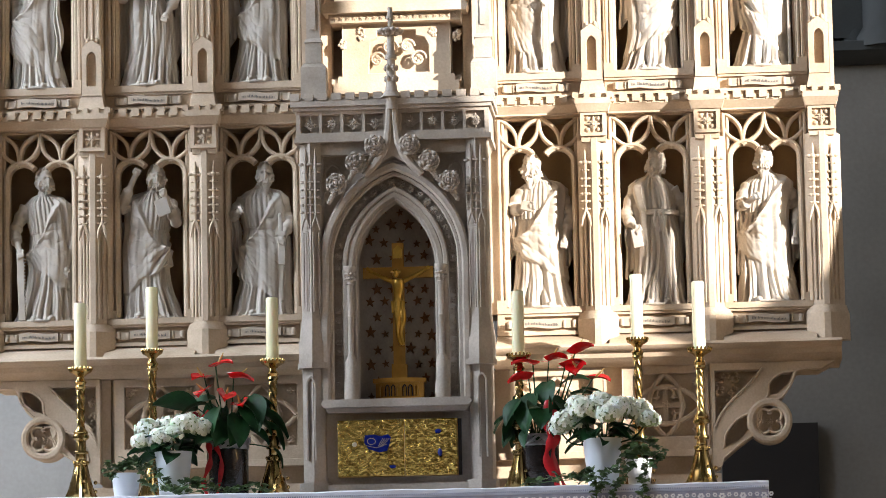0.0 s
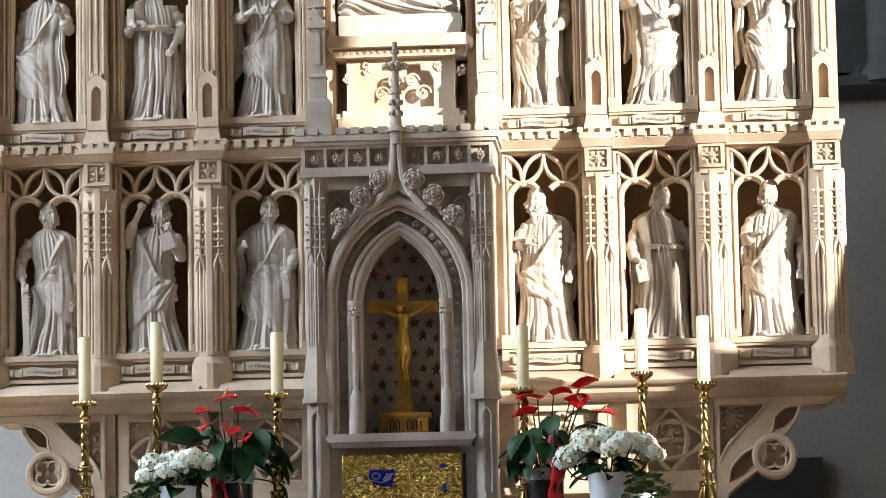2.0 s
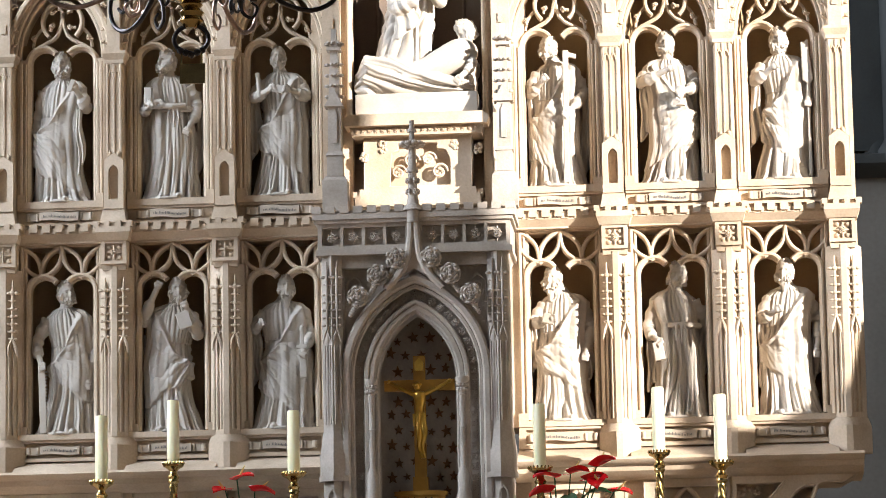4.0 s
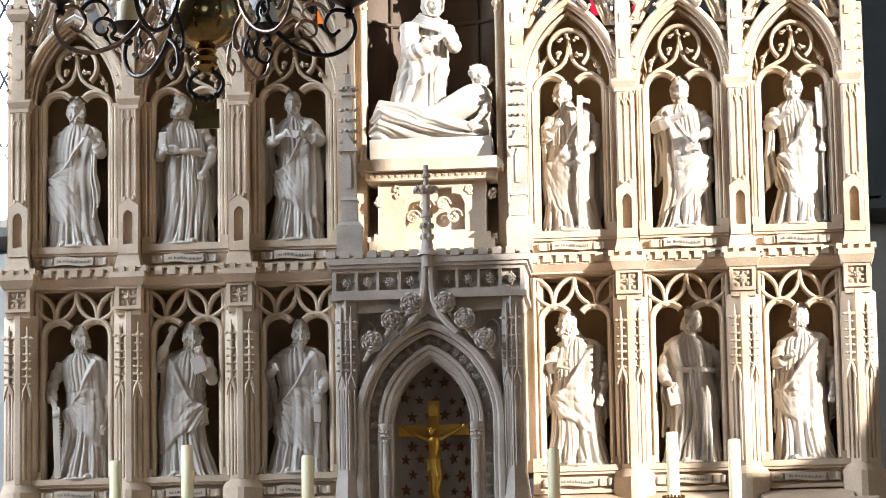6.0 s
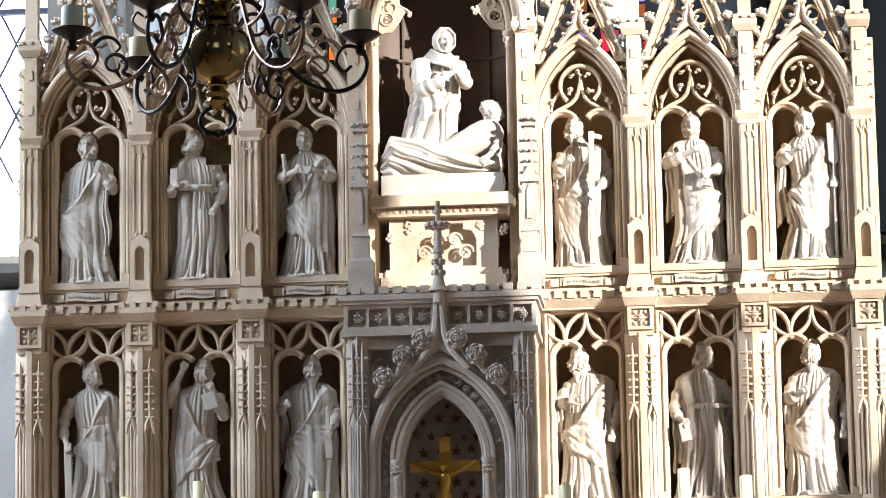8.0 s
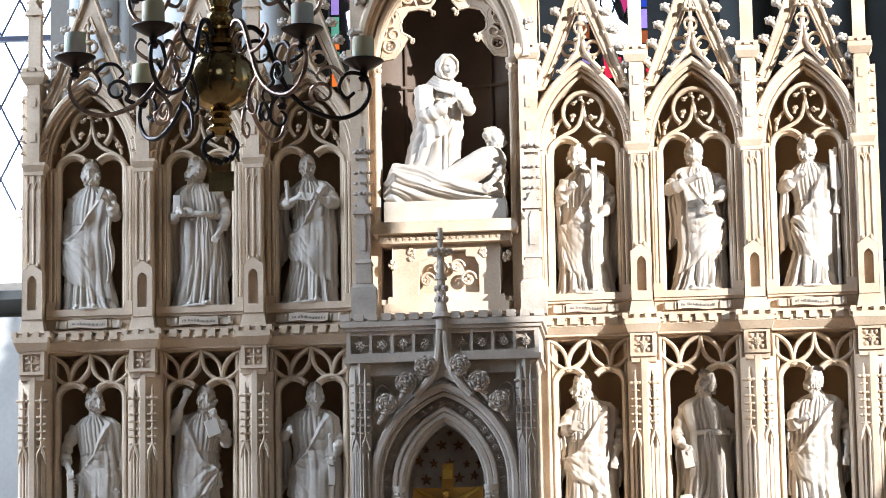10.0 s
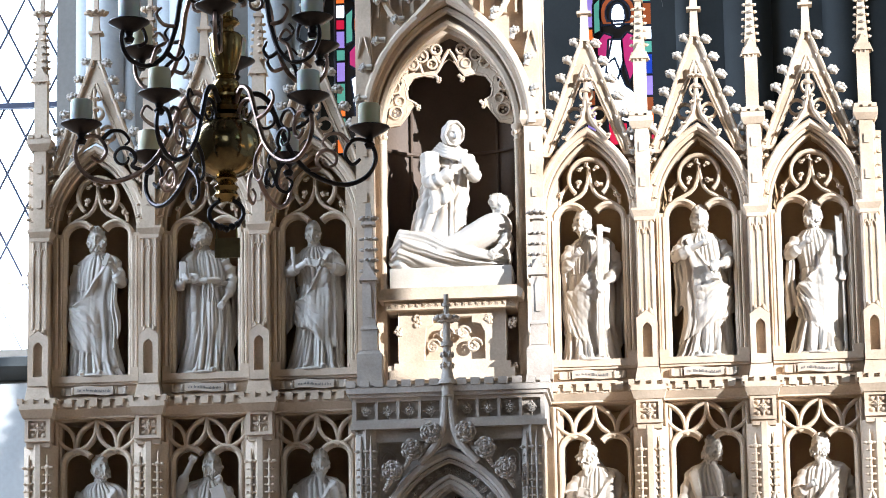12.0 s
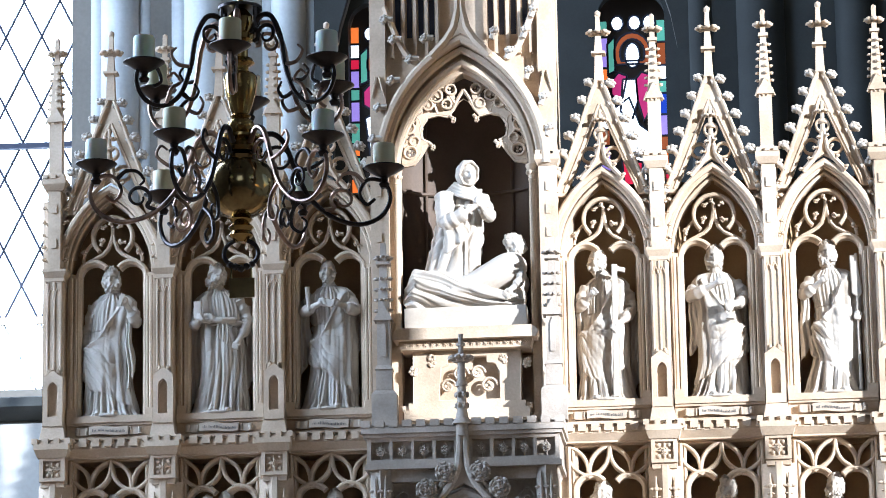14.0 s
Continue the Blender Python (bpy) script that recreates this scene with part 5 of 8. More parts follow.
    for s in (-1, 1):
        for x, z in ((0.078, 2.575), (0.165, 2.50), (0.255, 2.405)):
            put("rose_crocket", ROSE, tab, (s * x, TY - 0.05, z), scale=1.06)
            bm = bmesh.new()
            for k in range(5):
                ball(bm, (s * (x + 0.012 + 0.006 * k), TY - 0.03, z - 0.04 - 0.010 * k), 0.016 - 0.001 * k, (1, 0.8, 1), 1)
            part("leaf_stem", bm, GREY, tab)
    # blind windows in the spandrels, corner buttresses
    for s in (-1, 1):
        bm = bmesh.new()
        mould(bm, [(s * 0.245, 2.38)] + [(s * q, z) for q, z in arch(0.036, 2.46, 0.05, 6, 0.281)][:: 1] + [(s * 0.317, 2.38)], STEP(-0.005, 0.005, TY + 0.035, TY + 0.052, 0.002))
        mould(bm, [(s * q, z) for q, z in arc(0.281, 2.455, 0.018, 0, 340, 10)], STEP(-0.004, 0.004, TY + 0.038, TY + 0.052, 0.002), True)
        part("blind_window", bm, GREY, tab)
        bm = bmesh.new()
        X = s * 0.375
        d = [(X - 0.055, TY + 0.06), (X - 0.045, TY), (X, TY - 0.035), (X + 0.045, TY), (X + 0.055, TY + 0.06)]
        butt = part("buttress", plan(bm, d, 1.80, 2.60), GREY, tab, bev=0.003)
        for nm, k, dy, z0, z1, top in (("weathering", 1.25, 0.01, 1.70, 1.80, 0.82), ("offset_block", 1.28, 0.014, 1.60, 1.70, 1.0), ("corbel", 1.35, 0.03, 1.575, 1.60, 1.0), ("lower_shaft", 1.05, 0.0, 1.06, 1.575, 1.0), ("foot", 1.35, 0.03, 0.98, 1.06, 1.0)):
            part(nm, plan(bmesh.new(), [(X + (x - X) * k, y - dy) for x, y in d], z0, z1, top, X, TY + 0.03), GREY, butt, bev=0.003)
        bm = bmesh.new()
        for q in (-1, 1):
            x, y = X + q * 0.023, TY - 0.027
            for z, r in ((2.50, 0.028), (2.465, 0.017), (2.42, 0.022), (2.385, 0.022), (2.35, 0.022), (2.315, 0.022), (2.28, 0.022)):
                for w in (-1, 1):
                    ball(bm, (x + w * r * 0.6, y, z), r * 0.6, (1.0, 0.8, 0.5), 1)
            tube(bm, [(x, y, 2.57), (x, y - 0.004, 2.50), (x, y - 0.004, 2.26)], [0.003, 0.008, 0.006], 6)
            for w in (-1, 1):
                tube(bm, [(x, y - 0.006, 2.265), (x + w * 0.011, y - 0.004, 2.235), (x + w * 0.019, y, 2.20)], [0.004, 0.006, 0.003], 5)
            tube(bm, [(x + 0.012, y - 0.006 + 0.009 * q * 1.0, 1.83), (x + 0.012, y - 0.006 + 0.009 * q, 2.19)], 0.004, 5)
            tube(bm, [(x - 0.012, y - 0.006 - 0.009 * q * 1.0, 1.83), (x - 0.012, y - 0.006 - 0.009 * q, 2.19)], 0.004, 5)
        part("pinnacle_ornament", bm, GREY, tab, angle=60)
        part("keyhole_plate", box(bmesh.new(), s * 0.325 - 0.011, s * 0.325 + 0.011, TY + 0.01, TY + 0.049, 1.475, 1.535), IRON, tab, "small dark metal plate", bev=0.002)
        bm = bmesh.new()
        mould(bm, [(s * 0.385 - 0.018, 1.16), (s * 0.385 - 0.018, 1.50)] + arch(0.018, 1.50, 0.035, 5, s * 0.385)[1:-1] + [(s * 0.385 + 0.018, 1.50), (s * 0.385 + 0.018, 1.16)], STEP(-0.005, 0.005, TY - 0.036, TY - 0.015, 0.002))
        part("lancet_panel", bm, GREY, tab)
    bm = bmesh.new()
    box(bm, -0.43, 0.43, TY - 0.03, TY + 0.0795, 0.98, 1.05)
    box(bm, -0.33, 0.33, TY + 0.03, TY + 0.0796, 1.052, 1.37)
    part("plinth", bm, GREY, tab, bev=0.005)
    return tab


tabernacle()

# ---- statues ----


def interp(rows, u):
    for (a, x), (b, y) in zip(rows, rows[1:]):
        if u <= b:
            t = (u - a) / (b - a)
            t = t * t * (3 - 2 * t)
            return x + (y - x) * t
    return rows[-1][1]


WIDE = [(0, 0.122), (0.05, 0.110), (0.25, 0.096), (0.45, 0.100), (0.58, 0.094), (0.70, 0.104), (0.77, 0.102), (0.815, 0.074), (0.85, 0.036), (0.90, 0.028)]
DEEP = [(0, 0.092), (0.05, 0.082), (0.25, 0.070), (0.45, 0.074), (0.58, 0.068), (0.70, 0.070), (0.77, 0.062), (0.815, 0.05), (0.85, 0.034), (0.90, 0.028)]


def step(x, width):
    return 1 / (1 + math.exp(-max(-40, min(40, x / width))))


def robe(bm, rnd, H, sway, slant, hem, width=1.0, girt=False):
    """A draped figure without head and arms: a pleated tunic, and over it a mantle with a slanting hem."""
    nz, na = 170, 176
    off = Vector((rnd.uniform(0, 50), rnd.uniform(0, 50), rnd.uniform(0, 50)))
    k1 = rnd.choice((7.0, 7.5, 8.0))
    ph = [rnd.uniform(0, 3.14) for _ in range(5)]
    pk = 0.42 * sway
    rows = []
    for i in range(nz):
        u = 0.90 * i / (nz - 1)
        z = u * H
        a, b = interp(WIDE, u) * width, interp(DEEP, u)
        cx = sway * math.sin(math.pi * min(1, u / 0.8)) * 0.026
        grow = 0.16 + 0.84 * max(0.0, 1 - u / 0.60)
        ring = []
        for j in range(na):
            th = 2 * math.pi * j / na
            c, s = math.cos(th), math.sin(th)
            p = (th - 1.5 * math.pi + math.pi) % (2 * math.pi) - math.pi
            n1 = noise.noise(Vector((c * 1.4, s * 1.4, z * 4.5)) + off)
            n2 = noise.noise(Vector((c * 3.2, s * 3.2, z * 7)) + off)
            n3 = noise.noise(Vector((c * 2.2 + 9, s * 2.2, z * 5)) + off)
            free = math.exp(-((p - pk) / 0.40) ** 2 - ((u - 0.30) / 0.15) ** 2)
            # tunic: rounded pleats with narrow valleys, deepest at the feet
            low = abs(math.sin(k1 * p + ph[0] + 1.9 * n1 + 0.9 * sway * u * p)) ** 0.5
            low2 = abs(math.sin(2.2 * k1 * p + ph[1] + 1.8 * n2 + 1.2 * u)) ** 0.9
            tunic = (0.040 * low + 0.014 * low2) * grow * (1 - 0.8 * free)
            if girt:
                tunic -= 0.010 * math.exp(-((u - 0.60) / 0.022) ** 2)
            # mantle: from one shoulder down across the body to a slanting hem
            e = p * slant
            line = hem - 0.10 * math.sin(max(-1.5, min(1.5, e))) + 0.018 * n1 + 0.008 * math.sin(5 * p + ph[2])
            top = 0.655 + 0.19 * math.tanh(1.5 * (e - 0.15)) + 0.01 * n2
            if abs(p) > 1.9:
                top = 0.9
            if girt:
                top = 0.0 if e < 0.55 else 0.9
            over = step(u - line, 0.0028) * step(top - u, 0.004)
            # folds spread like a fan from the hip where the cloth is gathered
            fan = math.atan2((u - 0.53) * 3.0, e + 1.45)
            reach = math.hypot((u - 0.53) * 3.0, e + 1.45)
            fade = max(0.25, min(1.0, 0.72 + 1.3 * n3)) * (1 - 0.6 * free)
            sw = (0.75 * abs(math.sin(11.0 * fan + ph[3] + 1.2 * n1)) ** 0.5 + 0.40 * abs(math.sin(26 * fan + ph[4] + 1.6 * n2)) ** 0.6) * min(1.0, reach * 1.6) * math.exp(-0.22 * reach)
            side = step(e - 0.75, 0.14)
            fall = abs(math.sin(7.0 * p + ph[1] + 1.4 * n1)) ** 0.8
            mantle = 0.014 + 0.030 * sw * fade * (1 - side) + 0.027 * fall * side
            mantle += 0.010 * math.exp(-((top - u - 0.020) / 0.018) ** 2) * (0.7 + 0.5 * n2)
            gather = 0.0075 * abs(math.sin(13 * p + 5 * (u - 0.6) * p + ph[2] + n2)) if u > 0.58 else 0.0
            d = tunic * (1 - over) + (mantle + 0.25 * tunic) * over + gather * (1 - over)
            if u > 0.80:
                d *= max(0, (0.90 - u) / 0.10)
            r = d + 0.016 * free - 0.022
            ring.append(bm.verts.new((cx + c * (a + r), s * (b + r), z)))
        rows.append(ring)
    for p, q in zip(rows, rows[1:]):
        for j in range(na):
            bm.faces.new((p[j], p[(j + 1) % na], q[(j + 1) % na], q[j]))
    bm.faces.new(rows[0][::-1])
    bm.faces.new(rows[-1])


def head(bm, rnd, at, turn, beard, hair, r=0.043, tilt=0.0, hood=False):
    """A carved head that looks to -y, turned about the upright by degrees."""
    m = Matrix.Translation(at) @ Matrix.Rotation(radians(turn), 4, "Z") @ Matrix.Rotation(tilt, 4, "X")
    off = Vector((rnd.uniform(0, 50), rnd.uniform(0, 50), 0))

    def bl(x, y, z, s, st=(1, 1, 1)):
        mm = m @ Matrix.Translation((x * r, y * r, z * r)) @ Matrix.Diagonal((s * r * st[0], s * r * st[1], s * r * st[2], 1))
        bmesh.ops.create_icosphere(bm, subdivisions=2, radius=1, matrix=mm)

    def bump(x, z, cx, cz, wx, wz):
        return math.exp(-((x - cx) / wx) ** 2 - ((z - cz) / wz) ** 2)
    # one closed shell: skull, brow, sockets, nose, cheeks, mouth; locks behind the hairline
    nv, nu = 60, 72
    rows = []
    for i in range(1, nv):
        el = -math.pi / 2 + math.pi * i / nv
        ring = []
        for j in range(nu):
            az = 2 * math.pi * j / nu
            x, y, z = math.cos(az) * math.cos(el), math.sin(az) * math.cos(el), math.sin(el)
            front = step(-y - 0.25, 0.08)
            d = front * (0.40 * bump(x, z, 0, -0.12, 0.11, 0.22) + 0.10 * bump(x, z, 0, -0.28, 0.17, 0.09)
                         + 0.10 * bump(x, z, 0, 0.24, 0.55, 0.10) - 0.28 * (bump(x, z, -0.32, 0.06, 0.17, 0.11) + bump(x, z, 0.32, 0.06, 0.17, 0.11))
                         + 0.06 * (bump(x, z, -0.32, 0.04, 0.09, 0.045) + bump(x, z, 0.32, 0.04, 0.09, 0.045))
                         + 0.05 * (bump(x, z, -0.48, -0.24, 0.2, 0.18) + bump(x, z, 0.48, -0.24, 0.2, 0.18))
                         - 0.10 * bump(x, z, 0, -0.53, 0.26, 0.035) + 0.06 * bump(x, z, 0, -0.60, 0.18, 0.06) + 0.10 * bump(x, z, 0, -0.82, 0.25, 0.14))
            # hairline: over the brow, down past the ears
            wig = max(step(y + 0.22 + 0.9 * max(0, 0.2 - z), 0.07) * step(z + 0.75, 0.1), step(z - 0.60, 0.05)) * min(1.0, hair * 1.2)
            curl = abs(noise.noise(Vector((x * 4.2, y * 4.2, z * (4.2 if hair < 1.1 else 2.2))) + off))
            d += wig * (0.15 + 0.38 * curl * min(1.0, 0.3 + hair))
            if beard:
                chin = front * step(-0.36 - z - 0.25 * abs(x) + 0.9 * max(0, abs(x) - 0.35), 0.05)
                d += chin * (0.10 + 0.06 * beard + 0.7 * abs(noise.noise(Vector((x * 6, y * 6, z * 3)) + off)))
            q = m @ Vector((x * r * 0.80 * (1 + d), y * r * 0.98 * (1 + d), z * r * 1.12 * (1 + d)))
            ring.append(bm.verts.new(q))
        rows.append(ring)
    for p, q in zip(rows, rows[1:]):
        for j in range(nu):
            bm.faces.new((p[j], p[(j + 1) % nu], q[(j + 1) % nu], q[j]))
    bm.faces.new(rows[0][::-1])
    bm.faces.new(rows[-1])
    if hood:
        # a veil drawn round the face, falling on the shoulders
        ringn = 40
        veil = []
        for y, fx, fz, dz in ((-0.62, 0.86, 1.02, 0.02), (-0.72, 1.0, 1.18, 0.02), (-0.45, 1.12, 1.32, 0.03), (0.1, 1.2, 1.38, 0.02), (0.7, 1.05, 1.2, -0.05), (1.05, 0.6, 0.7, -0.1)):
            ring = []
            for k in range(ringn):
                a = 2 * math.pi * k / ringn
                w = 1 + 0.05 * math.sin(7 * a + 4 * y)
                zz = math.sin(a)
                ring.append(bm.verts.new(m @ Vector((math.cos(a) * r * fx * w, (y - 0.10 * zz) * r, (dz + zz * fz * w) * r))))
            veil.append(ring)
        for p, q in zip(veil, veil[1:]):
            for k in range(ringn):
                bm.faces.new((p[k], p[(k + 1) % ringn], q[(k + 1) % ringn], q[k]))
        for k in range(ringn):
            bm.faces.new((veil[0][(k + 1) % ringn], veil[0][k], veil[-1][k], veil[-1][(k + 1) % ringn]))
        return
    if hair > 1:
        for s in (-1, 1):
            for lock in range(3):
                tube(bm, [m @ Vector((s * r * (0.78 + 0.10 * math.sin(2.2 * k + lock) - 0.02 * k), r * (-0.28 + 0.32 * lock + 0.02 * k), r * (0.35 - 0.27 * k))) for k in range(7)], [r * w for w in (0.16, 0.24, 0.26, 0.27, 0.26, 0.22, 0.12)], 8)
    if beard:
        n = 7 + int(3 * beard)
        for k in range(n):
            f = (k / (n - 1) - 0.5) * 2
            drop = (0.55 + 0.95 * beard) * (1 - 0.35 * f * f)
            tube(bm, [m @ Vector((r * (0.50 * f * (1 - 0.45 * q) + 0.05 * math.sin(5 * q + 2 * k)), r * (-0.66 - 0.16 * math.sin(q * 2.6) + 0.22 * f * f), r * (-0.48 - drop * q))) for q in (0, 0.25, 0.5, 0.75, 1.0)], [r * w for w in (0.15, 0.19, 0.18, 0.14, 0.06)], 7)


def arm(bm, pts, r0=0.034, r1=0.024, hand=True):
    """A sleeved arm, gathered at the elbow, with a bare wrist and hand."""
    run = smooth(pts, 10)
    n = len(run)
    bare = 0.80
    rad = []
    for k in range(n):
        f = k / (n - 1)
        if f < bare:
            g = f / bare
            rad.append(r0 + (r1 - r0) * g + 0.0032 * math.sin(k * 1.55) * (0.4 + math.sin(math.pi * g)) + 0.004 * (g > 0.9))
        else:
            rad.append(0.0150 - 0.002 * (f - bare) / (1 - bare))
    tube(bm, run, rad, 14)
    if hand:
        e = run[-1]
        w = (run[-1] - run[-4]).normalized()
        s = w.cross(Vector((0, 1, 0)))
        s = s.normalized() if s.length > 0.2 else Vector((1, 0, 0))
        mm = Matrix.Translation(e + w * 0.012)
        bmesh.ops.create_icosphere(bm, subdivisions=2, radius=0.0165, matrix=mm)
        for k in range(4):
            o = s * (0.0085 * (k - 1.5)) + Vector((0, -0.003, 0))
            tube(bm, [e + o + w * 0.012, e + o + w * 0.030, e + o + w * 0.040 + Vector((0, 0.006, -0.006))], [0.0062, 0.0056, 0.0045], 6)
        tube(bm, [e + s * 0.014 + w * 0.006, e + s * 0.019 + w * 0.020 + Vector((0, -0.006, 0))], [0.006, 0.0045], 6)


def falling(bm, rnd, x, y, z0, z1, w, lean=0.0):
    """A hanging end of cloth: one fluted sheet with a stepped hem."""
    nr, nk = 22, 48
    ph = rnd.uniform(0, 6)
    rows = []
    for i in range(nr):
        f = i / (nr - 1)
        ring = []
        for k in range(nk):
            a = 2 * math.pi * k / nk
            px = math.cos(a)
            half = w * (0.42 + 0.22 * f)
            flute = 0.0085 * math.sin(px * 6.5 + ph + 0.8 * math.sin(3 * f)) * (0.4 + 0.6 * f)
            drop = z1 + (z0 - z1) * f + f * (0.045 * px * (1 if lean >= 0 else -1) + 0.012 * math.sin(px * 6.5 + ph))
            ring.append(bm.verts.new((x + lean * f + px * half + 0.004 * math.sin(9 * f + ph), y + flute + 0.0105 * math.sin(a), drop)))
        rows.append(ring)
    for p, q in zip(rows, rows[1:]):
        for k in range(nk):
            bm.faces.new((p[k], p[(k + 1) % nk], q[(k + 1) % nk], q[k]))
    bm.faces.new(rows[0][::-1])
    bm.faces.new(rows[-1])


def bar(bm, a, b, w, d):
    """A flat board from a to b."""
    a, b = Vector(a), Vector(b)
    t = (b - a).normalized()
    u = t.cross(Vector((0, 1, 0))).normalized()
    v = Vector((0, 1, 0))
    vs = [bm.verts.new(p + u * sx * w + v * sy * d) for p in (a, b) for sx, sy in ((-1, -1), (1, -1), (1, 1), (-1, 1))]
    for f in ((0, 1, 2, 3), (7, 6, 5, 4), (0, 1, 5, 4), (1, 2, 6, 5), (2, 3, 7, 6), (3, 0, 4, 7)):
        bm.faces.new([vs[i] for i in f])


def carve(name, bm, at, label, group="apostle statues", voxel=0.0028, mat=CARVED, tall=1.0):
    me = finish(bm, mat, 180)
    ob = put(name, me, None, at, scale=(1.0, 1.0, tall))
    mod = ob.modifiers.new("fuse", "REMESH")
    mod.mode, mod.voxel_size, mod.use_smooth_shade = "VOXEL", voxel, True
    return tagged(ob, label, "statue", group)


def apostle(x, z0, seed, label, sway=1, slant=1, hem=0.34, turn=0, beard=0.5, hair=0.8, right=None, left=None, extras=None, H=0.68, width=1.0, hx=0.0, falls=(), girt=False):
    rnd = random.Random(seed)
    bm = bmesh.new()
    robe(bm, rnd, H, sway, slant, hem, width, girt)
    # feet and a thin foot slab
    for s in (-1, 1):
        ball(bm, (s * 0.04 + 0.01 * sway, -0.085, 0.012), 0.02, (0.9, 1.9, 0.75), 2)
    lathe(bm, [(0.12, -0.004), (0.125, 0.002), (0.118, 0.010)], 20)
    hz = H - 0.048
    tube(bm, [(hx * 0.3, -0.002, H * 0.80), (hx, -0.012, hz - 0.02)], [0.034, 0.025], 12)
    head(bm, rnd, (hx, -0.018, hz), turn, beard, hair)
    for pts in (right, left):
        if pts:
            arm(bm, pts)
    if girt:
        for dz, rr in ((0.0, 0.0075), (0.012, 0.006)):
            tube(bm, [((0.088 * width) * math.cos(q) + 0.024 * sway, 0.068 * math.sin(q), H * 0.60 + dz - 0.006) for q in (math.pi * (1.0 + k / 12) for k in range(13))], rr, 8)
        for q in (-0.012, 0.006, 0.02):
            tube(bm, [(q + 0.02 * sway, -0.078, H * 0.60), (q * 1.6 + 0.02 * sway, -0.088, H * 0.60 - 0.04), (q * 1.3 + 0.02 * sway, -0.090, H * 0.60 - 0.085 - q)], [0.007, 0.006, 0.004], 6)
    for f in falls:
        falling(bm, rnd, *f)
    if extras:
        extras(bm, rnd)
    return carve("statue", bm, (x, 0.108, z0), label, tall=1.06)


LOW, HIGH = 1.862, 2.952
SR, SL = (-0.082, 0.0, 0.515), (0.082, 0.0, 0.515)  # shoulders


def saw(bm, rnd):
    bar(bm, (-0.095, -0.105, 0.30), (-0.085, -0.105, 0.005), 0.016, 0.005)
    for k in range(18):
        ball(bm, (-0.072, -0.105, 0.02 + 0.015 * k), 0.006, (1, 1, 0.7), 1)


def open_book(bm, rnd):
    bar(bm, (0.035, -0.12, 0.475), (0.095, -0.115, 0.495), 0.038, 0.008)


def sword_hilt(bm, rnd):
    bar(bm, (0.10, -0.10, 0.31), (0.10, -0.10, 0.43), 0.009, 0.008)
    bar(bm, (0.075, -0.10, 0.355), (0.125, -0.10, 0.355), 0.008, 0.008)
    ball(bm, (0.10, -0.10, 0.435), 0.013, (1, 1, 1.3), 1)
    bar(bm, (0.105, -0.095, 0.31), (0.105, -0.09, 0.22), 0.016, 0.012)


def thick_book(bm, rnd):
    bar(bm, (-0.085, -0.105, 0.45), (-0.03, -0.115, 0.435), 0.03, 0.014)


def hanging_book(bm, rnd):
    bar(bm, (-0.085, -0.10, 0.33), (-0.07, -0.10, 0.25), 0.024, 0.012)


def cross_staff(bm, rnd):
    bar(bm, (0.052, -0.105, 0.60), (0.046, -0.11, 0.01), 0.013, 0.011)
    bar(bm, (0.05, -0.105, 0.585), (0.10, -0.09, 0.575), 0.010, 0.010)


def chalice(bm, rnd):
    lathe(bm, [(0.024, 0.335), (0.022, 0.341), (0.007, 0.349), (0.006, 0.365), (0.012, 0.372), (0.022, 0.39), (0.025, 0.42), (0.021, 0.421)], 16, (0.055, -0.118))


def axe(bm, rnd):
    bar(bm, (0.125, -0.065, 0.62), (0.125, -0.07, 0.01), 0.007, 0.007)
    bm2 = [(0.095, 0.61), (0.125, 0.61), (0.15, 0.44), (0.13, 0.42), (0.10, 0.44)]
    prism(bm, bm2, (), -0.075, -0.058)


def small_book(bm, rnd):
    bar(bm, (-0.02, -0.125, 0.475), (0.03, -0.13, 0.465), 0.018, 0.008)


def knife(bm, rnd):
    bar(bm, (0.052, -0.12, 0.49), (0.075, -0.118, 0.545), 0.011, 0.007)


def tall_book(bm, rnd):
    bar(bm, (-0.09, -0.10, 0.42), (-0.09, -0.10, 0.50), 0.018, 0.014)
    for k in range(9):
        ball(bm, (-0.045 + 0.02 * math.cos(k), -0.095, 0.425 + 0.014 * math.sin(k)), 0.016, (1.2, 0.8, 0.8), 1)
    tube(bm, [(-0.1, -0.05, 0.425), (-0.05, -0.085, 0.42), (0.02, -0.09, 0.415), (0.08, -0.06, 0.42)], 0.014, 8)


def staff_left(bm, rnd):
    tube(bm, [(-0.095, -0.09, 0.55), (-0.085, -0.1, 0.44)], [0.012, 0.009], 8)


apostle(-1.675, LOW, 1, "pale stone statue of a bearded man leaning on a saw", 1, 1, 0.30, 35, 0.35, 0.9,
        [SR, (-0.13, -0.03, 0.41), (-0.10, -0.095, 0.315)], [SL, (0.135, 0.0, 0.40), (0.115, -0.05, 0.24)], saw, hx=0.005, falls=((0.02, 0.05, 0.1, 0.5, 0.2, 0.0),))
apostle(-1.165, LOW, 2, "pale stone statue of a man raising one hand", -1, -1, 0.26, 15, 0.55, 1.2,
        [SR, (-0.135, -0.04, 0.50), (-0.07, -0.06, 0.635)], [SL, (0.12, -0.06, 0.43), (0.075, -0.115, 0.535)], open_book, hx=0.02, falls=((-0.118, 0.02, 0.12, 0.44, 0.06, 0.01),))
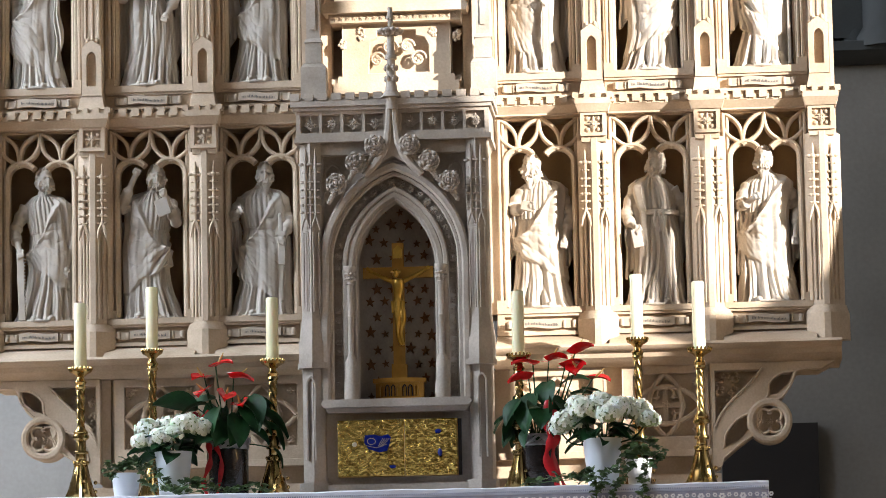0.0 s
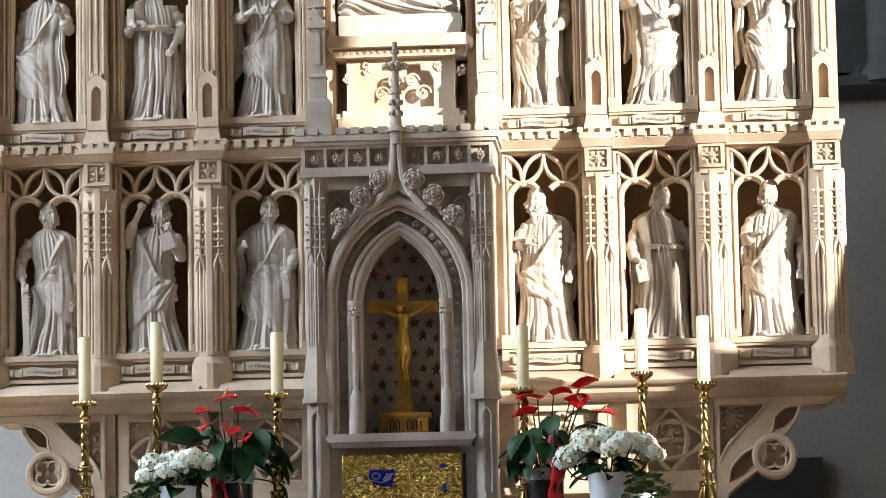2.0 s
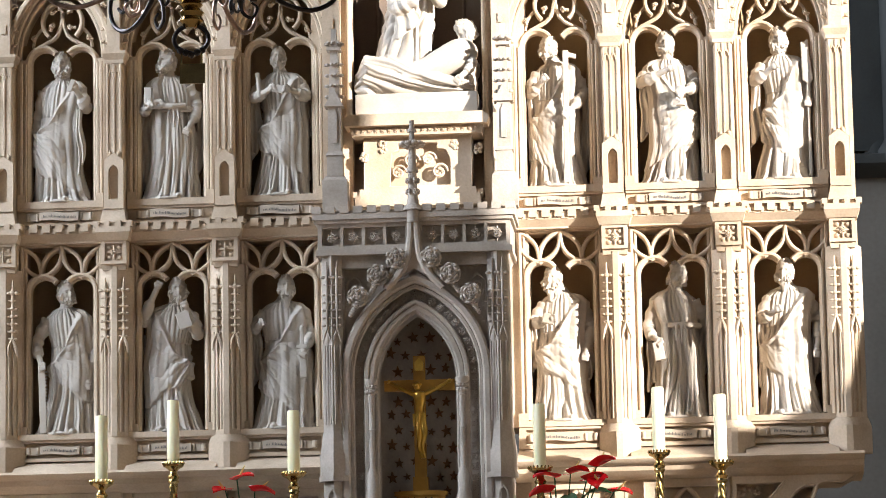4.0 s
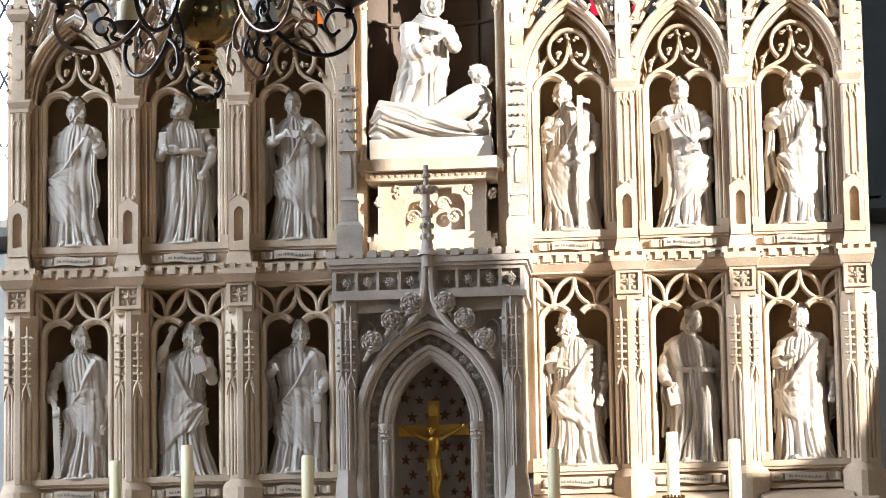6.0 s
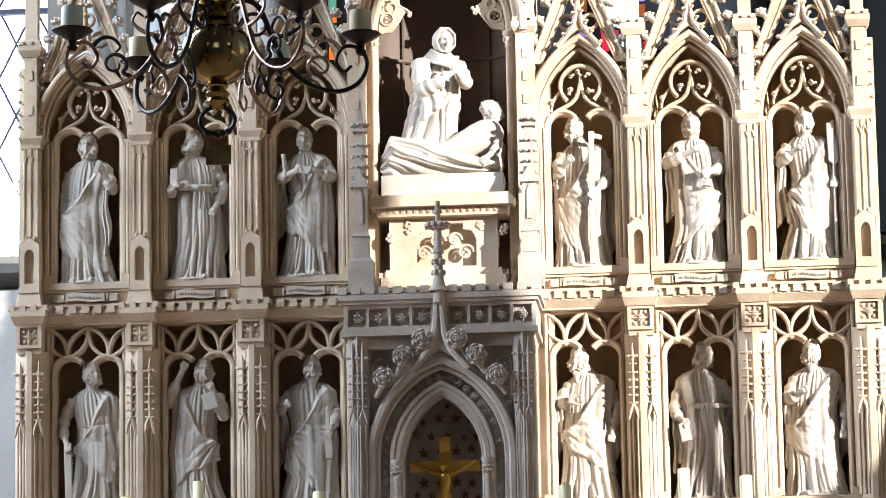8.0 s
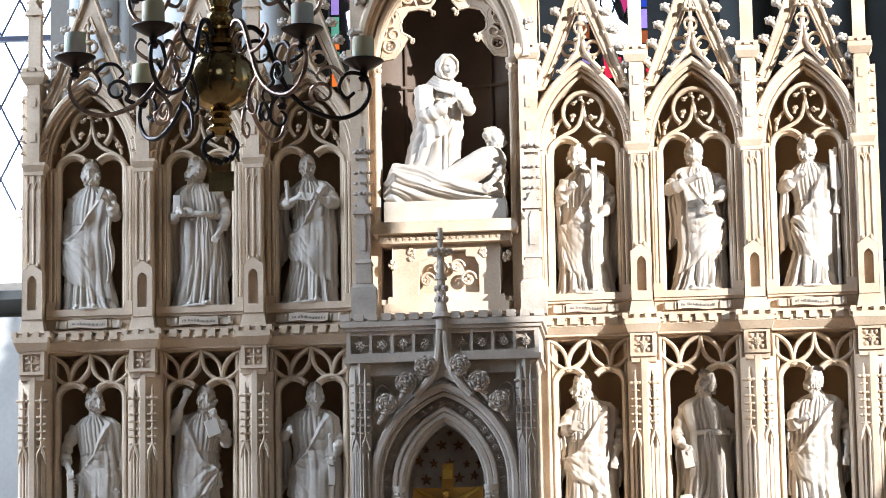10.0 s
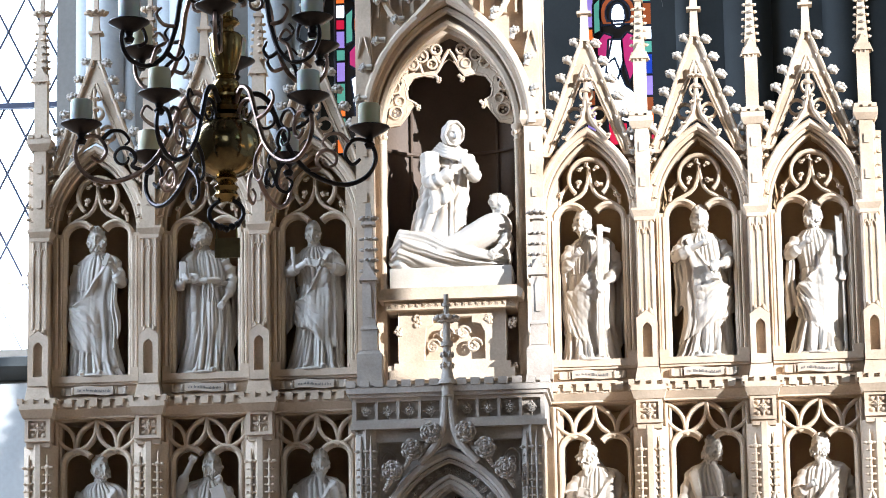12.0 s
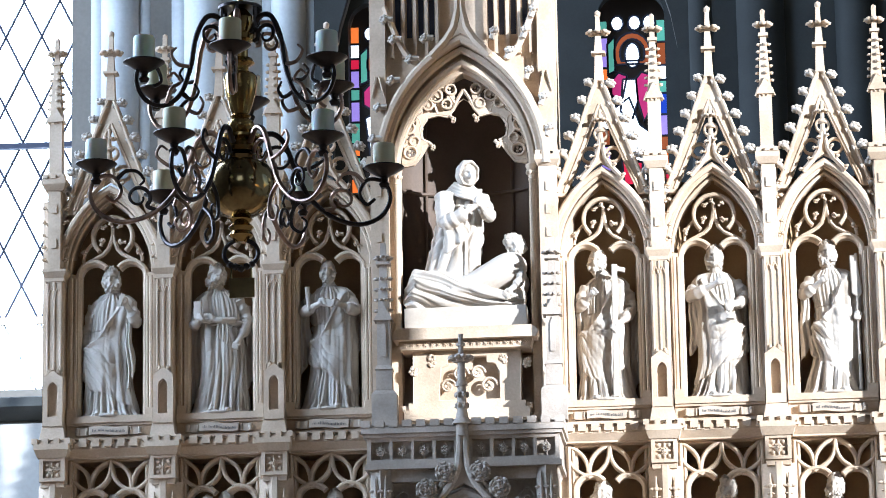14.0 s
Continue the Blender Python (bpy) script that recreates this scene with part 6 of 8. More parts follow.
apostle(-0.655, LOW, 3, "pale stone statue of a long-bearded man with a sword hilt", 0.5, 1, 0.16, 10, 1.4, 0.6,
        [SR, (-0.13, -0.03, 0.45), (-0.095, -0.09, 0.46)], [SL, (0.13, -0.02, 0.42), (0.11, -0.09, 0.34)], sword_hilt, hx=0.02, width=1.1, falls=((-0.125, 0.0, 0.24, 0.46, 0.05, 0.01), (0.12, 0.0, 0.12, 0.34, 0.05, 0.0)))
apostle(0.645, LOW, 4, "sunlit stone statue of a long-bearded man holding a book", -0.5, 1, 0.28, -20, 1.5, 1.0,
        [SR, (-0.13, -0.03, 0.44), (-0.05, -0.11, 0.44)], [SL, (0.13, 0.0, 0.42), (0.11, -0.06, 0.30)],
        lambda bm, r: bar(bm, (-0.085, -0.11, 0.45), (-0.03, -0.12, 0.435), 0.022, 0.010), hx=-0.04, width=1.08, falls=((0.118, -0.01, 0.18, 0.34, 0.05, 0.0), (-0.125, 0.0, 0.27, 0.44, 0.05, 0.01)))
apostle(1.165, LOW, 5, "stone statue of a man in a girt robe", 1, -1, 0.05, -35, 0.4, 1.2,
        [SR, (-0.125, -0.02, 0.40), (-0.085, -0.09, 0.34)], [SL, (0.14, 0.02, 0.41), (0.10, 0.06, 0.36)], hanging_book, hx=0.015, girt=True, falls=((-0.115, 0.0, 0.16, 0.40, 0.05, 0.01), (0.125, 0.02, 0.20, 0.50, 0.06, 0.0)))
apostle(1.685, LOW, 6, "sunlit stone statue of an old bearded man with crossed arm", -1, 1, 0.24, -15, 1.1, 0.9,
        [SR, (-0.125, -0.04, 0.43), (-0.06, -0.11, 0.45)], [SL, (0.135, 0.0, 0.42), (0.125, -0.05, 0.29)], None, hx=-0.01, width=1.05, falls=((-0.12, 0.0, 0.17, 0.44, 0.055, 0.01), (0.125, 0.02, 0.18, 0.42, 0.05, 0.0)))
apostle(-1.69, HIGH, 7, "pale stone statue of a long-haired man holding a knife", -1, 1, 0.14, 0, 0.35, 1.3,
        [SR, (-0.115, 0.0, 0.39), (-0.112, -0.04, 0.27)], [SL, (0.12, -0.04, 0.43), (0.085, -0.10, 0.50)], knife, falls=((0.085, -0.06, 0.16, 0.42, 0.03, 0.02), (-0.105, -0.02, 0.12, 0.28, 0.03, 0.0)))
apostle(-1.175, HIGH, 8, "pale stone statue of a man in a belted robe", 1, -1, 0.04, -40, 0.4, 0.9,
        [SR, (-0.12, -0.03, 0.41), (-0.085, -0.10, 0.42)], [SL, (0.125, 0.0, 0.42), (0.095, -0.07, 0.32)], tall_book, hx=-0.015, girt=True, falls=((-0.118, 0.0, 0.08, 0.40, 0.055, 0.005), (0.12, 0.03, 0.12, 0.50, 0.06, 0.0)))
apostle(-0.655, HIGH, 9, "pale stone statue of a bald man reading a book", 0.5, 1, 0.22, 5, 0.4, 0.35,
        [SR, (-0.115, -0.05, 0.45), (-0.035, -0.115, 0.47)], [SL, (0.125, -0.05, 0.45), (0.06, -0.115, 0.465)],
        lambda bm, r: (small_book(bm, r), staff_left(bm, r)), hx=-0.005, falls=((-0.12, 0.0, 0.20, 0.46, 0.06, 0.0), (0.115, 0.03, 0.25, 0.5, 0.06, 0.0)))
apostle(0.64, HIGH, 10, "sunlit stone statue of a bearded man with a tall cross", -0.5, 1, 0.10, -15, 1.0, 0.8,
        [SR, (-0.12, -0.03, 0.43), (-0.055, -0.105, 0.47)], [SL, (0.125, -0.01, 0.42), (0.06, -0.10, 0.33)], cross_staff, hx=-0.03, falls=((-0.118, 0.0, 0.16, 0.44, 0.05, 0.02), (0.12, 0.03, 0.06, 0.5, 0.06, 0.0)))
apostle(1.165, HIGH, 11, "sunlit stone statue of a long-haired youth with a chalice", 1, -1, 0.20, 0, 0.0, 1.4,
        [SR, (-0.125, -0.04, 0.46), (0.0, -0.11, 0.50)], [SL, (0.125, -0.03, 0.44), (0.065, -0.11, 0.40)], chalice, hx=-0.01, falls=((-0.112, 0.01, 0.24, 0.47, 0.055, 0.01), (0.115, 0.02, 0.20, 0.45, 0.05, 0.0)))
apostle(1.685, HIGH, 12, "sunlit stone statue of a bearded man with a halberd", 0.8, 1, 0.16, 0, 0.6, 1.2,
        [SR, (-0.12, -0.04, 0.45), (-0.04, -0.11, 0.49)], [SL, (0.13, -0.01, 0.44), (0.125, -0.06, 0.36)], axe, hx=-0.005, falls=((-0.118, 0.0, 0.20, 0.46, 0.05, 0.0),))


def mourning_group():
    rnd = random.Random(31)
    bm = bmesh.new()
    # plain block under the bier
    box(bm, -0.283, 0.285, -0.115, 0.14, -0.02, 0.085)
    off = Vector((3.1, 7.7, 1.3))

    def loft(rows_, na, shape):
        rings = []
        for i in range(rows_):
            rings.append([bm.verts.new(shape(i / (rows_ - 1), 2 * math.pi * j / na)) for j in range(na)])
        for p, q in zip(rings, rings[1:]):
            for j in range(na):
                bm.faces.new((p[j], p[(j + 1) % na], q[(j + 1) % na], q[j]))
        bm.faces.new(rings[0][::-1])
        bm.faces.new(rings[-1])

    def kneeling(u, th):
        """The upright cloaked body; its cloak spreads to the back at the foot."""
        z = 0.13 + 0.575 * u
        left = interp([(0, 0.205), (0.25, 0.185), (0.6, 0.150), (0.82, 0.125), (0.93, 0.085), (1, 0.04)], u)
        right = interp([(0, 0.075), (0.3, 0.072), (0.6, 0.082), (0.82, 0.085), (0.93, 0.065), (1, 0.035)], u)
        deep = interp([(0, 0.11), (0.4, 0.10), (0.8, 0.075), (0.93, 0.055), (1, 0.03)], u)
        c, s = math.cos(th), math.sin(th)
        n1 = noise.noise(Vector((c * 1.5, s * 1.5, z * 4)) + off)
        f = abs(math.sin(8.0 * th + 2.2 * n1 + 1.5 * u * c)) ** 0.65 * (1.05 - 0.7 * u) + 0.35 * abs(math.sin(z * 48 - 6 * c + 2 * n1)) * math.exp(-((u - 0.52) / 0.14) ** 2)
        r = 0.024 * f - 0.016
        return (-0.02 + c * ((left if c < 0 else right) + r) + 0.03 * u, 0.035 + s * (deep + r), z)
    loft(110, 150, kneeling)
    head(bm, rnd, (0.014, -0.014, 0.742), 22, 0, 0, 0.047, 0.22, hood=True)
    # veil ends on the shoulders
    for k in range(4):
        tube(bm, smooth([(-0.050 - 0.012 * k, 0.01, 0.705 - 0.012 * k), (-0.015, -0.045 - 0.004 * k, 0.672 - 0.016 * k), (0.045, -0.045 - 0.004 * k, 0.655 - 0.016 * k), (0.078, -0.01, 0.660 - 0.016 * k)], 6), 0.0085, 8)
    arm(bm, [(-0.095, -0.01, 0.635), (-0.085, -0.075, 0.505), (-0.02, -0.115, 0.515), (0.058, -0.112, 0.565)], 0.050, 0.030)
    arm(bm, [(0.075, 0.0, 0.62), (0.115, -0.055, 0.525), (0.075, -0.105, 0.572)], 0.040, 0.026)
    ball(bm, (0.068, -0.115, 0.590), 0.021, (0.8, 0.9, 1.25), 2, 0.5)
    # wide sleeve hanging from the near forearm
    falling(bm, rnd, -0.050, -0.085, 0.385, 0.50, 0.10, 0.02)

    def bier(u, th):
        """Draped legs: a bundle that is high at one end and sinks along the bed, in long slanting folds."""
        x = -0.285 + 0.55 * u
        c, s = math.cos(th), math.sin(th)
        hgt = interp([(0, 0.060), (0.08, 0.096), (0.28, 0.102), (0.5, 0.078), (0.8, 0.045), (1, 0.024)], u)
        dep = interp([(0, 0.055), (0.10, 0.105), (0.5, 0.115), (0.8, 0.112), (1, 0.08)], u)
        n1 = noise.noise(Vector((x * 6, c * 1.2, s * 1.2)) + off)
        v = s * 0.5 + 0.9 * (u - 0.42) * (1.2 - u) + 0.07 * n1
        f = abs(math.sin(11 * v)) ** 0.6 + 0.35 * abs(math.sin(23 * v + 1.0 + n1))
        r = 0.024 * f - 0.014
        return (x + 0.012 * c * math.sin(6 * s), 0.01 - c * (dep + r), 0.085 + hgt + s * (hgt + r))
    loft(120, 130, bier)
    # the chest, propped against the end, the head fallen back
    tube(bm, smooth([(0.262, 0.01, 0.285), (0.20, -0.03, 0.272), (0.125, -0.045, 0.235), (0.04, -0.045, 0.195), (-0.06, -0.04, 0.17)], 8),
         [0.034 + 0.052 * math.sin(min(1.0, k / 9) * 1.57) - 0.0009 * k for k in range(33)], 24, 1.2)
    ball(bm, (0.165, -0.075, 0.285), 0.040, (1.3, 0.8, 0.75), 2, 0.5)
    for q in ((0.245, 0.02, 0.21), (0.235, 0.0, 0.14)):
        ball(bm, q, 0.062, (0.8, 1.2, 1), 2)
    tube(bm, [(0.235, -0.005, 0.30), (0.232, -0.01, 0.355)], [0.032, 0.028], 12)
    head(bm, rnd, (0.228, -0.012, 0.392), -62, 0.35, 1.15, 0.044, 0.75)
    arm(bm, [(0.245, -0.055, 0.295), (0.262, -0.095, 0.215), (0.215, -0.118, 0.158)], 0.029, 0.020)
    # the cloth across the hips, swept up from the foot end
    for k in range(5):
        tube(bm, smooth([(-0.12 + 0.012 * k, -0.055, 0.262 - 0.010 * k), (-0.04 + 0.016 * k, -0.098, 0.212 - 0.006 * k), (0.07 + 0.02 * k, -0.116, 0.152), (0.20 + 0.012 * k, -0.116, 0.112 + 0.004 * k)], 8), [0.006 + 0.007 * math.sin(math.pi * q / 24) for q in range(25)], 8)
    carve("sculpture", bm, (0.0, 0.03, 3.31), "sunlit stone sculpture of a kneeling hooded woman mourning", "mourning sculpture", 0.003)


mourning_group()


def crucifix():
    cr = thing("crucifix", (0, TY + 0.16, 1.43), "gilded altar crucifix on an octagonal pedestal", "crucifix")
    y = TY + 0.16
    bm = bmesh.new()
    oct_ = lambda r: [(r * math.cos(math.pi / 4 * k + 0.393), y + 0.62 * r * math.sin(math.pi / 4 * k + 0.393)) for k in range(8)]
    plan(bm, oct_(0.128), 1.43, 1.445)
    plan(bm, oct_(0.118), 1.445, 1.515)
    plan(bm, oct_(0.130), 1.515, 1.535)
    part("pedestal", bm, GILTWOOD, cr, "octagonal gilded pedestal", bev=0.003)
    for k in (-3, -2, -1, 0, 1, 2, 3):
        bm = bmesh.new()
        mould(bm, [(0.026 * k - 0.008, 1.452), (0.026 * k - 0.008, 1.488)] + arch(0.008, 1.488, 0.014, 4, 0.026 * k)[1:-1] + [(0.026 * k + 0.008, 1.488), (0.026 * k + 0.008, 1.452)], STEP(-0.0025, 0.0025, y - 0.073, y - 0.05, 0.001))
        part("lancet", bm, IRON if k % 3 else GILTWOOD, cr)
    part("foot_block", box(bmesh.new(), -0.034, 0.034, y - 0.034, y + 0.034, 1.535, 1.60), GILTWOOD, cr, bev=0.003)
    bm = bmesh.new()
    prism(bm, [(-0.027, 1.60), (0.027, 1.60), (0.027, 1.995), (0.160, 1.995), (0.160, 2.045), (0.027, 2.045), (0.027, 2.155), (-0.027, 2.155), (-0.027, 2.045), (-0.160, 2.045), (-0.160, 1.995), (-0.027, 1.995)], (), y - 0.012, y + 0.012)
    part("cross", bm, GILTWOOD, cr, "plain gilded wooden cross", bev=0.002)
    part("title_plate", prism(bmesh.new(), [(-0.02, 2.085), (0.02, 2.085), (0.02, 2.125), (0, 2.145), (-0.02, 2.125)], (), y - 0.02, y - 0.0125), GILT, cr)
    bm = bmesh.new()
    o = -0.035
    tube(bm, smooth([(0.0, y + o, 1.985), (0.004, y + o - 0.004, 1.945), (0.0, y + o, 1.90), (0.004, y + o, 1.87)], 6), [0.022, 0.027, 0.030, 0.030, 0.029, 0.028, 0.027, 0.025, 0.023, 0.022, 0.021, 0.021, 0.022, 0.023, 0.025, 0.026, 0.026, 0.026, 0.025], 12)
    for s in (-1, 1):
        tube(bm, smooth([(s * 0.022, y + o, 1.975), (s * 0.075, y + o + 0.005, 2.0), (s * 0.132, y + o + 0.018, 2.035)], 6), [0.012 - 0.0004 * k for k in range(13)], 8)
        ball(bm, (s * 0.138, y + o + 0.018, 2.038), 0.010)
        tube(bm, smooth([(s * 0.012, y + o, 1.865), (s * 0.012 + 0.012, y + o - 0.02, 1.80), (s * 0.006 + 0.004, y + o, 1.735), (0.016 + s * 0.005, y + o, 1.685)], 6), [0.018 - 0.0006 * k for k in range(19)], 10)
    for k in range(9):
        tube(bm, [(-0.026 + 0.0065 * k, y + o - 0.022 + 0.0022 * abs(k - 4), 1.885), (-0.022 + 0.0058 * k, y + o - 0.026 + 0.002 * abs(k - 4), 1.83 + 0.01 * math.sin(k))], 0.006, 6)
    ball(bm, (-0.008, y + o - 0.008, 2.012), 0.019, (0.85, 1, 1.15))
    for k in range(12):
        ball(bm, (-0.008 + 0.018 * math.cos(0.52 * k), y + o - 0.006 + 0.018 * math.sin(0.52 * k), 2.02), 0.0065, (1, 1, 1), 1)
    ob = part("corpus", bm, GILT, cr, "small gilded cast figure", angle=60)


crucifix()

# ---- altar, its cloth and what stands on it ----
AX0, AX1, AF, TOP = -1.74, 1.63, -1.0, 0.98
ALT = thing("altar_table", (0, -0.7, 0), "stone altar table beneath the retable", "altar")
part("mensa", box(bmesh.new(), AX0, AX1, AF + 0.01, 0.43, 0.84, TOP - 0.008), GREY, ALT, bev=0.004)
part("stipes", box(bmesh.new(), AX0 + 0.12, AX1 - 0.12, AF + 0.12, 0.43, 0.0, 0.84), GREY, ALT, bev=0.004)


def altar_cloth():
    cl = thing("altar_cloth", (0, AF, TOP), "white altar cloth with a lace hem over the altar", "tablecloth")
    bm = bmesh.new()
    n = 160
    rows = []
    for k in range(n + 1):
        x = AX0 - 0.004 + (AX1 - AX0 + 0.008) * k / n
        w = 0.004 * math.sin(k * 0.31) + 0.002 * math.sin(k * 0.9)
        e = 0.0015 * math.sin(k * 0.17) + 0.001 * math.sin(k * 0.53)
        rows.append([bm.verts.new(p) for p in ((x, -0.42, TOP - 0.006), (x, -0.42, TOP), (x, AF + 0.012, TOP + e), (x, AF - 0.004, TOP - 0.006 + e), (x, AF - 0.006 + w * 0.2, TOP - 0.03), (x, AF - 0.008 + w, TOP - 0.20), (x, AF + w - 0.003, TOP - 0.20), (x, AF + 0.004, TOP - 0.03), (x, AF + 0.008, TOP - 0.006))])
    for a, b in zip(rows, rows[1:]):
        for j in range(9):
            bm.faces.new((a[j], a[(j + 1) % 9], b[(j + 1) % 9], b[j]))
    bm.faces.new(rows[0])
    bm.faces.new(rows[-1][::-1])
    part("linen", bm, LINEN, cl, angle=60)
    part("net_band", box(bmesh.new(), AX0, AX1, AF - 0.017, AF - 0.0125, TOP - 0.19, TOP - 0.036), NET, cl, "open net ground of the lace")
    part("blue_edge", box(bmesh.new(), AX0, -0.98, AF - 0.020, AF - 0.0125, TOP - 0.035, TOP - 0.016), BLUECLOTH, cl, "strip of blue cloth")
    bm = bmesh.new()
    x = AX0 + 0.01
    while x < AX1 - 0.01:
        box(bm, x, x + 0.0045, AF - 0.0175, AF - 0.010, TOP - 0.027, TOP - 0.021)
        x += 0.0095
    tagged(part("drawn_thread_holes", bm, NET, cl), kind="stuff")
    # repeated lace rose sprays
    bm = bmesh.new()
    for dx, dz, r in ((0, 0, 0.016), (-0.03, 0.006, 0.011), (0.03, 0.006, 0.011), (0, -0.034, 0.012)):
        for k in range(6):
            a = math.pi / 3 * k
            ball(bm, (dx + r * 0.6 * math.cos(a), 0, dz + r * 0.6 * math.sin(a)), r * 0.42, (1, 0.3, 1), 1)
    box(bm, -0.002, 0.002, -0.002, 0.002, -0.03, 0.0)
    box(bm, -0.03, 0.03, -0.002, 0.002, -0.014, -0.011)
    me = finish(bm, LACE, 60)
    k = 0
    while AX0 + 0.06 + 0.089 * k < AX1:
        put("lace_rose", me, cl, (AX0 + 0.06 + 0.089 * k, AF - 0.0165, TOP - 0.062))
        k += 1


altar_cloth()


def candlestick(x, y, dish, top, wax=WAX, narrow=1.0):
    """Tripod brass candlestick with a twisted stem, and its candle."""
    st = thing("candlestick", (x, y, TOP), "polished brass altar candlestick with a twisted stem", "candlestick", "altar candlesticks")
    k = narrow
    h = dish - TOP
    bm = bmesh.new()
    for a in range(3):
        an = math.pi * 2 * a / 3 - math.pi / 2 + 0.2
        c, s = math.cos(an), math.sin(an)
        tube(bm, smooth([(0.022 * c, 0.022 * s, 0.185), (0.034 * c, 0.034 * s, 0.12), (0.056 * c, 0.056 * s, 0.05), (0.076 * c, 0.076 * s, 0.012)], 5), [0.008 + 0.0004 * q for q in range(16)], 6)
        ball(bm, (0.076 * c, 0.076 * s, 0.010), 0.013, (1, 1, 0.8), 1)
        for q in (0.05, 0.09):
            ball(bm, (0.06 * c + 0.012, 0.06 * s, q), 0.010, (1, 1, 1), 1)
    part("tripod_foot", bm, BRASS, st, at=(x, y, TOP))
    bm = bmesh.new()
    ring = [(0.066 * math.cos(math.pi * 2 * q / 6 + 0.2), 0.066 * math.sin(math.pi * 2 * q / 6 + 0.2)) for q in range(6)]
    plan(bm, ring, 0.012, 0.17, 0.38)
    plan(bm, [(q * 0.52, w * 0.52) for q, w in ring], 0.165, 0.185)
    plan(bm, [(q * 0.36, w * 0.36) for q, w in ring], 0.185, 0.275)
    plan(bm, [(q * 0.5, w * 0.5) for q, w in ring], 0.215, 0.228)
    for q in range(6):
        a = math.pi * 2 * q / 6 + 0.2
        ball(bm, (0.03 * math.cos(a), 0.03 * math.sin(a), 0.178), 0.009, (1, 1, 1), 1)
    part("pierced_base", bm, BRASS, st, at=(x, y, TOP), bev=0.0015)
    bm = bmesh.new()
    lathe(bm, [(0.020, 0.272), (0.036, 0.285), (0.038, 0.296), (0.03, 0.305), (0.034, 0.312), (0.022, 0.325), (0.018, 0.335)], 20)
    part("knop", bm, BRASS, st, at=(x, y, TOP))
    bm = bmesh.new()
    z0, z1 = 0.33, h - 0.085
    n = 40
    rows = []
    for i in range(n + 1):
        z = z0 + (z1 - z0) * i / n
        rows.append([bm.verts.new(((0.0155 + 0.0042 * math.cos(4 * (a + i * 0.16))) * math.cos(a), (0.0155 + 0.0042 * math.cos(4 * (a + i * 0.16))) * math.sin(a), z)) for a in (math.pi * 2 * q / 24 for q in range(24))])
    for a, b in zip(rows, rows[1:]):
        for q in range(24):
            bm.faces.new((a[q], a[(q + 1) % 24], b[(q + 1) % 24], b[q]))
    part("twisted_stem", bm, BRASS, st, at=(x, y, TOP), angle=60)
    bm = bmesh.new()
    lathe(bm, [(0.017, h - 0.09), (0.026, h - 0.08), (0.022, h - 0.07), (0.028, h - 0.058), (0.019, h - 0.046), (0.016, h - 0.035), (0.03 * k, h - 0.022), (0.05 * k, h - 0.012), (0.053 * k, h - 0.003), (0.046 * k, h), (0.02, h - 0.003)], 24)
    part("drip_pan", bm, BRASS, st, at=(x, y, TOP))
    bm = bmesh.new()
    for q in range(18):
        a = math.pi * 2 * q / 18
        ball(bm, (0.051 * k * math.cos(a), 0.051 * k * math.sin(a), h + 0.003), 0.0058, (1, 1, 1.4), 1)
    part("beaded_rim", bm, BRASS, st, at=(x, y, TOP))
    ca = tagged(put("candle", finish(lathe(bmesh.new(), [(0.0275, -0.003), (0.0278, 0.01), (0.0275, top - dish - 0.006), (0.025, top - dish), (0.018, top - dish - 0.004)], 24), wax, 60), None, (x, y, dish)), "thick ivory altar candle, unlit, on a brass candlestick", "candle", "altar candles")
    part("wick", lathe(bmesh.new(), [(0.0015, top - dish - 0.006), (0.0015, top - dish + 0.008)], 6), INK, ca, at=(x, y, dish))


for x, y, d, t in ((-1.385, -0.6, 1.572, 1.868), (-0.527, -0.6, 1.587, 1.868), (0.562, -0.6, 1.583, 1.868), (1.356, -0.6, 1.588, 1.888)):
    candlestick(x, y, d, t)
for x, y, d, t in ((-1.085, -0.46, 1.660, 1.946), (1.083, -0.46, 1.654, 1.944)):
    candlestick(x, y, d, t, narrow=0.9)


def leaf_mesh(w, l, mat, lobes=0):
    """A pointed leaf from the origin along +x, drooping and folded on its midrib."""
    bm = bmesh.new()
    n = 8
    rows = []
    for i in range(n + 1):
        u = i / n
        ww = w * math.sin(math.pi * min(1, u * 0.92 + 0.06)) ** 0.75 * (1 - 0.35 * u)
        if lobes:
            ww *= 1 + 0.35 * math.cos(u * math.pi * 5)
        z = 0.10 * l * math.sin(u * math.pi) - 0.22 * l * u * u
        rows.append([bm.verts.new((l * u, s * ww, z + abs(s) * 0.16 * w)) for s in (-1, -0.5, 0, 0.5, 1)])
    for a, b in zip(rows, rows[1:]):
        for j in range(4):
            bm.faces.new((a[j], a[j + 1], b[j + 1], b[j]))
    geom = bmesh.ops.extrude_face_region(bm, geom=bm.faces[:])["geom"]
    bmesh.ops.translate(bm, vec=(0, 0, -0.0012), verts=[g for g in geom if isinstance(g, bmesh.types.BMVert)])
    return finish(bm, mat, 60)


BIGLEAF = leaf_mesh(0.068, 0.17, LEAF)
MIDLEAF = leaf_mesh(0.035, 0.10, LEAF)
IVYLEAF = leaf_mesh(0.017, 0.036, IVY, 1)


def floret():
    """Four rounded petals round an eye, facing +z."""
    bm = bmesh.new()
    for k in range(4):
        a = math.pi / 2 * k + 0.4
        ball(bm, (0.0082 * math.cos(a), 0.0082 * math.sin(a), 0.001), 0.0082, (1, 1, 0.2), 1)
    return finish(bm, PETAL, 60)


FLORET = floret()


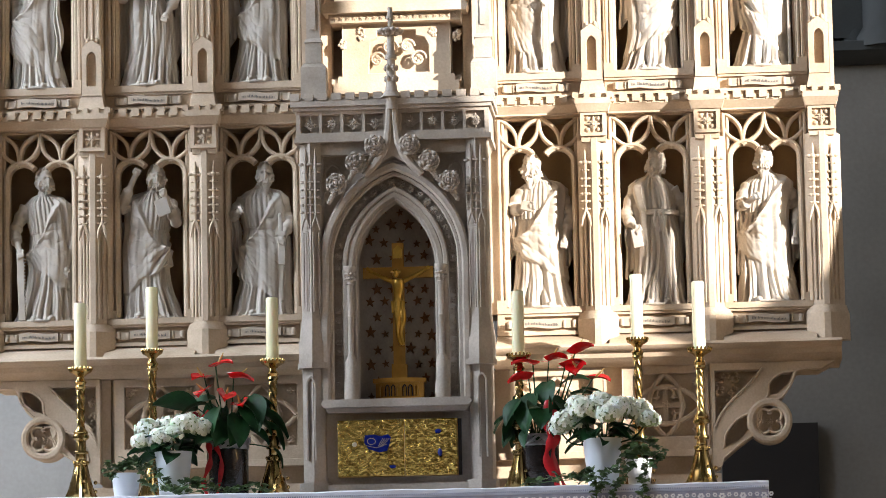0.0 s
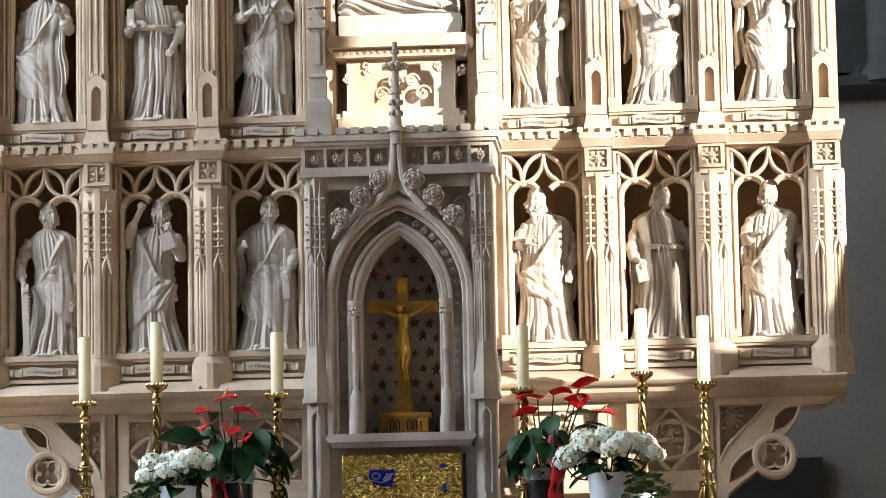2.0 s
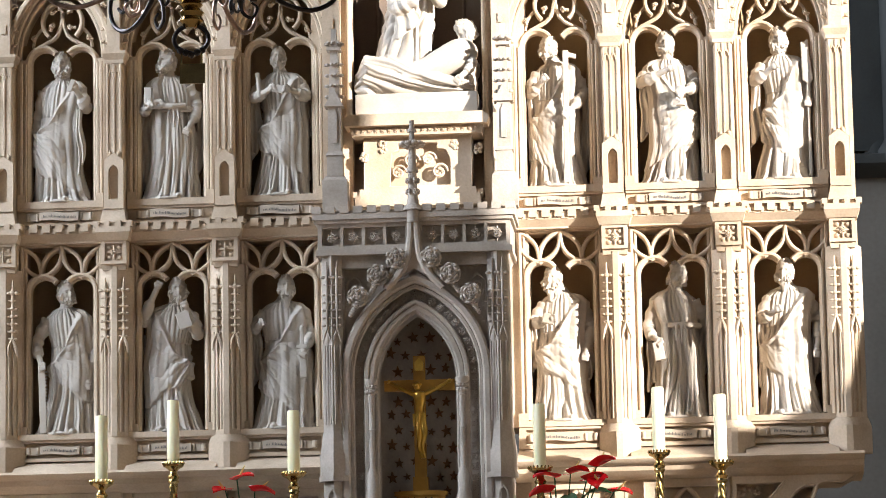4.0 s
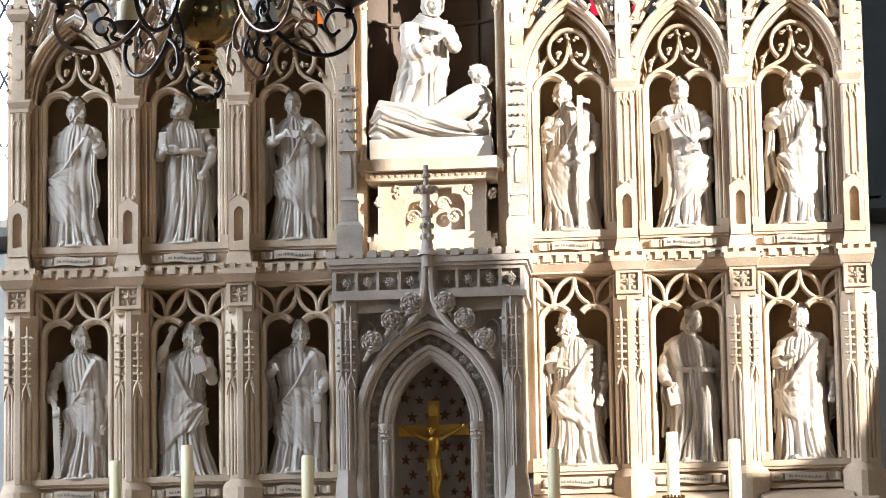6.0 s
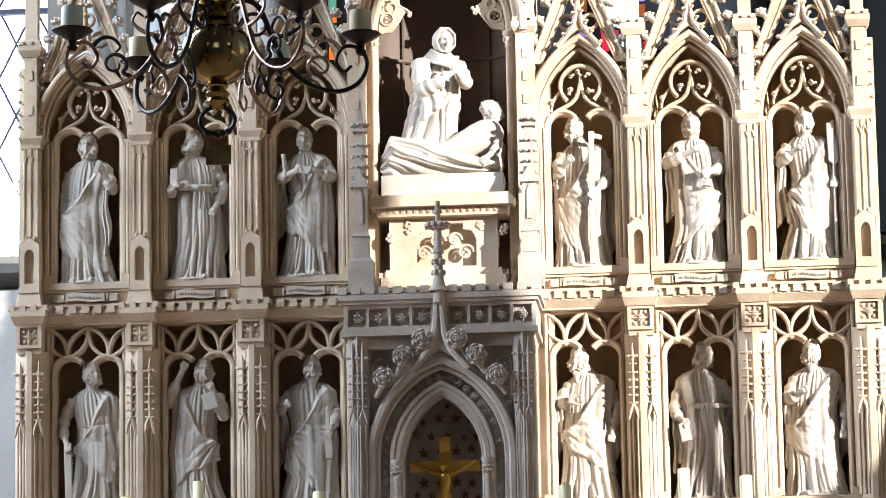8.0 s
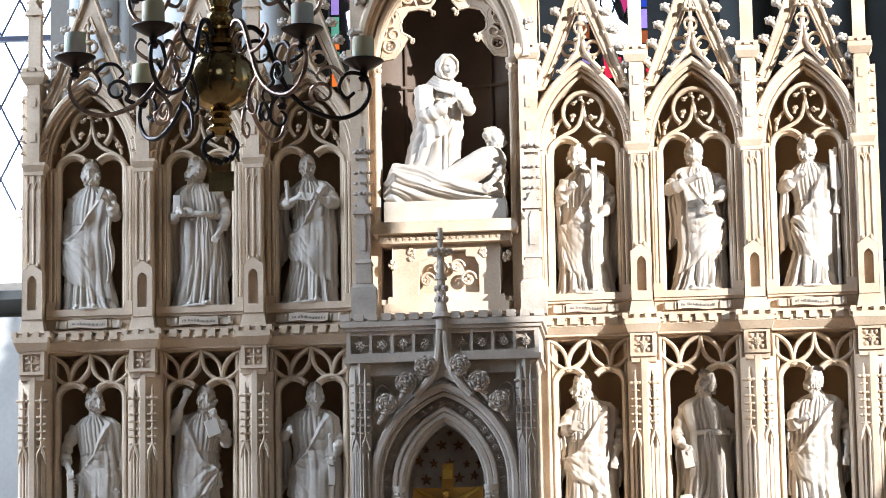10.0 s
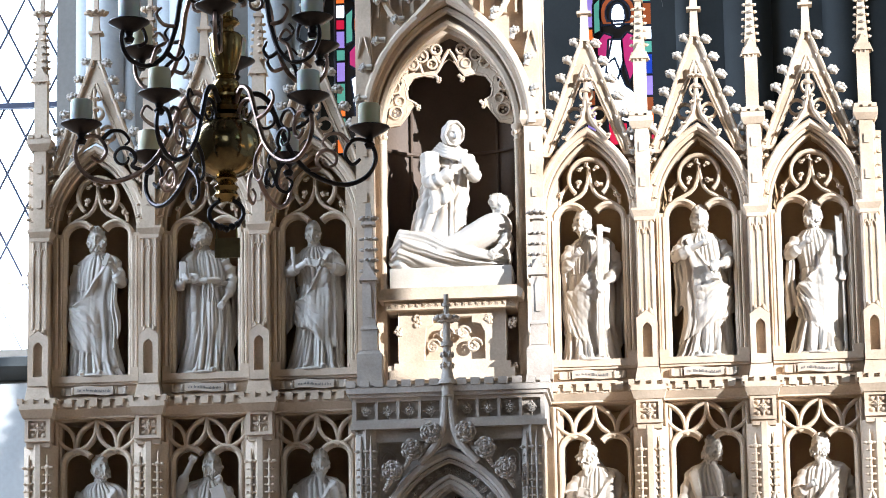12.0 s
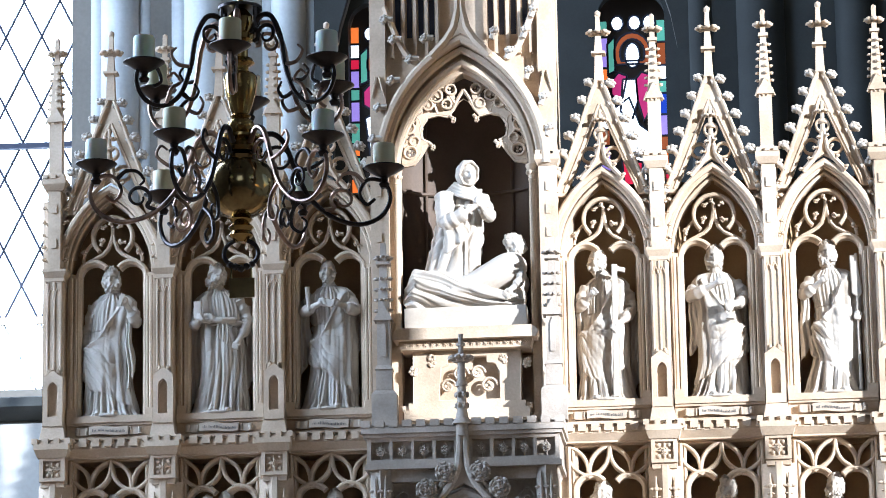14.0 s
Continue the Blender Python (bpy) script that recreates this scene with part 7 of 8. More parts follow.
def aim(way, roll=0.0):
    """Euler degrees that turn +z to a way."""
    q = Vector(way).to_track_quat("Z", "Y") @ Euler((0, 0, roll)).to_quaternion()
    return [math.degrees(a) for a in q.to_euler()]


def lay(way, roll=0.0):
    """Euler degrees that turn +x to a way, upper side up."""
    q = Vector(way).to_track_quat("X", "Z") @ Euler((roll, 0, 0)).to_quaternion()
    return [math.degrees(a) for a in q.to_euler()]


def hydrangea(x, y, heads, pot_r, pot_h, seed, label):
    rnd = random.Random(seed)
    pl = thing("hydrangea_plant", (x, y, TOP), label, "potted plant", "altar flowers")
    bm = bmesh.new()
    lathe(bm, [(pot_r * 0.72, 0.0), (pot_r * 0.74, 0.006), (pot_r * 0.98, pot_h - 0.006), (pot_r, pot_h), (pot_r * 0.93, pot_h), (pot_r * 0.9, pot_h - 0.02)], 32, wave=0.012, lobes=8)
    part("pot", bm, POT, pl, "white ruffled ceramic pot", at=(x, y, TOP))
    part("soil", lathe(bmesh.new(), [(pot_r * 0.88, pot_h - 0.03), (pot_r * 0.5, pot_h - 0.02), (0.002, pot_h - 0.018)], 16), BARK, pl, at=(x, y, TOP))
    for hx, hy, hz, r in heads:
        c = Vector((x + hx, y + hy, TOP + hz))
        bm = bmesh.new()
        tube(bm, smooth([(x + hx * 0.2, y + hy * 0.2, TOP + pot_h - 0.025), (x + hx * 0.7, y + hy * 0.7, TOP + hz * 0.75), c], 4), 0.004, 6)
        part("stalk", bm, LEAF, pl)
        hd = put("flower_head", finish(ball(bmesh.new(), (0, 0, 0), r * 0.78, (1, 1, 0.72), 2), CORE, 60), pl, c, label="round white hydrangea head")
        n = int(58 * (r / 0.07) ** 2)
        bmj = bmesh.new()
        for k in range(n):
            ph = math.acos(1 - 1.5 * (k + 0.5) / n)
            th = 2.4 * k
            w = Vector((math.sin(ph) * math.cos(th), math.sin(ph) * math.sin(th), math.cos(ph) * 0.76))
            p = c + w * r * rnd.uniform(0.84, 1.04)
            put("floret", FLORET, hd, p, aim(w + Vector((rnd.uniform(-0.3, 0.3), rnd.uniform(-0.3, 0.3), 0)), rnd.random() * 3), rnd.uniform(0.85, 1.15))
    for k in range(26):
        th = 2.4 * k + rnd.random()
        e = rnd.uniform(-0.45, 0.35)
        r0 = rnd.uniform(0.02, 0.07)
        p = (x + r0 * math.cos(th), y + r0 * math.sin(th), TOP + pot_h + rnd.uniform(-0.01, 0.07))
        put("leaf", BIGLEAF if k % 3 else MIDLEAF, pl, p, lay((math.cos(th), math.sin(th), e), rnd.uniform(-0.5, 0.5)), rnd.uniform(0.6, 0.85))


hydrangea(-0.955, -0.72, [(-0.105, -0.02, 0.305, 0.062), (-0.03, 0.03, 0.315, 0.06), (-0.045, -0.07, 0.262, 0.058), (0.06, -0.05, 0.318, 0.068), (0.125, -0.01, 0.300, 0.062), (-0.13, -0.06, 0.25, 0.05), (0.01, -0.08, 0.275, 0.05)],
          0.083, 0.205, 3, "white hydrangea in a white pot on the altar")
hydrangea(0.925, -0.74, [(-0.15, -0.03, 0.290, 0.068), (-0.075, -0.07, 0.335, 0.068), (0.0, -0.03, 0.365, 0.07), (0.075, -0.05, 0.340, 0.07), (0.15, -0.01, 0.330, 0.07), (0.20, -0.04, 0.290, 0.058), (-0.10, 0.02, 0.365, 0.06), (0.03, -0.10, 0.310, 0.06), (0.11, 0.05, 0.355, 0.06), (-0.19, 0.0, 0.265, 0.05)],
          0.086, 0.215, 5, "large white hydrangea in a white pot on the altar")


def spathe():
    """A glossy heart-shaped flower leaf along +x."""
    bm = bmesh.new()
    n = 12
    rows = []
    for i in range(n + 1):
        u = i / n
        w = 0.048 * math.sin(math.pi * (u * 0.86 + 0.14)) ** 0.8 * (1.05 - 0.35 * u)
        back = 0.018 * (1 - u) ** 3
        rows.append([bm.verts.new((0.088 * u - back * abs(s) * 1.6, s * w, 0.010 * math.sin(u * 3.1) + 0.012 * s * s)) for s in (-1, -0.66, -0.33, 0, 0.33, 0.66, 1)])
    for a, b in zip(rows, rows[1:]):
        for j in range(6):
            bm.faces.new((a[j], a[j + 1], b[j + 1], b[j]))
    geom = bmesh.ops.extrude_face_region(bm, geom=bm.faces[:])["geom"]
    bmesh.ops.translate(bm, vec=(0, 0, -0.0014), verts=[g for g in geom if isinstance(g, bmesh.types.BMVert)])
    return finish(bm, RED, 60)


SPATHE = spathe()
SPIKE = finish(tube(bmesh.new(), [(0.012, 0, 0.008), (0.03, 0, 0.03), (0.05, 0, 0.055)], [0.005, 0.005, 0.002], 8), SPADIX, 60)


def anthurium(x, y, r, h, flowers, leaves_, seed, label):
    rnd = random.Random(seed)
    pl = thing("anthurium_plant", (x, y, TOP), label, "potted plant", "altar flowers")
    part("vase", lathe(bmesh.new(), [(r * 0.95, 0), (r, 0.008), (r, h), (r * 0.9, h)], 28, (0, 0)), BARK, pl, "dark glossy cylindrical vase", at=(x, y, TOP))
    bm = bmesh.new()
    for k in range(13):
        ph = rnd.random() * 6.28
        tube(bm, [(x + (r * 1.04 + 0.006 * math.sin(5 * a + ph)) * math.cos(a), y + (r * 1.04 + 0.006 * math.sin(5 * a + ph)) * math.sin(a), TOP + h + 0.028 + 0.024 * math.sin(3 * a + ph)) for a in (6.3 * q / 30 for q in range(31))], 0.004, 5)
    part("wicker_wreath", bm, WICKER, pl, "grey wicker wreath on the rim")
    for fx, fy, fz, a, e in flowers:
        tip = Vector((x + fx, y + fy, TOP + fz))
        bm = tube(bmesh.new(), smooth([(x + fx * 0.15, y + fy * 0.15, TOP + h), (x + fx * 0.6, y + fy * 0.6, TOP + (h + fz) * 0.5), tip], 5), 0.0032, 6)
        st = part("flower_stem", bm, LEAF, pl)
        w = lay((math.cos(a) * math.cos(e), math.sin(a) * math.cos(e), math.sin(e)), rnd.uniform(-0.4, 0.4))
        put("spathe", SPATHE, st, tip, w, rnd.uniform(0.95, 1.15), "glossy red heart-shaped spathe")
        put("spadix", SPIKE, st, tip, w)
    for k in range(16):
        a = 2.4 * k
        leaves_ = leaves_ + [(0.09 * math.cos(a), 0.06 * math.sin(a) - 0.03, h + 0.05 + rnd.uniform(0, 0.16), a, rnd.uniform(-0.9, 0.1), rnd.uniform(0.6, 0.95))]
    for fx, fy, fz, a, e, s in leaves_:
        tip = Vector((x + fx, y + fy, TOP + fz))
        bm = tube(bmesh.new(), smooth([(x + fx * 0.15, y + fy * 0.15, TOP + h), (x + fx * 0.5, y + fy * 0.5, TOP + (h + fz) * 0.55), tip], 5), 0.003, 6)
        st = part("leaf_stem", bm, LEAF, pl)
        put("leaf", BIGLEAF, st, tip, lay((math.cos(a) * math.cos(e), math.sin(a) * math.cos(e), math.sin(e)), rnd.uniform(-0.7, 0.7)), s)


F = -math.pi / 2
anthurium(-0.725, -0.62, 0.088, 0.215, [(-0.05, -0.02, 0.585, -0.3, 0.1), (-0.10, -0.03, 0.535, F - 0.6, -0.2), (0.03, -0.03, 0.53, 0.0, -0.2), (-0.09, -0.04, 0.475, F - 0.3, -0.4), (0.0, -0.05, 0.46, F, -0.5), (0.06, -0.06, 0.415, F + 0.3, -0.3), (-0.12, 0.0, 0.37, F, -0.6)],
          [(-0.13, -0.03, 0.40, math.pi, 0.25, 1.15), (-0.11, -0.05, 0.33, math.pi + 0.4, -0.1, 1.1), (0.10, -0.02, 0.45, F + 0.4, -0.9, 1.1), (0.12, -0.03, 0.38, 0.2, -0.5, 1.1), (0.05, -0.07, 0.36, F, -0.8, 1.0), (-0.03, -0.08, 0.40, F - 0.4, -0.9, 1.0), (0.15, -0.02, 0.33, 0.3, -0.7, 0.9), (-0.05, -0.03, 0.44, math.pi, -0.2, 0.8), (0.19, 0.0, 0.22, 0.2, -0.9, 0.6)],
          8, "red anthuriums in a dark vase with a wicker rim")
anthurium(0.645, -0.58, 0.085, 0.20, [(-0.02, -0.03, 0.56, math.pi, 0.0), (0.05, -0.02, 0.575, 0.3, 0.1), (0.165, -0.02, 0.605, -0.2, 0.3), (-0.04, -0.04, 0.495, math.pi, -0.2), (0.17, -0.04, 0.545, F, -0.6), (0.24, -0.03, 0.49, -0.3, -0.2), (0.12, -0.02, 0.545, 0.2, 0.1)],
          [(-0.02, -0.05, 0.43, F - 0.5, -1.0, 1.15), (0.07, -0.06, 0.42, F + 0.2, -1.1, 1.15), (-0.08, -0.02, 0.36, math.pi, -0.5, 0.9), (0.14, -0.02, 0.42, 0.1, 0.0, 0.9), (0.19, 0.0, 0.45, 0.2, -0.3, 0.9), (0.04, -0.04, 0.48, F, -0.8, 0.9), (-0.09, 0.02, 0.30, math.pi + 0.3, -0.8, 0.7), (0.10, 0.02, 0.47, 0.5, 0.4, 0.8)],
          9, "red anthuriums in a dark vase behind the hydrangea")


def ribbon(pts, w, label):
    bm = bmesh.new()
    run = smooth(pts, 8)
    tube(bm, run, [w * (0.7 + 0.3 * math.sin(k * 0.8)) for k in range(len(run))], 6, 0.25)
    tagged(part("ribbon", bm, RIBBON, None, angle=60), label, "ribbon", "flower ribbons")


ribbon([(0.70, -0.70, 1.37), (0.67, -0.72, 1.30), (0.70, -0.73, 1.20), (0.68, -0.72, 1.12), (0.73, -0.73, 0.985)], 0.02, "bright red ribbon hanging from the flower vase")
ribbon([(0.72, -0.71, 1.33), (0.73, -0.73, 1.22), (0.71, -0.74, 1.12), (0.76, -0.73, 0.985)], 0.016, "bright red ribbon hanging from the flower vase")
ribbon([(-0.80, -0.72, 1.22), (-0.79, -0.74, 1.14), (-0.82, -0.74, 1.05), (-0.80, -0.75, 0.985)], 0.014, "red ribbon tied round the dark vase")
ribbon([(-0.77, -0.72, 1.21), (-0.74, -0.74, 1.13), (-0.76, -0.75, 0.985)], 0.012, "red ribbon tied round the dark vase")


def ivy(name, runs, seed, label, pot=None):
    rnd = random.Random(seed)
    iv = thing(name, runs[0][0], label, "ivy", "altar ivy")
    if pot:
        x, y, r, h = pot
        part("pot", lathe(bmesh.new(), [(r * 0.75, 0), (r, h), (r * 0.92, h), (r * 0.9, h - 0.015)], 24), POT, iv, "small white pot", at=(x, y, TOP))
    for run in runs:
        pts = smooth(run, 7)
        vine = part("tendril", tube(bmesh.new(), pts, 0.002, 5), IVY, iv)
        for k, p in enumerate(pts):
            for _ in range(2):
                a, e = rnd.uniform(0, 6.28), rnd.uniform(-0.3, 0.9)
                w = Vector((math.cos(a), math.sin(a) - 0.4, math.sin(e)))
                put("leaf", IVYLEAF, vine, p + Vector((rnd.uniform(-0.012, 0.012), rnd.uniform(-0.01, 0.005), rnd.uniform(0.0, 0.02))), lay(w, rnd.uniform(-0.8, 0.8)), rnd.uniform(0.6, 1.15))


T0 = TOP + 0.012
ivy("ivy_plant", [[(-1.19, -0.62, 1.11), (-1.25, -0.66, 1.13), (-1.23, -0.70, 1.06)], [(-1.19, -0.62, 1.12), (-1.12, -0.7, 1.13), (-1.08, -0.74, 1.07), (-1.02, -0.80, T0)],
                  [(-1.17, -0.62, 1.12), (-1.06, -0.72, 1.12), (-0.99, -0.8, 1.05), (-0.92, -0.86, T0), (-0.80, -0.88, T0 + 0.01), (-0.68, -0.86, T0)], [(-1.0, -0.84, T0 + 0.02), (-0.93, -0.93, T0 + 0.01), (-0.88, -0.98, T0 - 0.01)],
                  [(-0.70, -0.82, T0), (-0.60, -0.84, T0 + 0.015), (-0.52, -0.84, T0)], [(-1.2, -0.62, 1.12), (-1.16, -0.67, 1.15), (-1.10, -0.66, 1.14)], [(-0.90, -0.85, T0 + 0.03), (-0.83, -0.84, T0 + 0.04), (-0.75, -0.82, T0 + 0.02)]],
    11, "trailing green ivy in a small white pot", (-1.185, -0.6, 0.065, 0.125))
ivy("ivy_plant", [[(1.06, -0.72, 1.18), (1.12, -0.78, 1.17), (1.18, -0.84, 1.12), (1.15, -0.90, 1.06)], [(1.03, -0.76, 1.14), (1.06, -0.86, 1.08), (1.02, -0.94, T0 + 0.02), (0.98, -1.015, 0.96), (0.97, -1.03, 0.88)],
                  [(1.08, -0.78, 1.14), (1.12, -0.88, 1.08), (1.11, -0.96, T0 + 0.02), (1.10, -1.02, 0.95), (1.09, -1.03, 0.86)], [(0.82, -0.86, T0), (0.86, -0.93, T0 + 0.02), (0.90, -1.01, 0.97), (0.90, -1.03, 0.89)],
                  [(0.60, -0.84, T0), (0.70, -0.88, T0 + 0.015), (0.80, -0.90, T0 + 0.02), (0.88, -0.92, T0 + 0.05)], [(1.06, -0.76, 1.13), (1.0, -0.86, 1.06), (0.93, -0.95, T0 + 0.02), (0.92, -1.02, 0.95)],
                  [(1.02, -0.84, 1.10), (1.08, -0.9, 1.13), (1.14, -0.92, 1.10)]],
    12, "trailing green ivy hanging over the altar edge", (1.08, -0.66, 0.06, 0.13))


def gold_door():
    """The two-leaved gold relief front of the tabernacle."""
    gd = thing("tabernacle_door", (0, TY - 0.03, 1.083), "hammered gold double door with blue enamel inlays", "tabernacle door")
    y = TY - 0.035
    for a, b in ((-0.268, 0.030), (0.033, 0.268)):
        bm = bmesh.new()
        nx, nz = int((b - a) / 0.0036), 70
        rows = []
        for i in range(nx + 1):
            col = []
            for j in range(nz + 1):
                x, z = a + (b - a) * i / nx, 1.083 + 0.253 * j / nz
                e = 1.0 if 0 < i < nx and 0 < j < nz else 0.0
                v = Vector((x * 34, z * 46, 3))
                d = 0.006 * abs(noise.noise(v)) + 0.005 * abs(noise.noise(v * 2.3)) + 0.0025 * noise.noise(v * 5)
                col.append(bm.verts.new((x, y - e * d * 1.3, z)))
            rows.append(col)
        for p, q in zip(rows, rows[1:]):
            for j in range(nz):
                bm.faces.new((p[j], q[j], q[j + 1], p[j + 1]))
        leaf = part("door_leaf", bm, GOLD, gd, angle=70)
        part("door_board", box(bmesh.new(), a, b, y + 0.0004, TY + 0.0295, 1.083, 1.336), GILTWOOD, leaf)
    bm = bmesh.new()
    ring = [(-0.145, 1.265), (-0.10, 1.268), (-0.075, 1.26), (-0.04, 1.268), (-0.028, 1.255), (-0.035, 1.225), (-0.045, 1.195), (-0.08, 1.188), (-0.13, 1.205), (-0.148, 1.235)]
    prism(bm, ring, (), y - 0.018, y)
    part("enamel_plaque", bm, ENAMEL, gd, "deep blue enamel plaque", bev=0.003)
    bm = bmesh.new()
    tube(bm, [(-0.115 + 0.018 * math.cos(a), y - 0.02, 1.238 + 0.014 * math.sin(a)) for a in (6.3 * k / 14 for k in range(15))], 0.0012, 5)
    for k in range(4):
        tube(bm, [(-0.085 + 0.006 * k, y - 0.02, 1.215), (-0.065 + 0.01 * k, y - 0.02, 1.25)], 0.0012, 5)
    tube(bm, [(-0.14, y - 0.02, 1.22), (-0.09, y - 0.02, 1.208), (-0.045, y - 0.02, 1.225)], 0.001, 5)
    part("plaque_lines", bm, SCROLL, gd, "fine pale engraved lines")
    for x, z, rx, rz, m in ((0.183, 1.278, 0.016, 0.011, ENAMEL), (0.19, 1.183, 0.011, 0.018, ENAMEL), (-0.022, 1.124, 0.016, 0.008, ENAMEL), (-0.192, 1.226, 0.011, 0.011, SCROLL)):
        part("inlaid_stone", ball(bmesh.new(), (x, y - 0.010, z), 1.0, (rx, 0.008, rz), 2), m, gd, "polished inlaid stone" if m is SCROLL else "small blue inlaid stone")
    part("shadow_gap", box(bmesh.new(), 0.27, 0.285, TY + 0.0, TY + 0.0298, 1.083, 1.336), IRON, gd)


gold_door()

# ---- chandelier ----


def chandelier(cx, cy, cz):
    """Two tiers of scrolled arms round a turned brass stem with a large ball."""
    ch = thing("chandelier", (cx, cy, cz - 0.3), "two-tier wrought chandelier with a brass ball and pillar candles", "chandelier")
    P = lambda r, a, z: (cx + r * math.cos(a), cy + r * math.sin(a), cz + z)
    at = (cx, cy, cz)
    bm = bmesh.new()
    lathe(bm, [(0.126 * math.sin(math.pi * k / 28) + 0.002, -0.118 * math.cos(math.pi * k / 28)) for k in range(29)], 40)
    lathe(bm, [(0.085, 0.085), (0.092, 0.10), (0.06, 0.115), (0.045, 0.12)], 32)
    part("ball", bm, OLDBRASS, ch, "large reflecting brass ball", at=at, angle=60)
    bm = bmesh.new()
    lathe(bm, [(0.02, -0.205), (0.03, -0.195), (0.045, -0.18), (0.036, -0.165), (0.046, -0.15), (0.03, -0.135), (0.042, -0.122), (0.03, -0.112)], 24)
    part("bottom_knop", bm, BRASS, ch, at=at)
    bm = bmesh.new()
    tube(bm, [(0.062 * math.cos(a), 0, -0.245 + 0.05 * math.sin(a)) for a in (6.3 * k / 20 - 1.0 for k in range(19))], 0.008, 8)
    for k in range(5):
        ball(bm, (-0.04 + 0.02 * k, 0, -0.285 - 0.008 * (2 - abs(k - 2))), 0.014, (1, 1, 1), 1)
    part("ring", bm, IRON, ch, at=at)
    part("name_plate", box(bmesh.new(), -0.042, 0.048, -0.004, 0.004, -0.405, -0.335), OLDBRASS, ch, "small brass plate on two wires", at=at, bev=0.003)
    for s in (-1, 1):
        part("wire", tube(bmesh.new(), [(s * 0.036, 0, -0.29), (s * 0.036, 0, -0.34)], 0.003, 5), BRASS, ch, at=at)
    bm = bmesh.new()
    lathe(bm, [(0.045, 0.115), (0.075, 0.12), (0.08, 0.135), (0.06, 0.14), (0.055, 0.165), (0.08, 0.172), (0.08, 0.182), (0.04, 0.187), (0.035, 0.195), (0.05, 0.215), (0.048, 0.235), (0.03, 0.25), (0.038, 0.257), (0.03, 0.265),
               (0.04, 0.29), (0.056, 0.345), (0.062, 0.40), (0.052, 0.415), (0.03, 0.42), (0.03, 0.44), (0.052, 0.455), (0.045, 0.47), (0.028, 0.475), (0.028, 0.53), (0.05, 0.54), (0.05, 0.56), (0.03, 0.565), (0.045, 0.60), (0.045, 0.63), (0.02, 0.66), (0.012, 0.67), (0.012, 1.2)], 28)
    part("turned_stem", bm, BRASS, ch, "turned brass baluster stem", at=at, angle=60)
    bm = bmesh.new()
    for k in range(6):
        a = math.pi / 3 * k + 0.5
        tube(bm, [(0.07 * math.cos(a), 0.07 * math.sin(a), 0.57), (0.07 * math.cos(a), 0.07 * math.sin(a), 0.66)], 0.007, 6)
        ball(bm, (0.07 * math.cos(a), 0.07 * math.sin(a), 0.57), 0.012, (1, 1, 1), 1)
    lathe(bm, [(0.08, 0.655), (0.08, 0.665)], 20)
    part("rod_crown", bm, IRON, ch, at=at)

    def scroll(a, pts, r, mat, taper=0.6):
        run = smooth([P(q, a, z) for q, z in pts], 7)
        n = len(run)
        return tube(bmesh.new(), run, [r * (1 - (1 - taper) * k / n) for k in range(n)], 8), mat

    def spiral(c, r, a0, turns, n=14):
        return [(c[0] + r * (1 - 0.62 * k / n) * math.cos(a0 + turns * 6.28 * k / n), c[1] + r * (1 - 0.62 * k / n) * math.sin(a0 + turns * 6.28 * k / n)) for k in range(n + 1)]

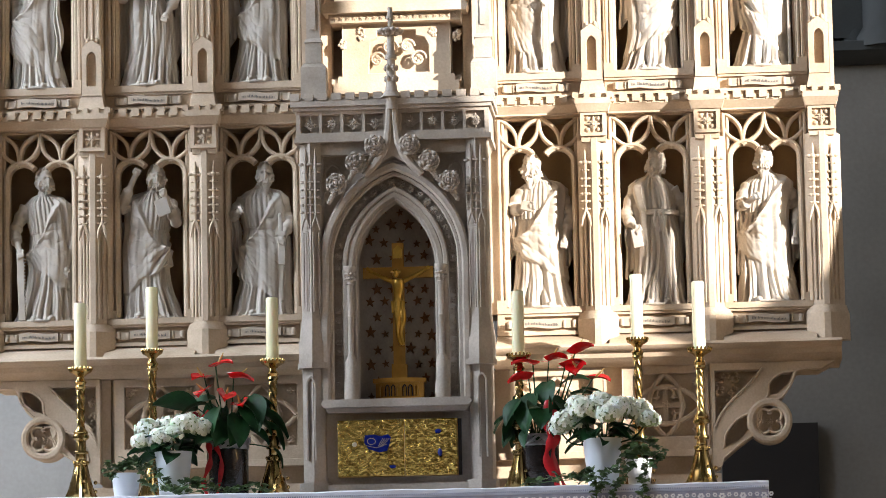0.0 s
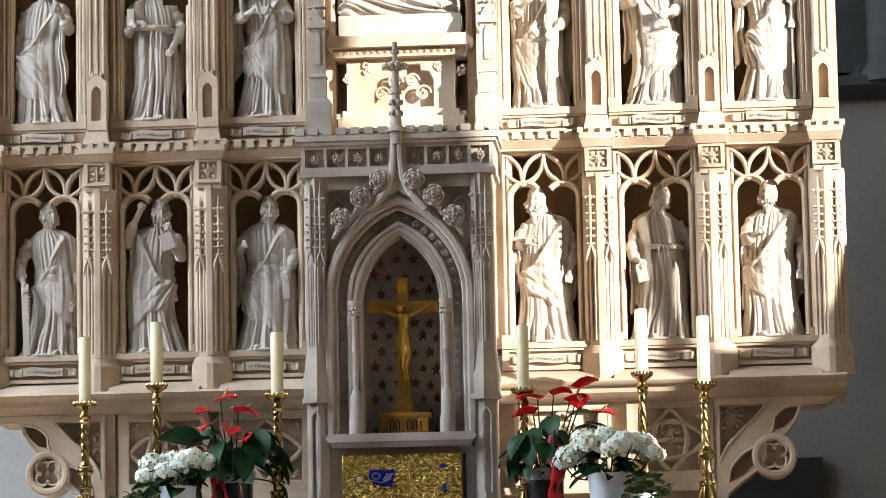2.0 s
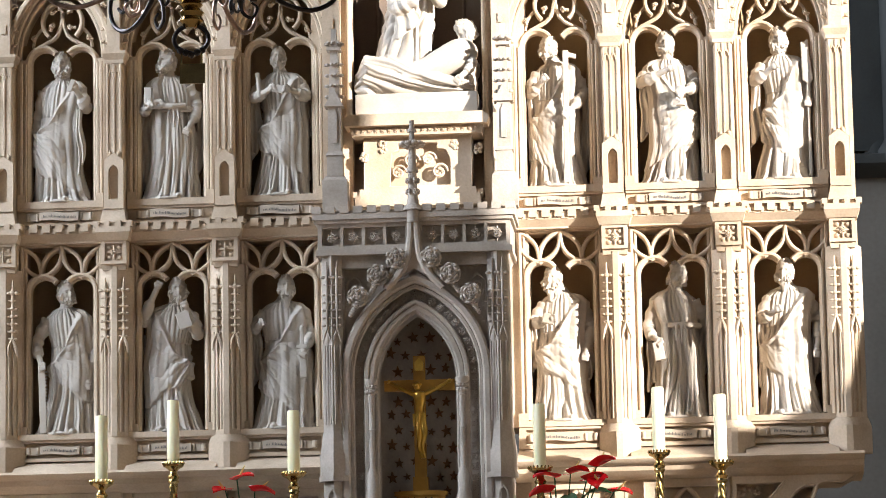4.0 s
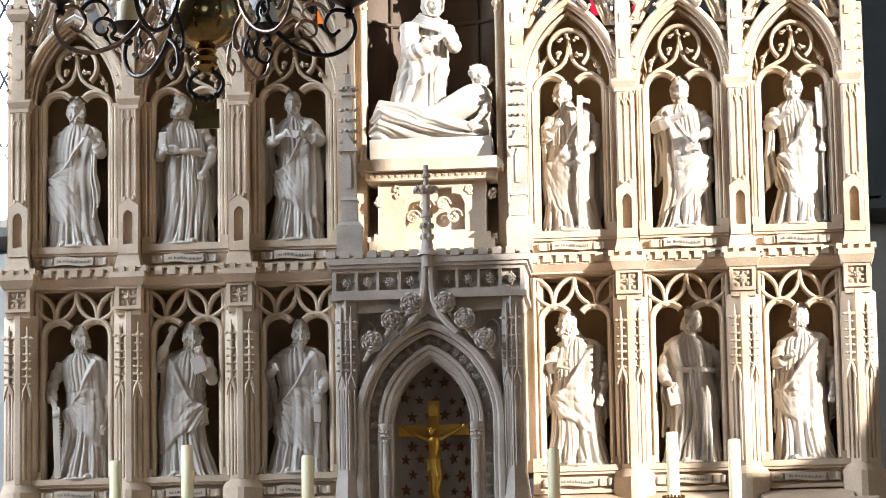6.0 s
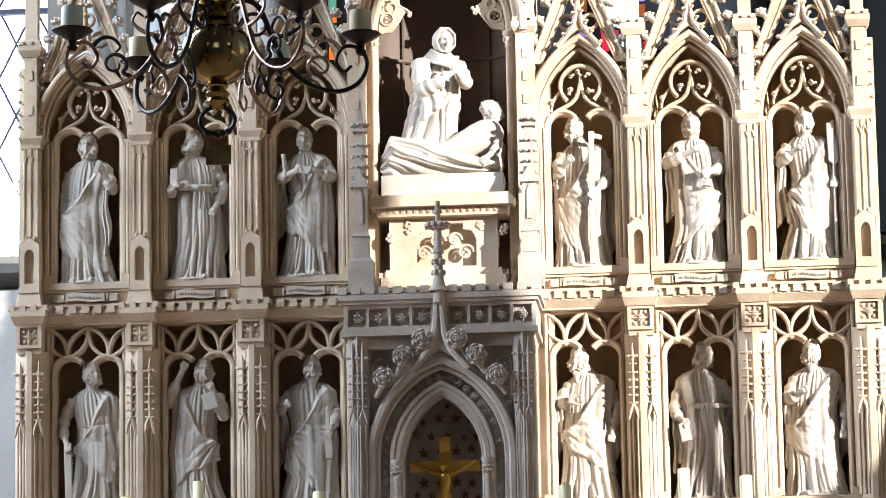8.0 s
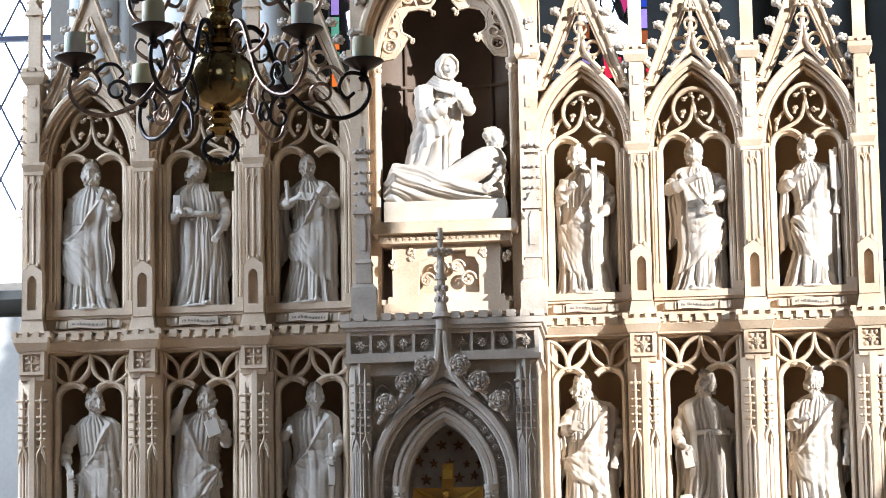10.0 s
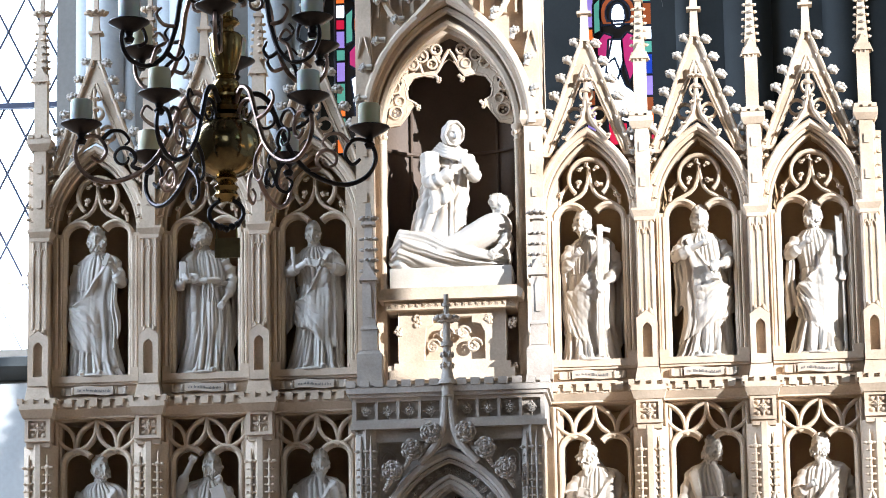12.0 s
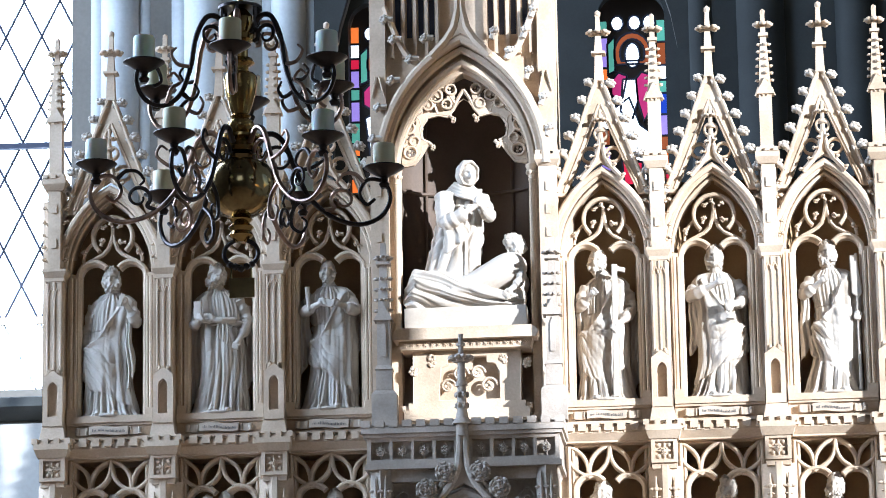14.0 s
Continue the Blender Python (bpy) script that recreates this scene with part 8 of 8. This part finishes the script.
    def tier(R, z, angles, runs, height, mats):
        for i, a in enumerate(angles):
            bm, _ = scroll(a, runs[0], 0.0105, IRON)
            armo = part("arm", bm, mats[i % 2], ch, "scrolled wrought arm")
            for k, run in enumerate(runs[1:]):
                bm, _ = scroll(a, run, 0.0085, IRON, 0.45)
                part("scroll", bm, mats[(i + k) % 2], armo)
            p = P(R, a, z)
            bm = bmesh.new()
            lathe(bm, [(0.012, -0.075), (0.02, -0.06), (0.012, -0.05), (0.016, -0.035), (0.03, -0.028), (0.066, -0.006), (0.074, 0.0), (0.072, 0.004), (0.04, -0.004)], 24)
            part("drip_pan", bm, IRON, armo, "shallow metal drip pan", at=p)
            cd = tagged(put("candle", finish(lathe(bmesh.new(), [(0.0385, -0.003), (0.040, 0.004), (0.0395, height * (0.9 + 0.03 * (i % 3))), (0.036, height), (0.02, height - 0.006)], 24), GREENWAX if i % 2 else WAX, 60), None, p), "thick pale pillar candle on the chandelier", "candle", "chandelier candles")

    low = [[(0.06, 0.15), (0.10, 0.195), (0.15, 0.17), (0.19, 0.08), (0.24, -0.03), (0.32, -0.105), (0.42, -0.135), (0.50, -0.105), (0.535, -0.04), (0.515, 0.02), (0.455, 0.03), (0.425, -0.02), (0.45, -0.06), (0.48, -0.04)],
           [(0.06, 0.11)] + spiral((0.135, 0.10), 0.055, 3.6, -1.2), [(0.30, -0.09)] + spiral((0.365, -0.045), 0.045, 3.9, -1.15),
           [(0.20, 0.06), (0.26, 0.075), (0.30, 0.11), (0.285, 0.145), (0.26, 0.13)], [(0.44, 0.02), (0.41, 0.05), (0.37, 0.05), (0.345, 0.02), (0.36, 0.0)],
           [(0.24, -0.03), (0.19, -0.075), (0.18, -0.14), (0.215, -0.165), (0.235, -0.13), (0.215, -0.11)]]
    tier(0.514, 0.075, [radians(12 + 60 * k) for k in range(6)], low, 0.088, (IRON, COPPER))
    up = [[(0.05, 0.56), (0.085, 0.615), (0.135, 0.61), (0.175, 0.53), (0.195, 0.42), (0.235, 0.315), (0.30, 0.265), (0.37, 0.28), (0.405, 0.345), (0.385, 0.405), (0.33, 0.405), (0.31, 0.355), (0.34, 0.33)],
          [(0.06, 0.53)] + spiral((0.115, 0.545), 0.042, 3.4, -1.15), [(0.20, 0.42), (0.245, 0.425), (0.27, 0.46), (0.25, 0.485)], [(0.235, 0.32), (0.19, 0.30), (0.165, 0.33), (0.18, 0.36)],
          [(0.29, 0.27), (0.27, 0.33), (0.235, 0.36), (0.26, 0.39), (0.285, 0.37)]]
    tier(0.375, 0.415, [radians(33 + 60 * k) for k in range(6)], up, 0.095, (COPPER, IRON))


chandelier(-0.467, -4.0, 3.037)
part("chandelier_rod", lathe(bmesh.new(), [(0.012, 4.24), (0.012, 14.0)], 8, (-0.467, -4.0)), IRON, None)
tagged(bpy.data.objects["chandelier_rod"], "thin iron rod that carries the chandelier", "rod")
